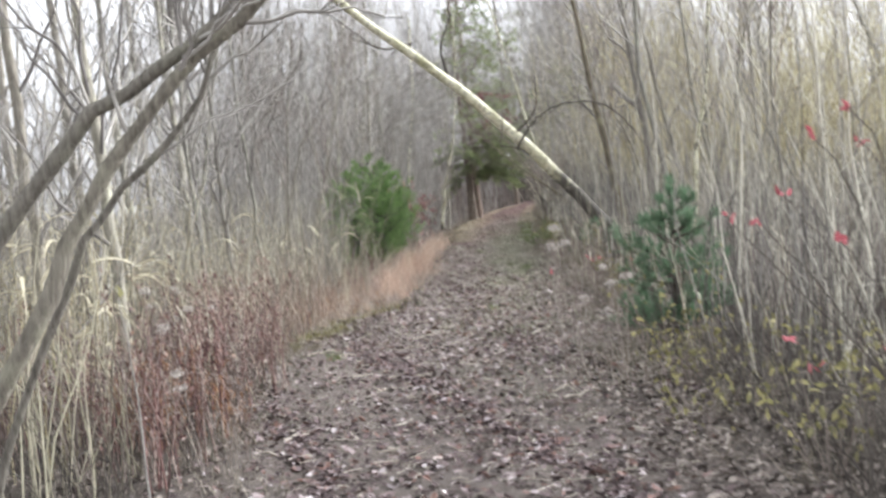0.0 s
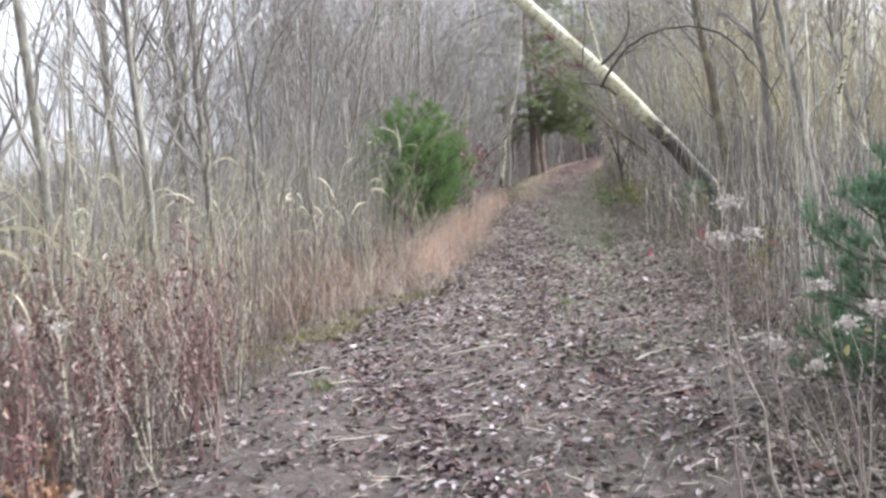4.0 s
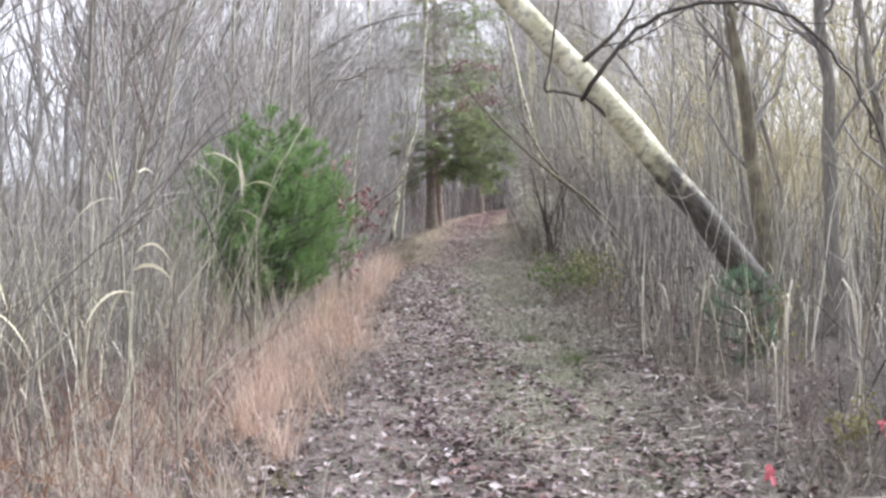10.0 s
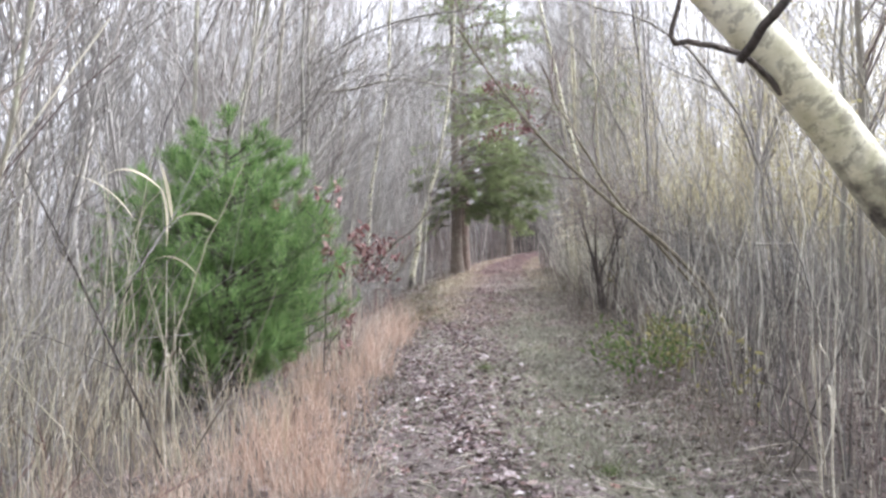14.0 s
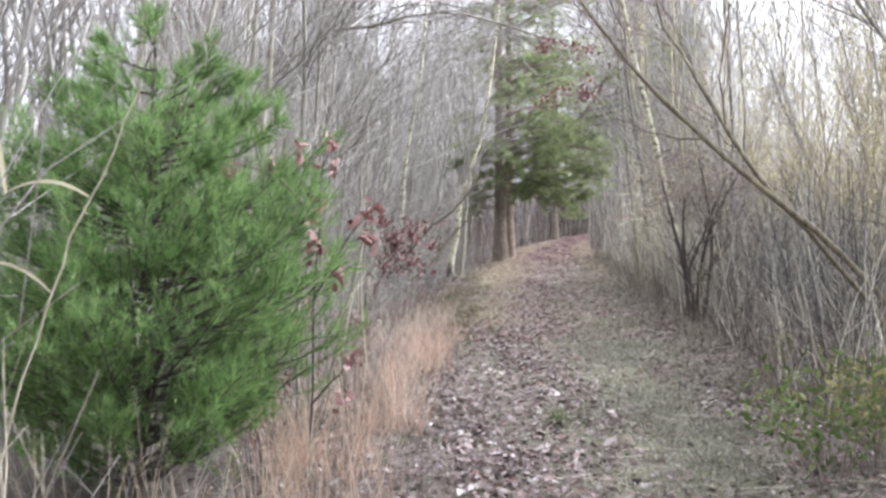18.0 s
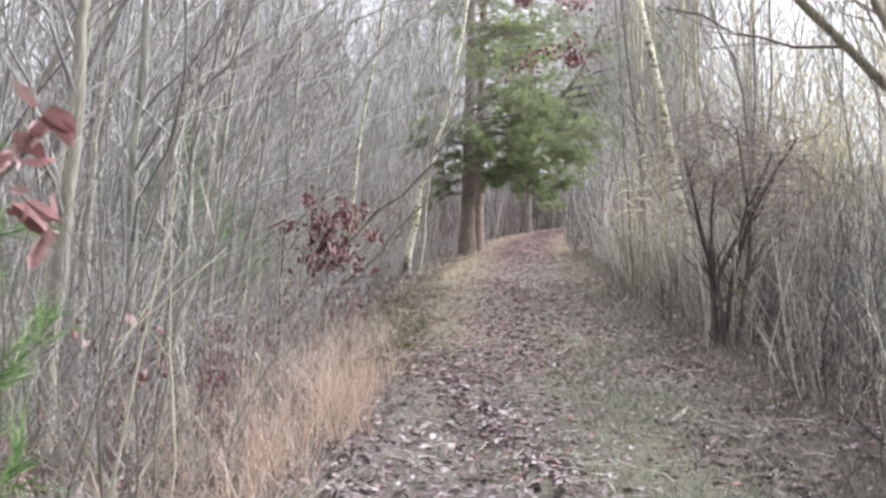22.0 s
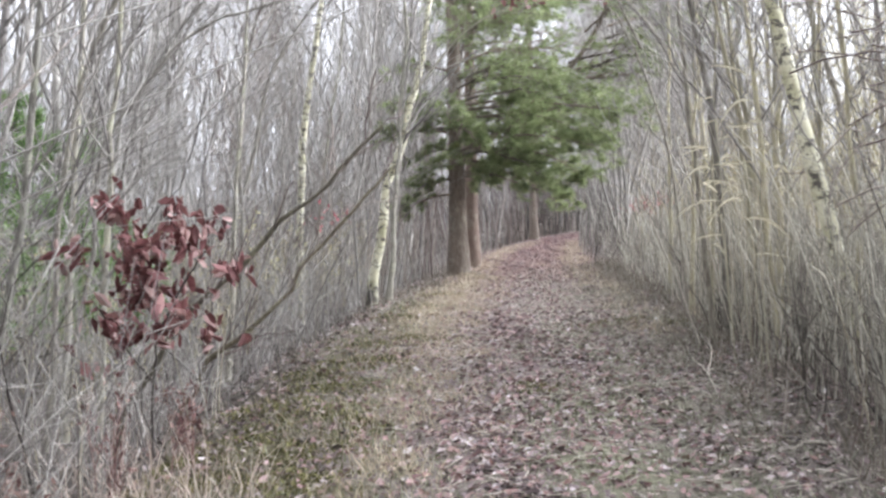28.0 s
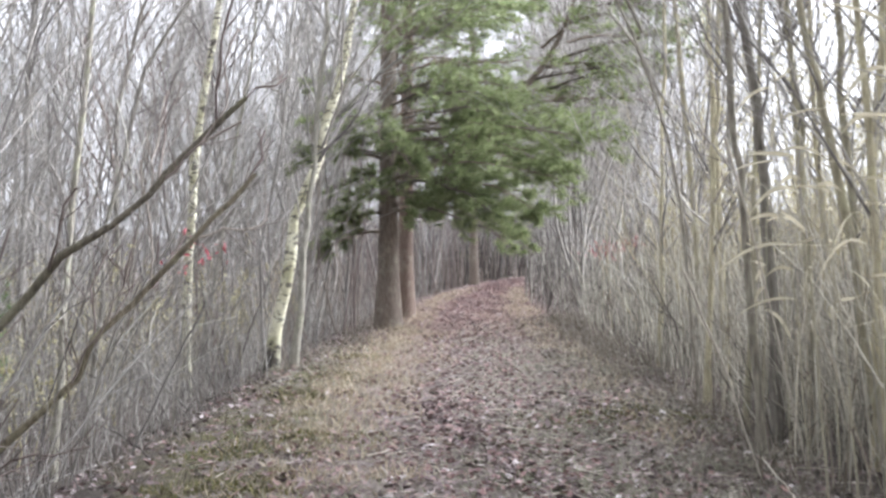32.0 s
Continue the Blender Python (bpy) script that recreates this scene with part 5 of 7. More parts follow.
def young_pine(at, height, profile, seed, mat, label, whorls=13, shoots=14, needles=46):
    """A bushy young pine: whorls of rising branches, each with feathery shoots of long soft needles."""
    rng = np.random.default_rng(seed)
    t = thing("pine_sapling", (at[0], at[1], float(land(*at)) - 0.03), label, "tree")
    s = np.linspace(0, 1, 10)
    for dx, dy, hh, r in ((0.0, 0.0, 0.94, 0.028), (0.3, 0.1, 0.9, 0.016), (-0.28, 0.12, 0.91, 0.016), (-0.52, -0.1, 0.84, 0.012), (0.5, -0.15, 0.83, 0.012), (0.12, 0.4, 0.87, 0.012), (-0.14, -0.35, 0.87, 0.012)):
        q = (height / 2.72) ** 1.6
        P = np.stack([dx * q * s ** 1.6 + 0.16 * q * s ** 1.3, dy * q * s ** 1.6, height * hh * s], -1)[None]
        part("trunk", mesh_of("trunk", *tubes(P, (r * (1 - 0.85 * s))[None], 7), BARK_DARK), t)
        T, S = spawn(P, np.full((1, 10), 0.006), 9, rng, 0.11, 0.35, 0.9, 4, 0.66, 0.97, 0.8, 0.05, 0.002)
        top = P[:, -2:]
        part("leader", mesh_of("leader", *joined(needle_shoots(T, 18, 0.085, 0.0034, rng, 0.4, 0.05), needle_shoots(top, 22, 0.085, 0.0034, rng, 0.35, 0.0)), mat, False), t, "upright soft green shoot")
    for wv in range(whorls):
        u = wv / (whorls - 1)
        end = height * (0.19 + 0.71 * u)
        reach = float(np.interp(end, *profile))
        per = max(6, int(12 * min(1, reach)))
        a = rng.uniform(0, 6.28) + np.arange(per) * 6.283 / per + rng.normal(0, 0.25, per)
        far = reach * rng.uniform(0.62, 1.1, per)
        ss = np.linspace(0, 1, 7)
        rise = far * rng.uniform(0.25, 0.6, per)
        root = np.maximum(end - rise + rng.normal(0, 0.08, per), 0.12)
        B = np.stack([0.16 * (height / 2.72) ** 1.6 * u ** 1.3 + np.cos(a)[:, None] * ss * far[:, None], np.sin(a)[:, None] * ss * far[:, None], root[:, None] + rise[:, None] * (0.35 * ss + 0.65 * ss ** 2)], -1) + wander(per, 7, 0.02, rng) * reach
        Q = np.repeat((0.010 * (1 - 0.8 * ss))[None], per, 0)
        T, S = spawn(B, Q, shoots, rng, 0.34, 0.6, 0.5, 4, 0.25, 1.0, 0.6, 0.05, 0.002)
        U, W = spawn(T, S, 3, rng, 0.55, 0.6, 0.4, 3, 0.2, 0.9, 0.6, 0.05, 0.0018)
        br = part("branch", mesh_of("branch", *joined(tubes(B, Q, 4), tubes(T, S, 3)), BARK_DARK), t)
        thin = 1 - 0.45 * u
        N = [needle_shoots(T, int(needles * thin), 0.085, 0.0042, rng, 0.55, 0.25), needle_shoots(U, int(needles * thin) // 2, 0.08, 0.0042, rng, 0.55, 0.1), needle_shoots(B, needles * 2, 0.085, 0.0042, rng, 0.5, 0.6)]
        part("needles", mesh_of("needles", *joined(*N), mat, False), br, "soft green needles")
    return t


young_pine((-1.63, 27.6), 2.72, ((0.2, 0.7, 1.25, 1.75, 2.25, 2.7), (0.72, 1.02, 1.12, 0.98, 0.64, 0.25)), 71, NEEDLE, "bushy young white pine with soft green needles", 18, 12, 34)
young_pine((2.08, 11.15), 1.5, ((0.15, 0.45, 0.8, 1.15, 1.45), (0.5, 0.6, 0.5, 0.34, 0.12)), 72, NEEDLE_BLUE, "small blue-green young pine at the trail edge", 9, 8, 24)
conifer((2.75, 21.6), 0.85, 0.5, 73, NEEDLE_BLUE, "knee-high pine seedling under the leaning birch", 6, 5, 5, 12, 0.08, 0.004, 0.15, 0.012)
conifer((-4.1, 47.5), 4.0, 1.35, 74, NEEDLE, "young pine half hidden in the bank thicket", 12, 7, 8, 26, 0.13, 0.012, 0.12, 0.035)
conifer((-3.3, 49.2), 2.3, 0.9, 75, NEEDLE, "low young pine half hidden in the bank thicket", 8, 6, 7, 22, 0.13, 0.012, 0.15, 0.03)


def tall_pine(at, height, r, seed, limbs, label, dense=1.0, lean=(0.1, 0.05), bark_mat=BARK_PINE):
    """A tall pine; limbs: height on the trunk, azimuth, reach, droop at the tip and, if it springs from a side limb, how far out."""
    rng = np.random.default_rng(seed)
    z0 = float(land(*at)) - 0.08
    t = thing("pine_tree", (at[0], at[1], z0), label, "tree", "tall pines at the bend")
    s = np.linspace(0, 1, 14)
    P = np.stack([lean[0] * np.sin(2 * s), lean[1] * np.sin(3 * s), height * s], -1)[None]
    R = (r * (1 - 0.75 * s) + 0.09 * np.exp(-s * 25))[None]
    part("trunk", mesh_of("trunk", *tubes(P, R, 14), bark_mat), t, "dark furrowed trunk")
    for z, az, reach, droop, *out in limbs:
        a = radians(az)
        ss = np.linspace(0, 1, 8)
        ox = out[0] if out else 0.0
        B = np.stack([ox + np.cos(a) * ss * reach, np.sin(a) * ss * reach, z + 0.25 * ss * reach - droop * ss ** 2], -1)[None] + wander(1, 8, 0.018, rng) * reach
        Q = (0.034 * (1 - 0.75 * ss))[None]
        n = max(6, int(20 * dense * min(1.2, reach / 2.6)))
        T, S = spawn(B, Q, n, rng, 0.32, 0.8, 0.1, 5, 0.22, 0.99, 0.5, 0.04, 0.005)
        T[..., 2] = T[:, :1, 2] + (T[..., 2] - T[:, :1, 2]) * 0.65
        U, W = spawn(T, S, 7, rng, 0.42, 0.7, 0.15, 3, 0.25, 0.98, 0.6, 0.05, 0.003)
        U[..., 2] = U[:, :1, 2] + (U[..., 2] - U[:, :1, 2]) * 0.6
        D, E = spawn(B, Q, 7, rng, 0.22, 0.9, 0.0, 4, 0.08, 0.6, 0.4, 0.07, 0.004)
        br = part("limb", mesh_of("limb", *joined(tubes(B, Q, 5), tubes(T, S, 3), tubes(D, E, 3)), BARK_PINE), t)
        keep = rng.uniform(0, 1, len(U)) < (0.9 if z < 3.6 else 0.5 if z < 6 else 0.32)
        part("needles", mesh_of("needles", *joined(needle_shoots(U[keep], int(26 * dense), 0.14, 0.0115, rng, 0.7, 0.15), needle_shoots(T, 26 if z < 3.6 else 12 if z < 6 else 7, 0.14, 0.0115, rng, 0.7, 0.4)), NEEDLE_OLD, False), br, "soft green needles in flat sprays")
    return t


def limb_plan(seed, z0, z1, n, reach, side_bias):
    rng = np.random.default_rng(seed)
    out = []
    for i in range(n):
        z = z0 + (z1 - z0) * i / (n - 1)
        az = rng.uniform(0, 360) if rng.random() > side_bias else rng.uniform(-120, 50)
        out.append((z, az, reach * rng.uniform(0.6, 1.1) * (0.45 if 110 < az % 360 < 255 else 1) * (1 - 0.45 * i / n), rng.uniform(0.2, 0.8)))
    return out


# the pine by the trail, its low bough hanging over it
tall_pine((1.62, 57.3), 13, 0.19, 81, [(2.55, -18, 2.6, 1.3), (2.45, -40, 2.3, 1.1), (2.7, 8, 2.9, 1.3), (2.9, -8, 3.3, 1.2), (2.3, -65, 1.7, 1.1), (2.6, -28, 3.0, 0.9), (2.2, 15, 2.2, 1.3),
    (2.0, 215, 1.5, 0.9), (1.75, 200, 1.3, 0.7), (2.4, -10, 2.9, 1.6), (2.1, -35, 2.4, 1.2), (2.3, 235, 1.2, 0.6), (2.6, 170, 1.0, 0.4), (3.1, 215, 1.2, 0.5), (3.4, -15, 3.9, 0.9), (3.6, -50, 2.6, 0.7), (3.5, 20, 3.6, 1.0), (2.75, -100, 1.5, 0.8), (3.0, -80, 1.9, 0.7), (3.3, -120, 1.5, 0.6), (3.5, -95, 2.0, 0.7), (3.2, -30, 3.2, 1.3), (3.0, 190, 1.6, 0.6), (3.6, 225, 1.8, 0.6)] + limb_plan(91, 3.7, 12.4, 46, 3.3, 0.6), "tall white pine whose low limbs hang over the trail", 1.1)
# a second pine close behind, with a heavy limb rising to one side
pine = tall_pine((2.0, 60.2), 14, 0.16, 83, [(3.5, -30, 2.2, 0.4, 1.3), (4.1, -10, 2.6, 0.5, 2.1), (4.5, -50, 2.3, 0.4, 2.6), (5.0, 10, 2.8, 0.4, 2.9), (5.2, -25, 3.0, 0.3, 3.2), (5.5, 30, 2.6, 0.4, 3.3), (5.4, -70, 2.4, 0.5, 2.8), (5.9, 0, 2.6, 0.2, 3.4), (6.3, -40, 2.4, 0.3, 3.6),
    (2.9, 10, 3.2, 1.0), (3.3, -20, 3.4, 0.8), (3.0, -100, 1.8, 0.7), (3.4, -70, 2.4, 0.7), (3.7, -10, 3.6, 0.9), (4.7, -20, 3.4, 0.3, 2.4), (6.0, 20, 3.0, 0.2, 3.3), (6.6, -10, 2.8, 0.2, 3.5)] + limb_plan(94, 3.8, 13.4, 38, 3.6, 0.6), "white pine with a heavy limb rising over the trail", 1.0, (0.2, 0.1), BARK_RED)
limb("main_limb", [(0.0, 0.0, 2.7), (1.0, -0.05, 3.35), (2.2, -0.1, 4.3), (3.1, -0.15, 5.4), (3.6, -0.2, 6.8)], 0.10, 0.03, BARK_PINE, pine, "heavy dark limb rising aslant", 9, 10, 831)
tall_pine((5.4, 82), 16, 0.14, 82, [(3.0, -40, 3.0, 0.8), (3.6, 5, 3.4, 0.8), (4.2, -80, 2.6, 0.7)] + limb_plan(92, 4.2, 15, 26, 3.4, 0.6), "tall white pine behind another at the bend", 0.7)
tall_pine((10.6, 90), 15, 0.2, 85, limb_plan(95, 2.6, 14, 16, 3.6, 0.0), "white pine beyond the bend", 0.5)
tall_pine((7.4, 103), 14, 0.2, 86, limb_plan(96, 1.6, 13, 16, 3.6, 0.0), "white pine closing the end of the trail", 0.5)


# ---- grasses, leaf litter, moss ----
def blades(x, y, h, w, mat, name, label, category, seed, lean=0.2, droop=0.35, k=4):
    rng = np.random.default_rng(seed)
    n = len(x)
    P, _ = stems(x, y, h, rng, 0.004, (0, 0), lean, k, droop, 0.012)
    a = rng.uniform(0, np.pi, n)
    side = np.stack([np.cos(a), np.sin(a), np.zeros(n)], -1)
    W = (w * rng.uniform(0.6, 1.4, n))[:, None] * np.interp(np.linspace(0, 1, k), [0, 0.33, 0.67, 1], [1.0, 0.9, 0.6, 0.12])
    return stuff(name, mesh_of(name, *ribbons(P, W, side), mat), label, category)


def tufted(n, per, y0, y1, off, spread, rng):
    """Blade roots in tufts along the left edge of the trail."""
    ty = rng.uniform(y0, y1, n)
    tx = edge_l(ty) + off(ty) + rng.uniform(-spread, spread, n)
    ok = np.sin(4.1 * ty + 3 * tx) + np.sin(1.9 * ty - 6 * tx) + rng.normal(0, 0.6, n) > -0.35
    tx, ty = tx[ok], ty[ok]
    n = len(tx)
    rad = rng.uniform(0.03, 0.10, n)
    x = np.repeat(tx, per) + rng.normal(0, 1, n * per) * np.repeat(rad, per)
    y = np.repeat(ty, per) + rng.normal(0, 1, n * per) * np.repeat(rad, per)
    return x, y


def lay_grass():
    rng = np.random.default_rng(120)
    x, y = tufted(170, 30, 18.8, 29.5, lambda v: -0.3 + 0.1 * np.sin(2.2 * v), 0.36, rng)
    blades(x, y, 0.12 + 0.5 * rng.uniform(0, 1, len(x)) ** 1.5, 0.005, GRASS_DRY, "orange_grass", "tall dry orange grass along the trail edge", "grass", 121, 0.24, 0.2)
    x, y = tufted(430, 18, 16.6, 24.5, lambda v: -1.15 + 0.45 * np.clip((v - 20) / 4, 0, 1), 1.0, rng)
    blades(x, y, 0.08 + 0.3 * rng.uniform(0, 1, len(x)) ** 1.3, 0.005, GRASS_PINK, "pink_grass", "low tangled pinkish dry grass beside the trail", "grass", 129, 0.42, 0.35)
    x, y = tufted(60, 36, 29, 35.3, lambda v: -0.14 + 0 * v, 0.22, rng)
    blades(x, y, 0.12 + 0.55 * rng.uniform(0, 1, len(x)) ** 1.4, 0.005, GRASS_DRY, "orange_grass", "tall dry blond grass tufts beside the trail", "grass", 122, 0.26, 0.22)
    x, y = tufted(60, 22, 15.8, 19.5, lambda v: -0.25 - 0.5 * np.clip((v - 16) / 3, 0, 1), 0.5, rng)
    blades(x, y, 0.10 + 0.45 * rng.uniform(0, 1, len(x)) ** 1.5, 0.005, GRASS_PINK, "pink_grass", "dry pinkish grass before the reeds", "grass", 141, 0.26, 0.25)
    x, y = tufted(120, 40, 14.0, 18.5, lambda v: 0.0 - 0.4 * np.clip((v - 14) / 5, 0, 1), 0.45, rng)
    blades(x, y, rng.uniform(0.03, 0.14, len(x)), 0.007, GRASS_OLIVE, "olive_grass", "low olive-green grass beside the trail", "grass", 142, 0.5, 0.4, 3)
    x, y = tufted(280, 14, 29.5, 38.5, lambda v: -0.7 + 0 * v, 0.65, rng)
    blades(x, y, 0.1 + 0.55 * rng.uniform(0, 1, len(x)) ** 1.6, 0.0055, GRASS_PINK, "straw_tangle", "tangled pinkish straw on the edge of the bank", "grass", 144, 0.45, 0.4)
    n = 15
    tx, ty = rng.uniform(-2.7, -0.75, n), rng.uniform(24.4, 26.6, n)
    x, y = np.repeat(tx, 13) + rng.normal(0, 0.05, n * 13), np.repeat(ty, 13) + rng.normal(0, 0.05, n * 13)
    blades(x, y, np.repeat(rng.uniform(0.45, 1.0, n), 13) * rng.uniform(0.6, 1.1, n * 13), 0.006, GRASS_PALE, "seed_grass", "tall pale seeding grass before the young pine", "grass", 128, 0.14, 0.12)
    x, y = tufted(30, 18, 17, 29, lambda v: -1.1 + 0 * v, 0.5, rng)
    blades(x, y, rng.uniform(0.2, 0.7, len(x)), 0.006, GRASS_PALE, "pale_grass", "pale dry grass before the thicket", "grass", 123, 0.2, 0.2)
    for sgn, cnt, sd in ((1, 460, 126), (-1, 200, 127)):
        ty = rng.uniform(5, 60, cnt)
        tx = (edge_r(ty) if sgn > 0 else edge_l(ty)) + sgn * rng.normal(0.25, 0.3, cnt)
        x, y = np.repeat(tx, 26) + rng.normal(0, 0.09, cnt * 26), np.repeat(ty, 26) + rng.normal(0, 0.09, cnt * 26)
        blades(x, y, rng.uniform(0.06, 0.32, len(x)), 0.006, GRASS_DEAD, "dead_grass", "flattened grey-brown dead grass on the verge", "grass", sd, 0.4, 0.35)
    n = 36000
    y = rng.uniform(13, 46, n)
    u = np.where(rng.uniform(0, 1, n) < 0.75, rng.normal(0.68, 0.17, n), rng.normal(0.2, 0.12, n))
    keep = np.sin(2.1 * y + 7 * u) + np.sin(1.3 * y - 11 * u) + rng.normal(0, 0.7, n) > -0.5
    y, u = y[keep], u[keep]
    n = len(y)
    x = edge_l(y) + (edge_r(y) - edge_l(y)) * u
    blades(x, y, rng.uniform(0.04, 0.13, n), 0.0065, GRASS_GREEN, "trail_grass", "short grey-green grass on the crown of the trail", "grass", 124, 0.5, 0.4, 3)
    n = 22000
    y = rng.uniform(22, 37.5, n)
    u = rng.normal(0.74, 0.14, n)
    keep = np.sin(1.4 * y + 6 * u) + np.sin(2.3 * y - 8 * u) + rng.normal(0, 0.5, n) > -0.3
    y, u = y[keep], u[keep]
    blades(edge_l(y) + (edge_r(y) - edge_l(y)) * u, y, rng.uniform(0.06, 0.2, len(y)), 0.006, GRASS_GREY, "trail_grass", "limp grey-green grass along the trail", "grass", 131, 0.6, 0.45, 3)
    ty = rng.uniform(37.5, 57, 330)
    tx = edge_l(ty) + (edge_r(ty) - edge_l(ty)) * rng.normal(0.22, 0.09, 330)
    x, y = np.repeat(tx, 24) + rng.normal(0, 0.08, 330 * 24), np.repeat(ty, 24) + rng.normal(0, 0.08, 330 * 24)
    blades(x, y, rng.uniform(0.04, 0.17, len(x)), 0.006, GRASS_PALE, "pale_grass", "short tan grass between the moss and the leaves", "grass", 143, 0.5, 0.4, 3)
    ty = rng.uniform(38, 52, 150)
    tx = edge_l(ty) + (edge_r(ty) - edge_l(ty)) * rng.normal(0.93, 0.1, 150)
    x, y = np.repeat(tx, 30) + rng.normal(0, 0.09, 150 * 30), np.repeat(ty, 30) + rng.normal(0, 0.09, 150 * 30)
    blades(x, y, rng.uniform(0.05, 0.2, len(x)), 0.006, GRASS_GREY, "grey_grass", "limp grey-green grass at the foot of the canes", "grass", 148, 0.6, 0.45, 3)
    ty = rng.uniform(7.5, 19, 260)
    tx = edge_l(ty) + (edge_r(ty) - edge_l(ty)) * rng.normal(0.76, 0.18, 260)
    x, y = np.repeat(tx, 26) + rng.normal(0, 0.1, 260 * 26), np.repeat(ty, 26) + rng.normal(0, 0.1, 260 * 26)
    blades(x, y, rng.uniform(0.03, 0.13, len(x)), 0.006, GRASS_DEAD, "dead_grass", "low grey-brown dead grass among the leaves", "grass", 149, 0.6, 0.45, 3)
    # limp pale grass pressed flat over most of the trail, thinner in the wheel ruts
    n = 38000
    y = 9 + 49 * rng.uniform(0, 1, n) ** 1.15
    u = rng.uniform(-0.1, 1.12, n)
    rut = np.exp(-((u - 0.36) / 0.12) ** 2) + 0.35 * np.exp(-((u - 0.83) / 0.08) ** 2)
    keep = (np.sin(1.7 * y + 5 * u) + np.sin(2.9 * y - 7 * u) + rng.normal(0, 0.9, n) > -0.6) & (rng.uniform(0, 1, n) > 0.85 * rut)
    y, u = y[keep], u[keep]
    blades(edge_l(y) + (edge_r(y) - edge_l(y)) * u, y, rng.uniform(0.05, 0.17, len(y)), 0.006, MAT_GRASS, "matted_grass", "limp greyish dead grass pressed flat on the trail", "grass", 145, 0.85, 0.5, 3)
    for sgn, cnt, y0, sd in ((1, 150, 44, 146), (-1, 190, 46, 147)):
        ty = rng.uniform(y0, 78, cnt)
        tx = (edge_r(ty) - rng.uniform(0.0, 0.55, cnt)) if sgn > 0 else (edge_l(ty) + rng.uniform(0.0, 0.6, cnt))
        x, y = np.repeat(tx, 22) + rng.normal(0, 0.1, cnt * 22), np.repeat(ty, 22) + rng.normal(0, 0.1, cnt * 22)
        blades(x, y, rng.uniform(0.05, 0.2, len(x)), 0.008, GRASS_PALE, "pale_grass", "low tan grass bordering the far trail", "grass", sd, 0.5, 0.4, 3)


lay_grass()


def moss_patches():
    """Thin olive moss and short tan grass in broken patches on the verge."""
    rng = np.random.default_rng(430)
    V, F, o = [], [], 0
    for x, y, r in [(0.3, 39.1, 0.42), (-0.15, 39.4, 0.34), (-0.5, 39.2, 0.26), (0.21, 41.5, 0.4), (0.43, 43.0, 0.4), (0.0, 42.3, 0.3), (0.79, 45.0, 0.36), (0.35, 44.4, 0.28), (0.2, 37.2, 0.3), (0.62, 47.4, 0.3), (0.95, 49.2, 0.32), (0.0, 36.0, 0.26), (-0.6, 38.2, 0.36), (-0.1, 38.4, 0.36), (0.3, 38.3, 0.3), (-0.3, 37.4, 0.3), (0.15, 40.3, 0.36), (-0.25, 40.6, 0.3), (0.45, 40.0, 0.26), (3.2, 45.8, 0.4), (3.6, 45.4, 0.3), (1.15, 51.3, 0.3), (1.72, 41.2, 0.2)]:
        n = int(1500 * r)
        a, q = rng.uniform(0, 6.283, n), rng.uniform(0, 1, n) ** 0.6
        rim = r * (1 + 0.4 * np.sin(3 * a + x * 9) + 0.3 * np.sin(7 * a + y * 5))
        px, py = x + np.cos(a) * q * rim * 1.25 + rng.normal(0, 0.04, n), y + np.sin(a) * q * rim * 1.7
        P, _ = stems(px, py, rng.uniform(0.012, 0.05, n), rng, 0.003, (0, 0), 0.6, 3, 0.4, 0.012, z=land(px, py) + 0.03 * (1 - q) - 0.008)
        b = rng.uniform(0, np.pi, n)
        v, f = ribbons(P, np.repeat(np.array([[0.014, 0.011, 0.003]]), n, 0), np.stack([np.cos(b), np.sin(b), 0 * b], -1))
        V.append(v), F.append(f + o)
        o += len(v)
    stuff("moss", mesh_of("moss", np.concatenate(V), np.concatenate(F), MOSS), "thin olive-brown moss in patches on the verge", "moss")


moss_patches()


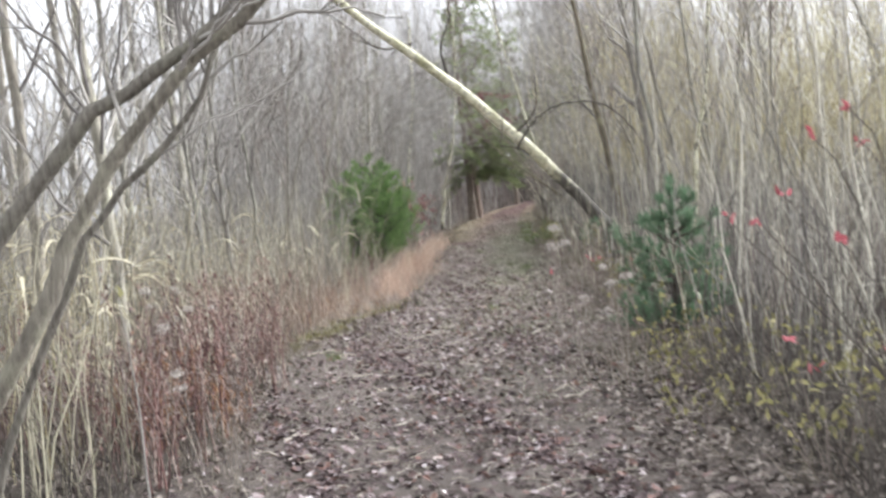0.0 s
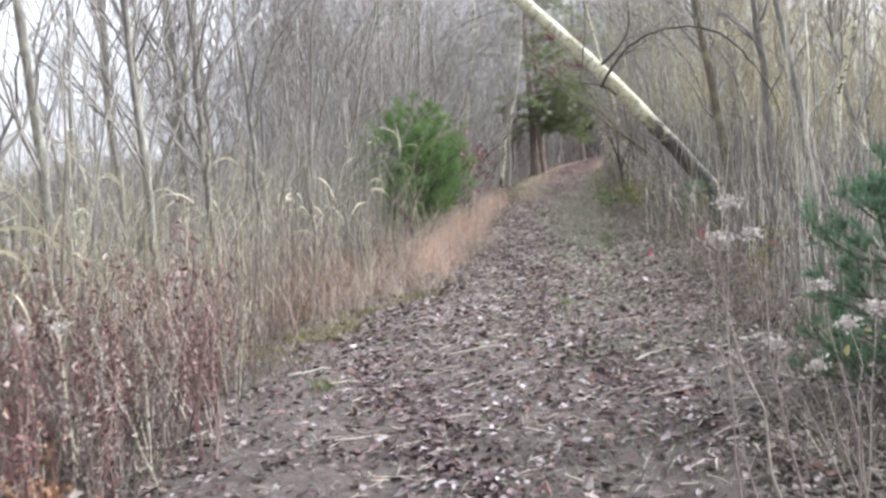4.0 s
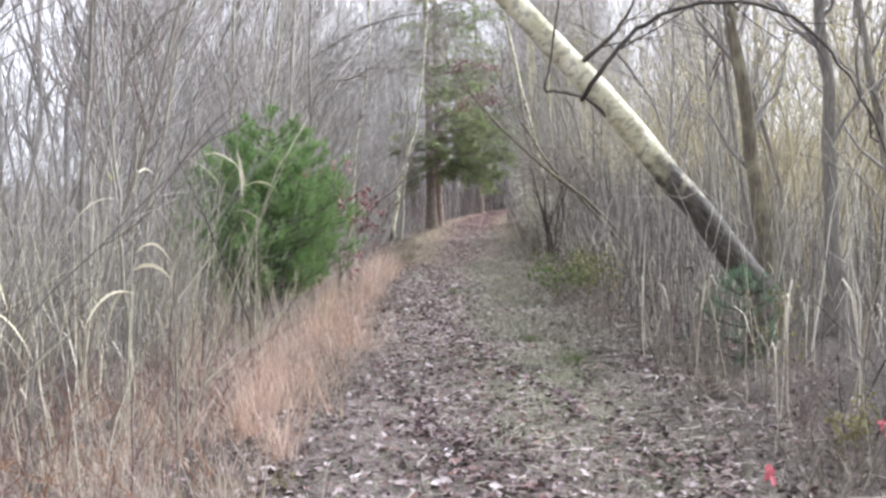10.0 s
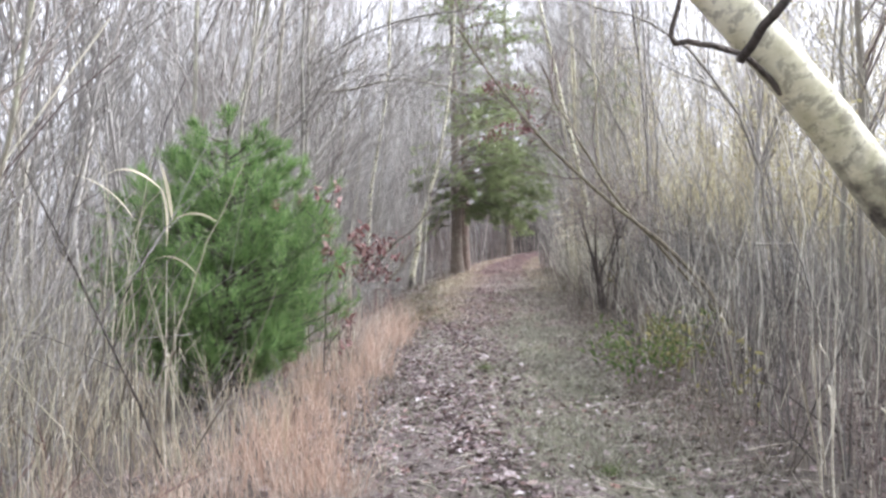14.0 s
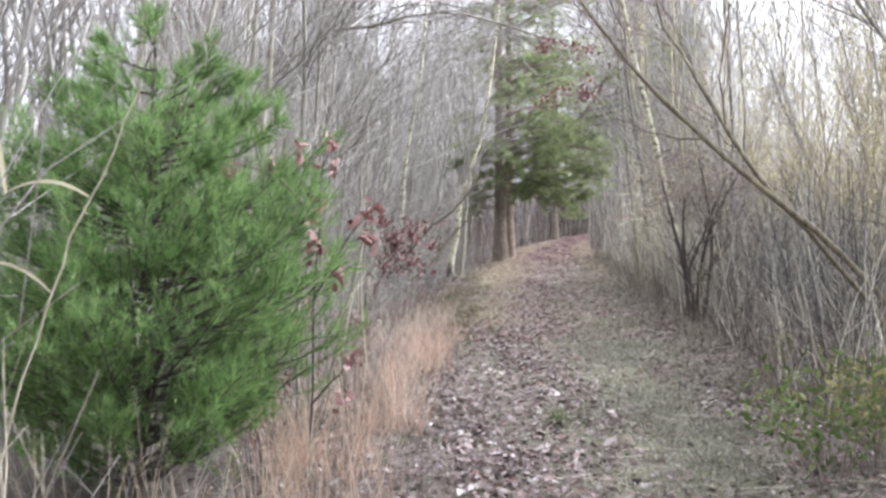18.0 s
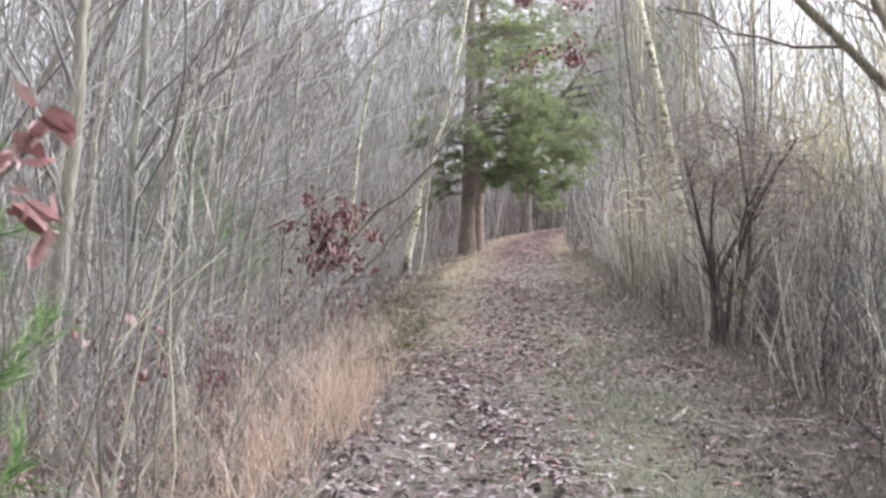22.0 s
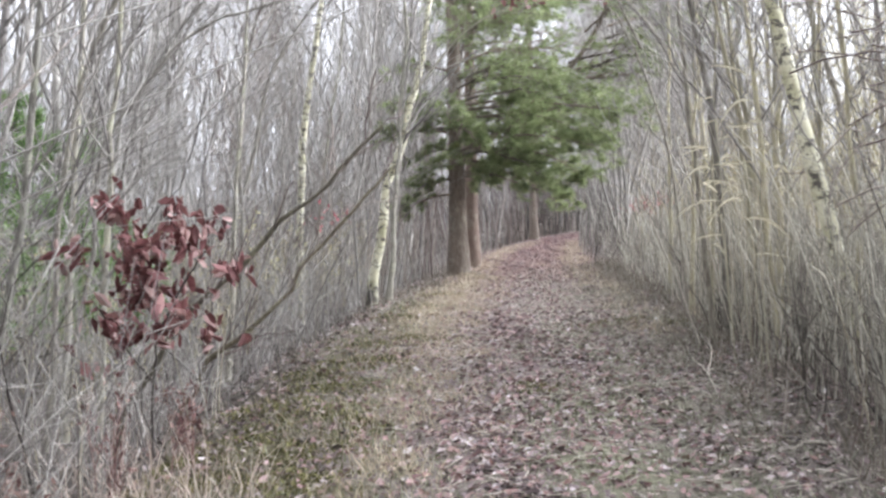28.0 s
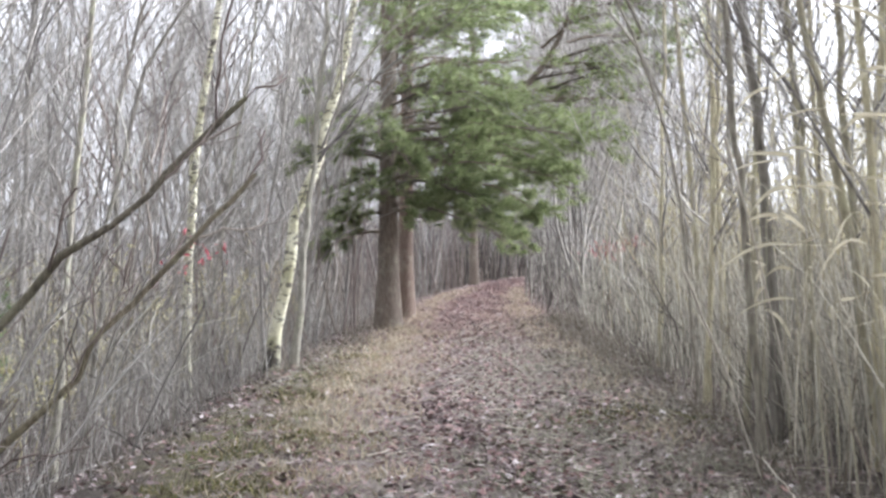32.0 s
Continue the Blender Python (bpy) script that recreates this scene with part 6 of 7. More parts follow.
def lay_litter():
    rng = np.random.default_rng(130)
    n = 100000
    y = np.where(rng.uniform(0, 1, n) < 0.8, rng.uniform(3, 48, n), rng.uniform(48, 95, n))
    l, r = edge_l(y), edge_r(y)
    u = rng.normal(0.46, 0.38, n)
    clump = np.sin(3.1 * y + 5 * u) * np.sin(1.7 * y - 9 * u) + np.sin(0.9 * y + 14 * u)
    u += 0.05 * clump
    x = l + (r - l) * u
    # fewer leaves on the grassy crown
    ok = rng.uniform(0, 1, n) > 0.68 * np.exp(-((u - 0.68) / 0.2) ** 2) * smooth((y - 17) / 6) * (1 - 0.85 * smooth((y - 36) / 7))
    ok &= ~((y < 10) & (u > 0.95) & (rng.uniform(0, 1, n) < 0.7))
    ok &= rng.uniform(0, 1, n) > 0.85 * np.exp(-((u - 0.03) / 0.17) ** 2) * smooth((y - 33) / 3) * (1 - smooth((y - 50) / 5))
    ok &= rng.uniform(0, 1, n) > 0.6 * np.exp(-((u - 0.22) / 0.09) ** 2) * smooth((y - 35) / 3) * (1 - smooth((y - 50) / 6))
    x, y = x[ok], y[ok]
    n = len(x)
    at = np.stack([x, y, land(x, y) + rng.uniform(0.0, 0.03, n)], -1)
    size = (0.038 - 0.006 * smooth((y - 28) / 8)) + 0.056 * rng.uniform(0, 1, n) ** 1.9
    # darker leaves near the start, giving way to paler, pinker ones farther on
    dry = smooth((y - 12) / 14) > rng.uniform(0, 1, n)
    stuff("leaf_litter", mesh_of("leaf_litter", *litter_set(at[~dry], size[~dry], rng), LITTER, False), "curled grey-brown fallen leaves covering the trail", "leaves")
    stuff("leaf_litter", mesh_of("leaf_litter", *litter_set(at[dry], size[dry], rng), LITTER_PINK, False), "paler pinkish-brown fallen leaves covering the trail", "leaves")
    # leaves on the verges; their dark colour stands for the thickets' shadow
    n = 22000
    y = 4 + 56 * rng.uniform(0, 1, n)
    u = np.where(rng.uniform(0, 1, n) < 0.7, 0.78 + 0.22 * rng.normal(0, 1, n) ** 2 + 0.25 * rng.uniform(0, 1, n), rng.uniform(-0.5, 0.1, n))
    x = edge_l(y) + (edge_r(y) - edge_l(y)) * u
    at = np.stack([x, y, land(x, y) + rng.uniform(0.01, 0.035, n)], -1)
    m = 9000
    ym = rng.uniform(4, 11, m)
    xm = np.where(rng.uniform(0, 1, m) < 0.7, edge_r(ym) - 0.5 + 2.2 * rng.uniform(0, 1, m), edge_l(ym) - 2.6 * rng.uniform(0, 1, m))
    at = np.concatenate([at, np.stack([xm, ym, land(xm, ym) + rng.uniform(0.01, 0.04, m)], -1)])
    n += m
    stuff("verge_litter", mesh_of("verge_litter", *litter_set(at, rng.uniform(0.035, 0.075, n), rng), LITTER_SHADE, False), "dead leaves on the verges, darkened for the thicket's shade", "leaves")
    n = 20000
    y = 35 + 58 * rng.uniform(0, 1, n) ** 1.2
    x = edge_l(y) + (edge_r(y) - edge_l(y)) * rng.normal(0.45, 0.3, n)
    at = np.stack([x, y, land(x, y) + rng.uniform(0.01, 0.035, n)], -1)
    me = mesh_of("russet_litter", *litter_set(at, rng.uniform(0.03, 0.07, n), rng), LITTER_RUST, False)
    stuff("russet_litter", me, "russet oak leaves and pine needles on the far trail", "leaves")


lay_litter()


def straw_bits():
    """Bits of straw and bark strewn over the litter."""
    rng = np.random.default_rng(410)
    n = 5200
    y = rng.uniform(6, 50, n)
    u = np.clip(rng.normal(0.6, 0.32, n), -0.1, 1.15)
    x = edge_l(y) + (edge_r(y) - edge_l(y)) * u
    a, ln = rng.uniform(0, 6.283, n), 0.03 + 0.2 * rng.uniform(0, 1, n) ** 2.5
    s = np.linspace(-0.5, 0.5, 3)
    X, Y = x[:, None] + np.cos(a)[:, None] * ln[:, None] * s, y[:, None] + np.sin(a)[:, None] * ln[:, None] * s
    Z = land(X, Y) + rng.uniform(0.02, 0.045, (n, 1)) + rng.normal(0, 0.006, (n, 3))
    stuff("straw_litter", mesh_of("straw_litter", *tubes(np.stack([X, Y, Z], -1), np.repeat(rng.uniform(0.0015, 0.0045, (n, 1)), 3, 1), 3), STICK), "pale bits of straw and twig on the leaf litter", "straw")


straw_bits()


# ---- undergrowth and single plants ----
def leafy(name, at, stems_at, leaves, mat_stem, mat_leaf, label, category, size, seed, group="", aspect=0.5, leaf_label="", r=0.006, leaf_name="leaves"):
    """A plant of thin stems (lists of places) with leaf bunches at the given places and spreads."""
    base = np.array([at[0], at[1], float(land(*at)) - 0.03])
    t = thing(name, base, label, category, group)
    rng = np.random.default_rng(seed)
    for pts in stems_at:
        limb("stem", np.asarray(pts, float) - base, r, r * 0.4, mat_stem, t, "", 5, 0, int(rng.integers(1, 999)))
    for (x, y, z, sx, sz, n) in leaves:
        c = np.stack([rng.normal(x, sx, n), rng.normal(y, sx, n), rng.normal(z, sz, n)], -1) - base
        part(leaf_name, mesh_of(leaf_name, *leaf_set(c, size * rng.uniform(0.6, 1.25, n), rng, 0, aspect, 0.45), mat_leaf, False), t, leaf_label)
    return t


def oak_saplings():
    rng = np.random.default_rng(140)
    bunch = [(rng.normal(-0.64, 0.19), 39.6 + rng.normal(0, 0.12), rng.uniform(0.45, 1.25), 0.055, 0.06, 20) for _ in range(24)]
    bunch += [(-0.95, 39.5, 0.35, 0.08, 0.05, 6), (-1.02, 39.5, 0.72, 0.06, 0.05, 5), (-0.35, 39.5, 0.98, 0.05, 0.05, 6)]
    root = (-0.75, 39.7)
    z = float(land(*root))
    st = [[(root[0], root[1], z), (-0.72, 39.7, 0.3), (-0.6, 39.6, 1.25)], [(-0.72, 39.7, 0.2), (-0.9, 39.6, 0.5), (-1.02, 39.5, 0.75)], [(-0.68, 39.7, 0.5), (-0.5, 39.6, 0.8), (-0.33, 39.5, 1.0)]]
    leafy("oak_sapling", root, st, bunch, BARK_DARK, LEAF_RED, "oak sapling holding curled red-brown dead leaves", "tree", 0.10, 141, "oak saplings", 0.5, "curled red-brown leaves", 0.009)
    spots = [(-1.06, 1.64), (-0.85, 1.67), (-0.68, 1.72), (-0.52, 1.76), (-0.51, 1.63), (-0.64, 1.42), (-0.66, 1.3), (-0.62, 1.2), (-0.38, 1.33), (-0.3, 1.25), (-0.5, 1.05), (-0.42, 0.6), (-0.5, 0.35), (-0.3, 1.4)]
    bunch = [(x, 27.6 + rng.normal(0, 0.06), zz, 0.022, 0.035, 7) for x, zz in spots]
    root = (-0.72, 27.9)
    z = float(land(*root))
    st = [[(*root, z), (-0.66, 27.8, 0.9), (-0.55, 27.6, 1.75)], [(-0.66, 27.8, 0.9), (-0.45, 27.6, 1.25), (-0.3, 27.6, 1.4)], [(-0.62, 27.7, 1.35), (-0.8, 27.6, 1.6), (-1.06, 27.6, 1.68)], [(-0.69, 27.8, 0.3), (-0.5, 27.6, 0.5), (-0.4, 27.6, 0.62)]]
    leafy("oak_sapling", root, st, bunch, BARK_DARK, LEAF_RED, "thin oak sapling with few dead leaves against the young pine", "tree", 0.07, 142, "oak saplings", 0.5, "curled red-brown leaves", 0.007)
    bunch = [(x, 32.4, zz, 0.06, 0.05, 6) for x, zz in ((-1.21, 0.57), (-1.33, 0.4), (-1.53, 0.46), (-1.63, 0.02), (-1.55, -0.05), (-1.15, 0.3), (-1.4, 0.15))]
    root = (-1.4, 32.6)
    z = float(land(*root))
    st = [[(*root, z), (-1.35, 32.5, 0.2), (-1.2, 32.4, 0.58)], [(-1.38, 32.5, 0.0), (-1.5, 32.4, 0.2), (-1.55, 32.4, 0.48)]]
    leafy("oak_sapling", root, st, bunch, BARK_DARK, LEAF_RED, "low oak sapling with drooping brown dead leaves", "tree", 0.10, 143, "oak saplings", 0.5, "curled brown leaves", 0.007)
    for rx, ry, pts, lab in ((-0.35, 46.2, ((-0.15, 1.24), (0.02, 1.26), (-0.08, 1.12), (-0.25, 1.1)), "thin sapling with a few red leaves on the bank"), (6.3, 60.2, ((6.0, 1.25), (6.3, 1.15), (5.75, 1.1), (6.6, 1.2), (6.15, 1.0), (6.5, 1.32)), "thin sapling with a haze of red leaves in the canes")):
        z = float(land(rx, ry))
        leafy("maple_sapling", (rx, ry), [[(rx, ry, z), ((rx + px) / 2, ry, pz * 0.5), (px, ry, pz)] for px, pz in pts], [(px, ry, pz, 0.07 if rx < 1 else 0.16, 0.06, 6 if rx < 1 else 22) for px, pz in pts], BARK, LEAF_PINK, lab, "tree", 0.05, 145 + int(ry), "", 0.6, "red leaves", 0.006)
    # red leaves high on a thin maple over the trail
    root = (4.1, 46.8)
    z = float(land(*root))
    st = [[(*root, z), (3.9, 46.7, 2.0), (3.3, 46.6, 3.6), (2.4, 46.5, 4.0)], [(3.6, 46.6, 3.0), (2.9, 46.5, 4.5), (2.2, 46.5, 4.9)]]
    bunch = [(rng.uniform(2.1, 3.1), 46.5, 3.85 + rng.normal(0, 0.1), 0.12, 0.07, 18) for _ in range(11)] + [(rng.uniform(2.1, 3.3), 46.5, 4.85 + rng.normal(0, 0.1), 0.12, 0.06, 16) for _ in range(10)]
    leafy("maple_sapling", root, st, bunch, BARK, LEAF_RED, "thin maple with a spray of dull red leaves overhead", "tree", 0.085, 144, "", 0.7, "dull red leaves", 0.02)


oak_saplings()


def weed_plant(x, y, h, seed, mat_leaf, fluffy, label, name="dried_weed", group="dried weeds at the trail edge", lean=0.0):
    rng = np.random.default_rng(seed)
    z = float(land(x, y)) - 0.02
    t = thing(name, (x, y, z), label, "weed", group)
    n = 2 if name == "goldenrod" else 5
    P, R = stems(rng.normal(0, 0.05, n), rng.normal(0, 0.05, n), h * rng.uniform(0.75, 1.1, n), rng, 0.005, (lean, 0), 0.1, 6, 0.1, 0.02, z=np.zeros(n))
    B, Q = spawn(P, R, 4 if name == "goldenrod" else 9, rng, 0.22, 0.6, 0.3, 3, 0.25, 0.98, 0.6, 0.05, 0.0018)
    part("stem", mesh_of("stem", *joined(tubes(P, R, 4), tubes(B, Q, 3)), mat_leaf if mat_leaf in (WEED, WEED_ORANGE) else TWIG_WARM), t)
    tip = B[:, 1:].reshape(-1, 3)
    k = 1 if fluffy else 2
    c = np.repeat(tip, k, 0) + rng.normal(0, 0.03, (len(tip) * k, 3))
    part("leaves", mesh_of("leaves", *leaf_set(c, rng.uniform(0.015, 0.045, len(c)), rng, 0, 0.4, 0.3), mat_leaf, False), t, "withered hanging leaves")
    if fluffy:
        for i in range(2):
            top = P[i, -1]
            c = top + rng.normal(0, 1, (100, 3)) * np.array([0.019, 0.018, 0.011])
            part("seed_head", mesh_of("seed_head", *leaf_set(c, rng.uniform(0.012, 0.02, len(c)), rng, 0, 0.8, 0.4), FLUFF, False), t, "pale fluffy seed head")
    return t


def weeds():
    rng = np.random.default_rng(150)
    for i in range(64):
        y = rng.uniform(7.0, 12.5)
        x = -1.5 - 0.05 * (y - 9) - 2.9 * rng.uniform(0, 1) ** 1.3
        weed_plant(x, y, rng.uniform(0.6, 1.25), 1000 + i, WEED if i % 3 else TWIG_WARM, i % 5 == 0, "withered russet weed with pale seed heads" if i % 5 == 0 else "withered russet weed with dry seed stalks")
    for i in range(9):
        weed_plant(-2.15 + rng.normal(0, 0.22), 9.0 + rng.normal(0, 0.25), rng.uniform(0.4, 0.75), 1400 + i, WEED_ORANGE, False, "withered orange-brown weed with dry leaves")
    for i, (x, y, h) in enumerate(((0.88, 9.3, 1.32), (1.08, 9.35, 1.24), (1.2, 9.25, 1.04), (1.32, 9.15, 0.86), (1.34, 9.4, 0.72))):
        weed_plant(x, y, h, 1100 + i, TWIG_WARM, True, "dry goldenrod with pale fluffy seed heads", "goldenrod", "goldenrod by the trail", -0.06)
    for i in range(14):
        y = rng.uniform(14, 34)
        x = float(edge_r(y)) + rng.uniform(0.1, 0.8)
        weed_plant(x, y, rng.uniform(0.35, 0.8), 1200 + i, TWIG_WARM if i % 3 else LEAF_YELLOW, False, "small withered weed under the reeds")
    for i in range(12):
        y = rng.uniform(28, 41)
        x = float(edge_l(y)) - rng.uniform(0.35, 1.2)
        weed_plant(x, y, rng.uniform(0.4, 0.8), 1300 + i, WEED, i % 5 == 0, "dry weed stalks on the edge of the bank")


weeds()


def shrubs():
    rng = np.random.default_rng(160)

    def bush(x, y, w, h, n, mat, label, name, size, seed, group="", twig=TWIG_WARM):
        z = float(land(x, y))
        r2 = np.random.default_rng(seed)
        st, lv = [], []
        for _ in range(n):
            a, rr = r2.uniform(0, 6.28), w * r2.uniform(0.3, 1)
            tip = (x + rr * math.cos(a), y + rr * math.sin(a), z + h * r2.uniform(0.55, 1.05))
            st.append([(x + 0.2 * rr * math.cos(a), y + 0.2 * rr * math.sin(a), z - 0.02), (x + 0.6 * rr * math.cos(a), y + 0.6 * rr * math.sin(a), z + h * 0.5), tip])
            lv.append((*tip, 0.07, 0.07, 15 if name == "honeysuckle" else 7))
            lv.append((x + 0.65 * rr * math.cos(a), y + 0.65 * rr * math.sin(a), z + h * 0.5, 0.07, 0.08, 12 if name == "honeysuckle" else 5))
        leafy(name, (x, y), st, lv, twig, mat, label, "shrub", size, seed, group, 0.5, "", 0.005)
    bush(2.2, 27.5, 0.5, 0.62, 14, LEAF_GREEN, "low honeysuckle bush still green beside the trail", "honeysuckle", 0.05, 161, "green bushes")
    bush(2.55, 27.9, 0.4, 0.6, 11, LEAF_YELLOW, "low honeysuckle bush turning yellow-green", "honeysuckle", 0.05, 162, "green bushes")
    bush(2.9, 29.0, 0.35, 0.55, 5, LEAF_GREEN, "low honeysuckle bush under the canes", "honeysuckle", 0.05, 163, "green bushes")
    bush(1.85, 7.4, 0.4, 0.62, 6, LEAF_YELLOW, "yellowing bramble at the trail edge", "bramble", 0.042, 164, "yellow brambles")
    bush(1.6, 8.9, 0.42, 0.75, 7, LEAF_YELLOW, "yellowing bramble beside the small pine", "bramble", 0.042, 165, "yellow brambles")
    bush(2.2, 6.4, 0.35, 0.6, 5, LEAF_YELLOW, "yellowing bramble among dry stalks", "bramble", 0.042, 166, "yellow brambles")
    bush(1.35, 6.9, 0.25, 0.35, 4, LEAF_YELLOW, "small yellowing bramble on the litter", "bramble", 0.042, 167, "yellow brambles")
    bush(2.15, 24.3, 0.3, 0.9, 4, LEAF_YELLOW, "thin shrub with a few yellow-green leaves", "bramble", 0.042, 168, "yellow brambles")
    bush(3.55, 37.0, 0.25, 0.9, 2, LEAF_YELLOW, "thin shrub with a few pale yellow leaves", "bramble", 0.042, 169, "yellow brambles")
    bush(-3.1, 9.4, 0.35, 0.7, 4, LEAF_GREEN, "small bush with pale green leaves in the weeds", "bramble", 0.06, 170, "yellow brambles")
    bush(1.62, 8.55, 0.3, 0.5, 9, LEAF_YELLOW, "low yellow-leaved bramble under the goldenrod", "bramble", 0.05, 272, "yellow brambles")
    bush(1.75, 5.9, 0.3, 0.55, 8, LEAF_YELLOW, "yellowing bramble climbing dry stalks", "bramble", 0.05, 273, "yellow brambles")
    # bright red leaves on a twiggy bush close by the start
    root = (1.75, 4.6)
    z = float(land(*root))
    pts = [(1.4, 1.53), (1.58, 1.49), (1.27, 1.33), (1.07, 1.26), (1.18, 1.23), (1.47, 1.12), (1.24, 0.77), (1.32, 0.66), (1.62, 0.7), (1.55, 1.62)]
    st = [[(*root, z), (1.7, 4.6, 0.5), (px + 0.15, 4.5, pz - 0.2), (px, 4.5, pz)] for px, pz in pts]
    leafy("burning_bush", root, st, [(px, 4.5, pz, 0.012, 0.012, 3) for px, pz in pts], BARK_DARK, LEAF_PINK, "thin twiggy bush with a few bright red leaves", "shrub", 0.04, 171, "red-leaved bushes", 0.6, "bright red leaves", 0.005)
    for i, (rx, ry, pts) in enumerate(((1.75, 17.0, [(1.47, 0.17)]), (2.3, 17.2, [(2.18, 0.27), (2.1, 0.25), (2.0, 0.31)]), (2.55, 15.6, [(2.4, 0.3), (2.6, 0.45)]))):
        z = float(land(rx, ry))
        st = [[(rx, ry, z - 0.02), ((rx + px) / 2, ry, pz * 0.6), (px, ry - 0.1, pz)] for px, pz in pts]
        leafy("burning_bush", (rx, ry), st, [(px, ry - 0.1, pz, 0.015, 0.015, 3) for px, pz in pts], BARK_DARK, LEAF_PINK, "low seedling with a few bright red leaves", "shrub", 0.05, 175 + i, "red-leaved bushes", 0.6, "bright red leaves", 0.004)


shrubs()


def vine_shrub():
    """Dark stems that carry a dome of tangled twigs by the trail."""
    t = thing("tangled_shrub", (3.3, 37.0, float(land(3.3, 37.0)) - 0.04), "dark many-stemmed shrub with a tangled dome of twigs", "shrub")
    for i, pts in enumerate(([(0, 0, 0), (-0.08, 0, 0.6), (0.2, 0, 1.2), (0.5, 0, 1.95)], [(0.02, 0, 0), (-0.06, 0, 0.7), (-0.2, 0, 1.3), (-0.35, 0, 1.9)], [(0.1, 0.1, 0), (0.15, 0.1, 0.8), (0.4, 0.1, 1.5), (0.75, 0, 2.1)], [(0.15, 0, 0), (0.3, 0, 0.7), (0.32, 0.1, 1.4), (0.15, 0, 2.2)], [(0.05, -0.06, 0), (0.02, -0.05, 0.5), (-0.1, 0, 1.0), (-0.05, 0, 1.7)])):
        limb("stem", pts, 0.032, 0.011, BARK_DARK, t, "", 7, 9, 180 + i)
    rng = np.random.default_rng(190)
    for j in range(3):
        n = 70
        a = rng.uniform(0, 2 * np.pi, n)
        c = np.stack([rng.uniform(-0.55, 1.05, n), rng.uniform(-0.4, 0.5, n), rng.uniform(1.4, 2.35, n)], -1)
        c[:, 2] -= 0.45 * (c[:, 0] / 0.9) ** 2
        way = np.stack([np.cos(a), np.sin(a) * 0.8, rng.normal(0, 0.25, n)], -1) * rng.uniform(0.2, 0.45, (n, 1))
        s = np.linspace(-1, 1, 6)
        P = c[:, None] + way[:, None] * s[:, None]
        P[..., 2] -= 0.25 * np.abs(s) ** 2 * np.linalg.norm(way, axis=1)[:, None]
        P += wander(n, 6, 0.035, rng)
        B, Q = P, np.repeat(np.linspace(0.005, 0.0025, 6)[None], n, 0)
        part("tangle", mesh_of("tangle", *joined(tubes(B, Q, 3), tubes(*spawn(B, Q, 4, rng, 0.35, 0.8, 0.0, 3, 0.1, 0.95, 0.6, 0.06, 0.002))), TWIG_WARM), t, "drooping tangle of thin twigs")


vine_shrub()


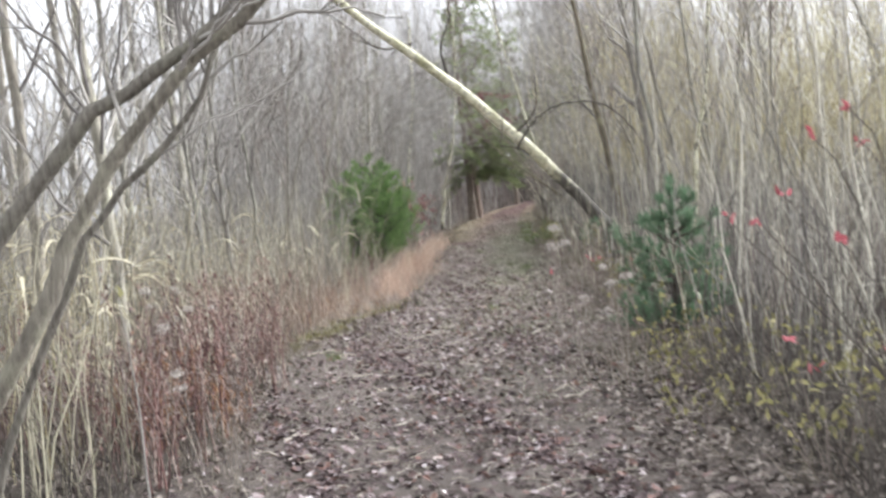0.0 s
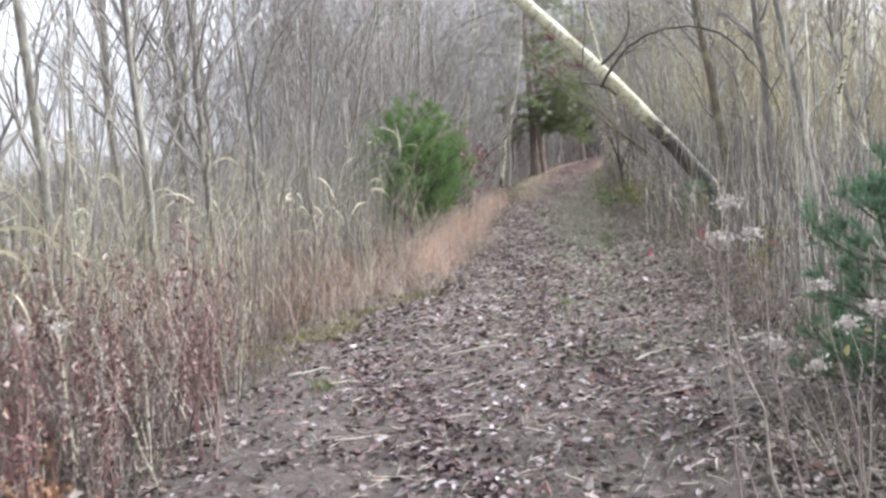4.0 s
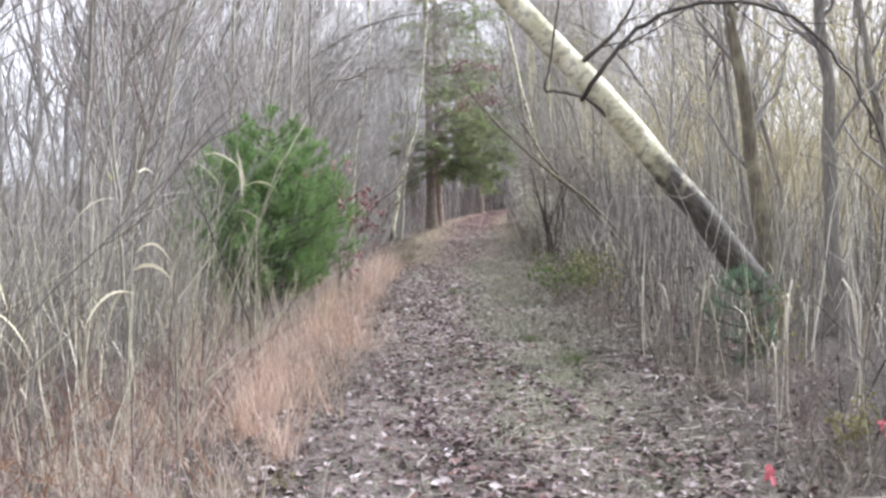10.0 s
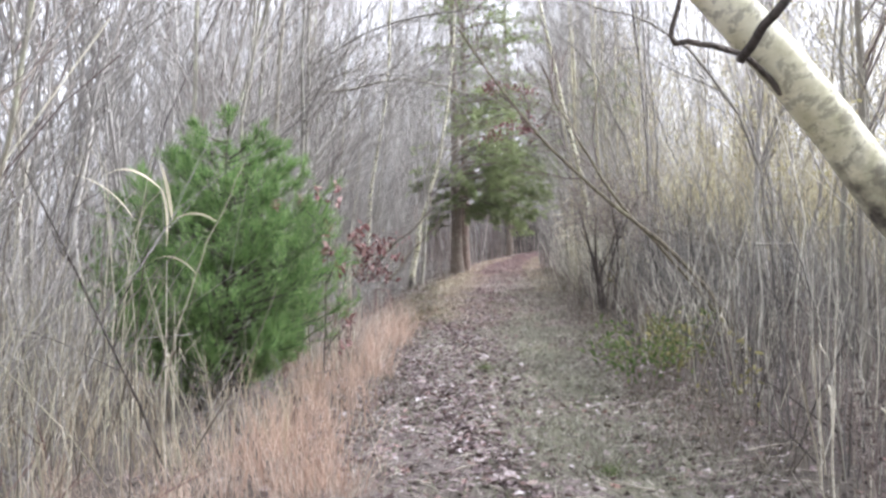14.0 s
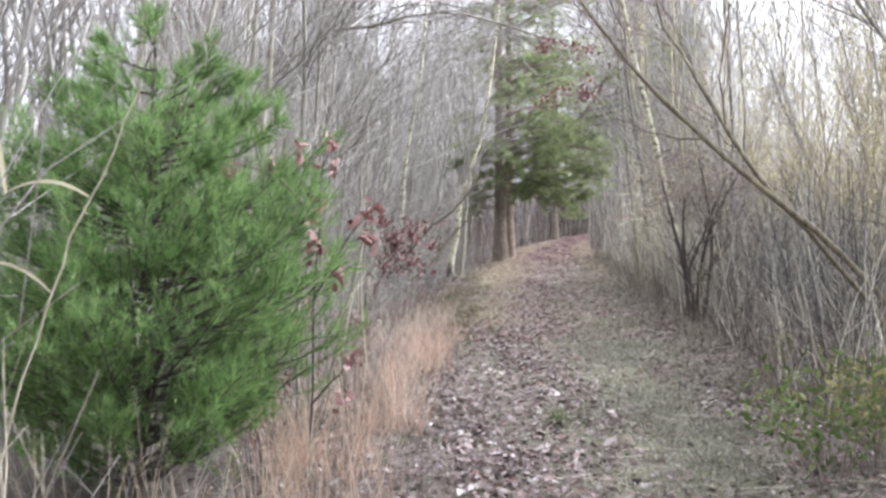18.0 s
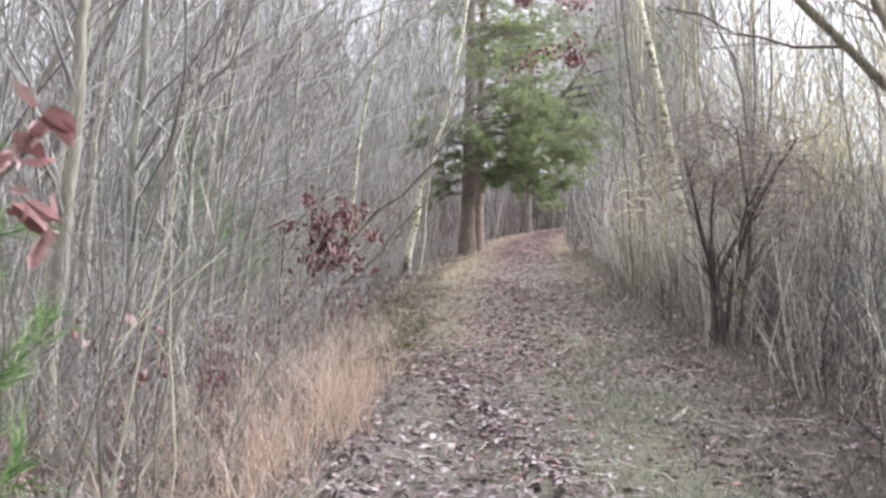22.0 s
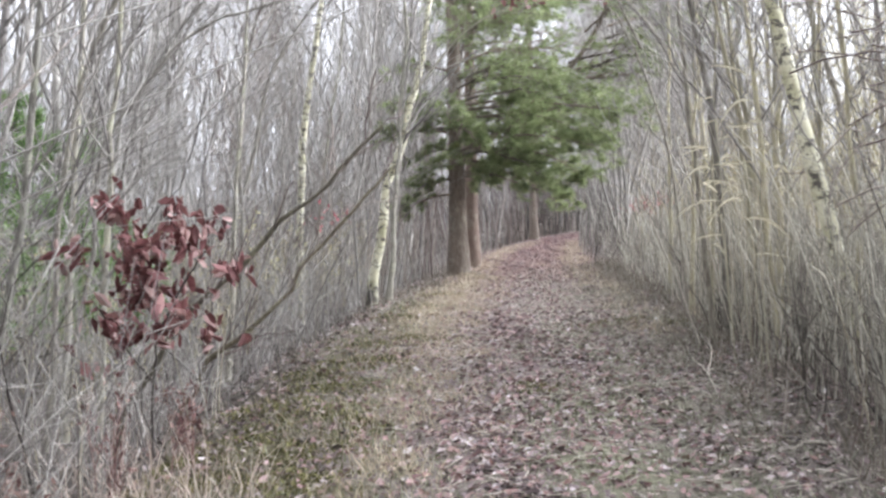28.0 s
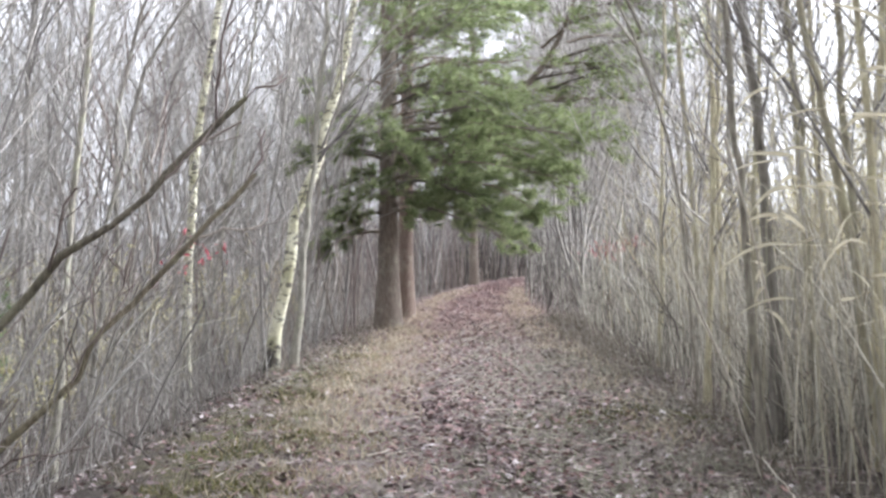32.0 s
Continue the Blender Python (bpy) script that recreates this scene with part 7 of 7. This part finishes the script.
def reed_plants():
    """Single reeds with long pale drooping blades."""
    rng = np.random.default_rng(200)

    def reed(stalk, leaves, label, r=0.007):
        base = np.array(stalk[0], float)
        base[2] = float(land(base[0], base[1])) - 0.03
        t = thing("reed_plant", base, label, "reed", "single reeds with drooping blades")
        pts = np.array([base, *stalk[1:]], float) - base
        limb("stalk", pts, r, r * 0.5, REED, t, "", 5)
        for root, mid, tip, w in leaves:
            q = np.array([root, mid, tip], float) - base
            s = np.linspace(0, 1, 8)[:, None]
            P = (1 - s) ** 2 * q[0] + 2 * s * (1 - s) * q[1] + s ** 2 * q[2]
            side = unit(np.cross(q[2] - q[0], rng.normal(0, 1, 3)))
            W = w * np.array([0.5, 0.9, 1, 1, 0.9, 0.7, 0.45, 0.08])
            V, F = ribbons(P[None], W[None], side[None])
            part("blade", mesh_of("blade", V, F, REED_BLADE), t, "pale dry blade")
    reed([(-1.78, 25.7, 0), (-1.69, 25.7, 0.49), (-1.46, 25.7, 1.09), (-1.29, 25.7, 1.49), (-1.08, 25.7, 1.9)],
         [((-1.3, 25.7, 1.48), (-1.45, 25.65, 1.6), (-1.61, 25.6, 1.49), 0.022), ((-1.61, 25.65, 1.5), (-1.64, 25.65, 1.8), (-1.68, 25.6, 1.92), 0.03), ((-1.46, 25.7, 1.1), (-1.6, 25.6, 1.3), (-1.75, 25.5, 1.2), 0.018)], "pale reed stalk bowed before the young pine")
    reed([(-2.0, 25.5, 0), (-1.97, 25.5, 0.8), (-1.85, 25.5, 1.5), (-1.62, 25.5, 1.75)],
         [((-1.65, 25.5, 1.72), (-1.9, 25.5, 1.98), (-2.1, 25.5, 1.8), 0.03), ((-1.65, 25.5, 1.72), (-1.6, 25.5, 1.6), (-1.63, 25.5, 1.3), 0.026), ((-1.85, 25.5, 1.5), (-2.0, 25.4, 1.8), (-2.3, 25.4, 1.85), 0.03)], "pale reed with long drooping blades")
    for i in range(70):
        y = 8.5 + 11 * rng.uniform(0, 1) ** 1.5
        side = -1
        if i > 65:
            y, side = rng.uniform(38.5, 45), 1
        x = float(edge_l(y)) - rng.uniform(0.8, 3.6) if side < 0 else float(edge_r(y)) + rng.uniform(0.6, 2.2)
        h = rng.uniform(1.3, 2.1)
        dx, dy = rng.normal(0, 0.12, 2)
        tip = np.array([x + dx, y + dy, -0.15 + h])
        lv = []
        for _ in range(int(rng.integers(3, 7))):
            u = rng.uniform(0.45, 0.98)
            root = np.array([x + dx * u, y + dy * u, -0.15 + h * u])
            a = rng.uniform(0, 6.28)
            out = np.array([math.cos(a), math.sin(a), 0]) * rng.uniform(0.12, 0.32)
            lv.append((root, root + out + np.array([0, 0, rng.uniform(0.04, 0.18)]), root + out * 1.6 - np.array([0, 0, rng.uniform(0.05, 0.3)]), rng.uniform(0.014, 0.03) * (0.7 if i > 65 else 1)))
        reed([(x, y, 0), (x + dx * 0.4, y + dy * 0.4, -0.15 + h * 0.5), tuple(tip)], lv, "tall dry reed with pale drooping blades", 0.006)
    for i in range(11):
        y = rng.uniform(40.6, 44.6)
        x = float(edge_r(y)) + rng.uniform(0.15, 0.9)
        h = rng.uniform(1.5, 2.4)
        dx = rng.uniform(-0.35, 0.05)
        lv = []
        for k in range(6):
            u = 0.55 + 0.43 * k / 5
            root = np.array([x + dx * u ** 2, y, -0.15 + h * u])
            a = rng.uniform(0, 6.28)
            out = np.array([math.cos(a), math.sin(a), 0]) * rng.uniform(0.07, 0.24)
            lv.append((root, root + out + np.array([0, 0, rng.uniform(0.0, 0.1)]), root + out * 1.9 + np.array([0, 0, rng.uniform(-0.22, 0.12)]), rng.uniform(0.012, 0.028)))
        reed([(x, y, 0), (x + dx * 0.25, y, -0.15 + h * 0.5), (x + dx, y, -0.15 + h)], lv, "tall reed with broad pale green-straw blades", 0.007)


reed_plants()


def fallen_sticks():
    rng = np.random.default_rng(210)
    spans = [(-1.64, 13.37, -1.31, 13.47), (-1.26, 12.86, -0.99, 12.9), (1.58, 13.13, 1.86, 13.27), (0.83, 12.9, 1.05, 13.1), (1.86, 21.22, 2.21, 21.24), (-0.41, 23.42, -0.19, 23.36),
             (0.07, 24.01, 0.22, 23.96), (2.04, 33.11, 2.29, 33.58), (1.68, 36.53, 1.91, 37.24), (2.24, 35.06, 2.36, 34.84), (-1.96, 11.41, -1.82, 11.64), (0.75, 8.9, 1.0, 9.0), (1.15, 8.7, 1.2, 9.1)]
    for k in range(90):
        y = rng.uniform(7, 48)
        x = float(edge_l(y)) + (float(edge_r(y)) - float(edge_l(y))) * (rng.uniform(0.05, 1.05) if k < 34 else rng.uniform(0.72, 1.2))
        a, ln = rng.uniform(0, 3.14), rng.uniform(0.15, 0.45)
        spans.append((x, y, x + ln * math.cos(a), y + ln * math.sin(a)))
    for i, (x0, y0, x1, y1) in enumerate(spans):
        mid = ((x0 + x1) / 2, (y0 + y1) / 2)
        z = float(land(*mid))
        t = np.linspace(0, 1, 5)[:, None]
        P = np.array([x0, y0, z]) * (1 - t) + np.array([x1, y1, z]) * t
        P[:, 2] = land(P[:, 0], P[:, 1]) + 0.022
        P -= np.array([*mid, z])
        P[1:-1] += rng.normal(0, 0.008, (3, 3))
        r = rng.uniform(0.008, 0.015) if i < 13 else rng.uniform(0.004, 0.009)
        R = np.linspace(r, r * 0.55, 5)
        ob = new("stick", mesh_of("stick", *tubes(P[None], R[None], 6), STICK))
        ob.location = (*mid, z)
        tagged(ob, "weathered pale stick lying on the leaf litter" if i < 13 else "thin broken twig lying on the leaf litter", "stick", "sticks on the trail")


fallen_sticks()


def slanting_stems():
    """Dead stems that lean through the thickets, near the trail."""
    rng = np.random.default_rng(220)
    for i in range(44):
        side = -1 if i % 2 else 1
        y = rng.uniform(8, 50)
        d = rng.uniform(0.7, 3.2)
        x = float(edge_l(y)) - d if side < 0 else float(edge_r(y)) + d
        if (x + 1.6) ** 2 + (y - 27.5) ** 2 < 2.5:
            continue
        z = float(land(x, y)) - 0.03
        ln = rng.uniform(1.6, 3.4)
        a = rng.uniform(0, 6.28)
        el = rng.uniform(0.5, 1.1)
        out = np.array([math.cos(a) * math.cos(el), math.sin(a) * math.cos(el), math.sin(el)]) * ln
        if side * out[0] < 0 and abs(out[0]) > d - 0.2:
            out[0] *= (d - 0.2) / abs(out[0])
        t = thing("dead_branch", (x, y, z), "thin dead branch slanting through the thicket", "branch", "dead branches in the thicket")
        limb("branch", [(0, 0, 0), tuple(out * 0.5 + np.array([0, 0, 0.08])), tuple(out)], rng.uniform(0.008, 0.018), 0.004, CANE if i % 3 else BARK_DARK, t, "", 5, 7, 230 + i)


slanting_stems()


def leaning_canes():
    """Pale dead canes fallen aslant at the foot of the thicket, their ends on the trail."""
    for i, (a, b, r) in enumerate((((3.58, 43.6, 0.02), (2.95, 40.9, 0.05), 0.007), ((1.96, 40.75, 0.0), (2.85, 40.9, 0.02), 0.004), ((3.07, 42.0, 0.05), (2.85, 40.2, 0.0), 0.0045), ((2.95, 43.0, 1.17), (3.38, 43.0, 0.0), 0.009), ((3.2, 43.0, 1.9), (3.75, 43.3, 0.0), 0.008))):
        a, b = np.array(a), np.array(b)
        for p in (a, b):
            p[2] += float(land(p[0], p[1])) + 0.02
        t = thing("fallen_cane", a, "pale dead cane fallen aslant at the foot of the reeds", "reed", "fallen canes")
        m = (b - a) / 2 + np.array([0.02, 0.0, 0.03])
        limb("stalk", [(0, 0, 0), m, b - a], r, r * 0.6, STICK, t, "", 5, 0, 440 + i)


leaning_canes()


def small_marks():
    for x, y, z in ((-1.62, 5.96, 1.2), (-1.95, 20.6, 1.55)):
        t = thing("hanging_leaf", (x, y, z), "single yellow leaf caught on a bare twig", "leaf")
        rng = np.random.default_rng(240)
        part("blade", mesh_of("blade", *leaf_set(np.zeros((1, 3)), np.array([0.07]), rng, 0, 0.8, 0.3), LEAF_YELLOW, False), t)
        zz = float(land(x, y))
        limb("twig", [(0.0, 0.05, zz - z - 0.03), (0.02, 0.04, -0.5), (0.0, 0.0, 0.03)], 0.006, 0.003, TWIG, t, "", 5)
    key_tree("sapling", "thin straight whitish sapling beside the trail", [(-1.86, 20.7, 0), (-1.9, 20.65, 1.0), (-1.93, 20.65, 2.0), (-1.98, 20.6, 3.4)], 0.016, 0.007, BARK_PALE, TWIG, 250, 7, 3, 0.4, 7)


small_marks()


def loose_leaves():
    """Larger fallen leaves that lie on top of the litter, one by one."""
    rng = np.random.default_rng(260)
    kinds = []
    for i in range(6):
        V, F = leaf_set(np.zeros((1, 3)), np.array([0.1]), rng, 1.0, 0.6, 0.2)
        V[:, 2] = 0.4 * (V[:, 2] - V[:, 2].min())
        kinds.append(mesh_of("leaf", V, F, LOOSE_LEAF, False))
    for i in range(300):
        y = rng.uniform(5.5, 44)
        l, r = float(edge_l(y)), float(edge_r(y))
        x = l + (r - l) * min(max(rng.normal(0.45, 0.27), 0), 1)
        ob = part("leaf", kinds[i % 6], ground)
        ob.matrix_basis = pose(x, y, float(land(x, y)) + 0.012, 0, 0, rng.uniform(0, 360)) @ Matrix.Scale(rng.uniform(0.6, 1.15), 4)


loose_leaves()


def single_stalks():
    """Pale stalks that stand apart at the trail's edge, one by one."""
    rng = np.random.default_rng(280)
    m, nt, bsdf = material("pale_stalk", 0.7)
    rnd = nt.nodes.new("ShaderNodeObjectInfo").outputs["Random"]
    col = ramp(nt, rnd, [(0, (0.24, 0.21, 0.165)), (0.4, (0.46, 0.42, 0.33)), (1, (0.78, 0.74, 0.61))])
    nodes = ramp(nt, noise_tex(nt, 3, 4, (2, 2, 7)), [(0.35, (0.62, 0.6, 0.56)), (0.6, (1, 1, 1))])
    nt.links.new(mixed(nt, 1.0, col, nodes, "MULTIPLY"), bsdf.inputs["Base Color"])
    first = []
    for i in range(9):
        hgt = np.array([1.0])
        P, R = stems(np.zeros(1), np.zeros(1), hgt, rng, 0.0048, (rng.normal(0, 0.04), 0), 0.05, 8, 0.1, 0.008, z=np.zeros(1) - 0.03)
        if i % 3 == 0:
            P[0, 5:] = P[0, 4] + np.array([[0.05, 0, 0.08], [0.12, 0.01, 0.05], [0.2, 0.0, -0.06]])
        first.append((P, R))
    made = {}
    zones = ((1, 15.5, 24, 0.1, 1.3, 46, 0.7, 1.6), (1, 36.5, 47, 0.3, 1.5, 46, 0.8, 1.75), (1, 6, 15, 0.35, 1.6, 34, 0.8, 1.7), (-1, 8, 16, 0.3, 1.8, 44, 0.8, 1.7), (-1, 10.3, 14, 0.05, 0.8, 26, 0.7, 1.6), (-1, 17, 26, 0.9, 2.2, 40, 0.7, 1.6), (-1, 30, 42, 0.5, 2.0, 34, 0.5, 1.5), (1, 26, 33, 0.3, 1.2, 26, 0.5, 1.3))
    for side, y0, y1, d0, d1, n, h0, h1 in zones:
        for _ in range(n):
            y, d = rng.uniform(y0, y1), d0 + (d1 - d0) * rng.uniform(0, 1) ** 1.2
            x = float(edge_l(y)) - d if side < 0 else float(edge_r(y)) + d
            if (x + 1.6) ** 2 + (y - 27.5) ** 2 < 1.9:
                continue
            i = int(rng.integers(0, 9))
            s = rng.uniform(h0, h1)
            mat = pose(x, y, float(land(x, y)), rng.normal(0, 5), rng.normal(0, 5), rng.uniform(0, 360)) @ Matrix.Diagonal((1.0, 1.0, s, 1.0))
            if i not in made:
                st = thing("reed_stalk", (0, 0, 0), "single pale dry stalk standing at the trail edge" if i % 3 else "single pale dry stalk with a broken, bent tip", "reed", "single stalks along the trail")
                P, R = first[i]
                part("stalk", mesh_of("stalk", *tubes(P, R, 5), m), st)
                q = P[0, 3]
                lv = np.array([q, q + np.array([0.04, 0.02, 0.16]), q + np.array([0.09, 0.05, 0.2]), q + np.array([0.15, 0.08, 0.12])])[None]
                part("blade", mesh_of("blade", *ribbons(lv, np.array([[0.008, 0.012, 0.009, 0.002]]), unit(np.array([[0.4, -0.9, 0.2]]))), m), st, "withered blade")
                st.matrix_basis = mat
                made[i] = st
            else:
                copy_thing(made[i], Matrix()).matrix_basis = mat


single_stalks()


def grass_tufts():
    """Small tufts that are still green on the trail."""
    rng = np.random.default_rng(290)
    for x, y, n, hh in ((1.5, 22.4, 120, 0.15), (-1.3, 12.8, 60, 0.12), (1.35, 24.2, 70, 0.11), (0.55, 16.2, 50, 0.1), (0.9, 29.6, 70, 0.12)):
        P, _ = stems(rng.normal(0, 0.05, n), rng.normal(0, 0.05, n), hh * rng.uniform(0.5, 1.2, n), rng, 0.003, (0, 0), 0.4, 4, 0.35, 0.012, z=np.zeros(n) - 0.01)
        a = rng.uniform(0, np.pi, n)
        W = np.repeat(np.array([[0.005, 0.005, 0.0035, 0.0008]]), n, 0)
        ob = new("grass_tuft", mesh_of("grass_tuft", *ribbons(P, W, np.stack([np.cos(a), np.sin(a), 0 * a], -1)), LEAF_GREEN))
        ob.location = (x, y, float(land(x, y)))
        tagged(ob, "small tuft of green grass on the leafy trail", "grass", "green grass tufts")


grass_tufts()
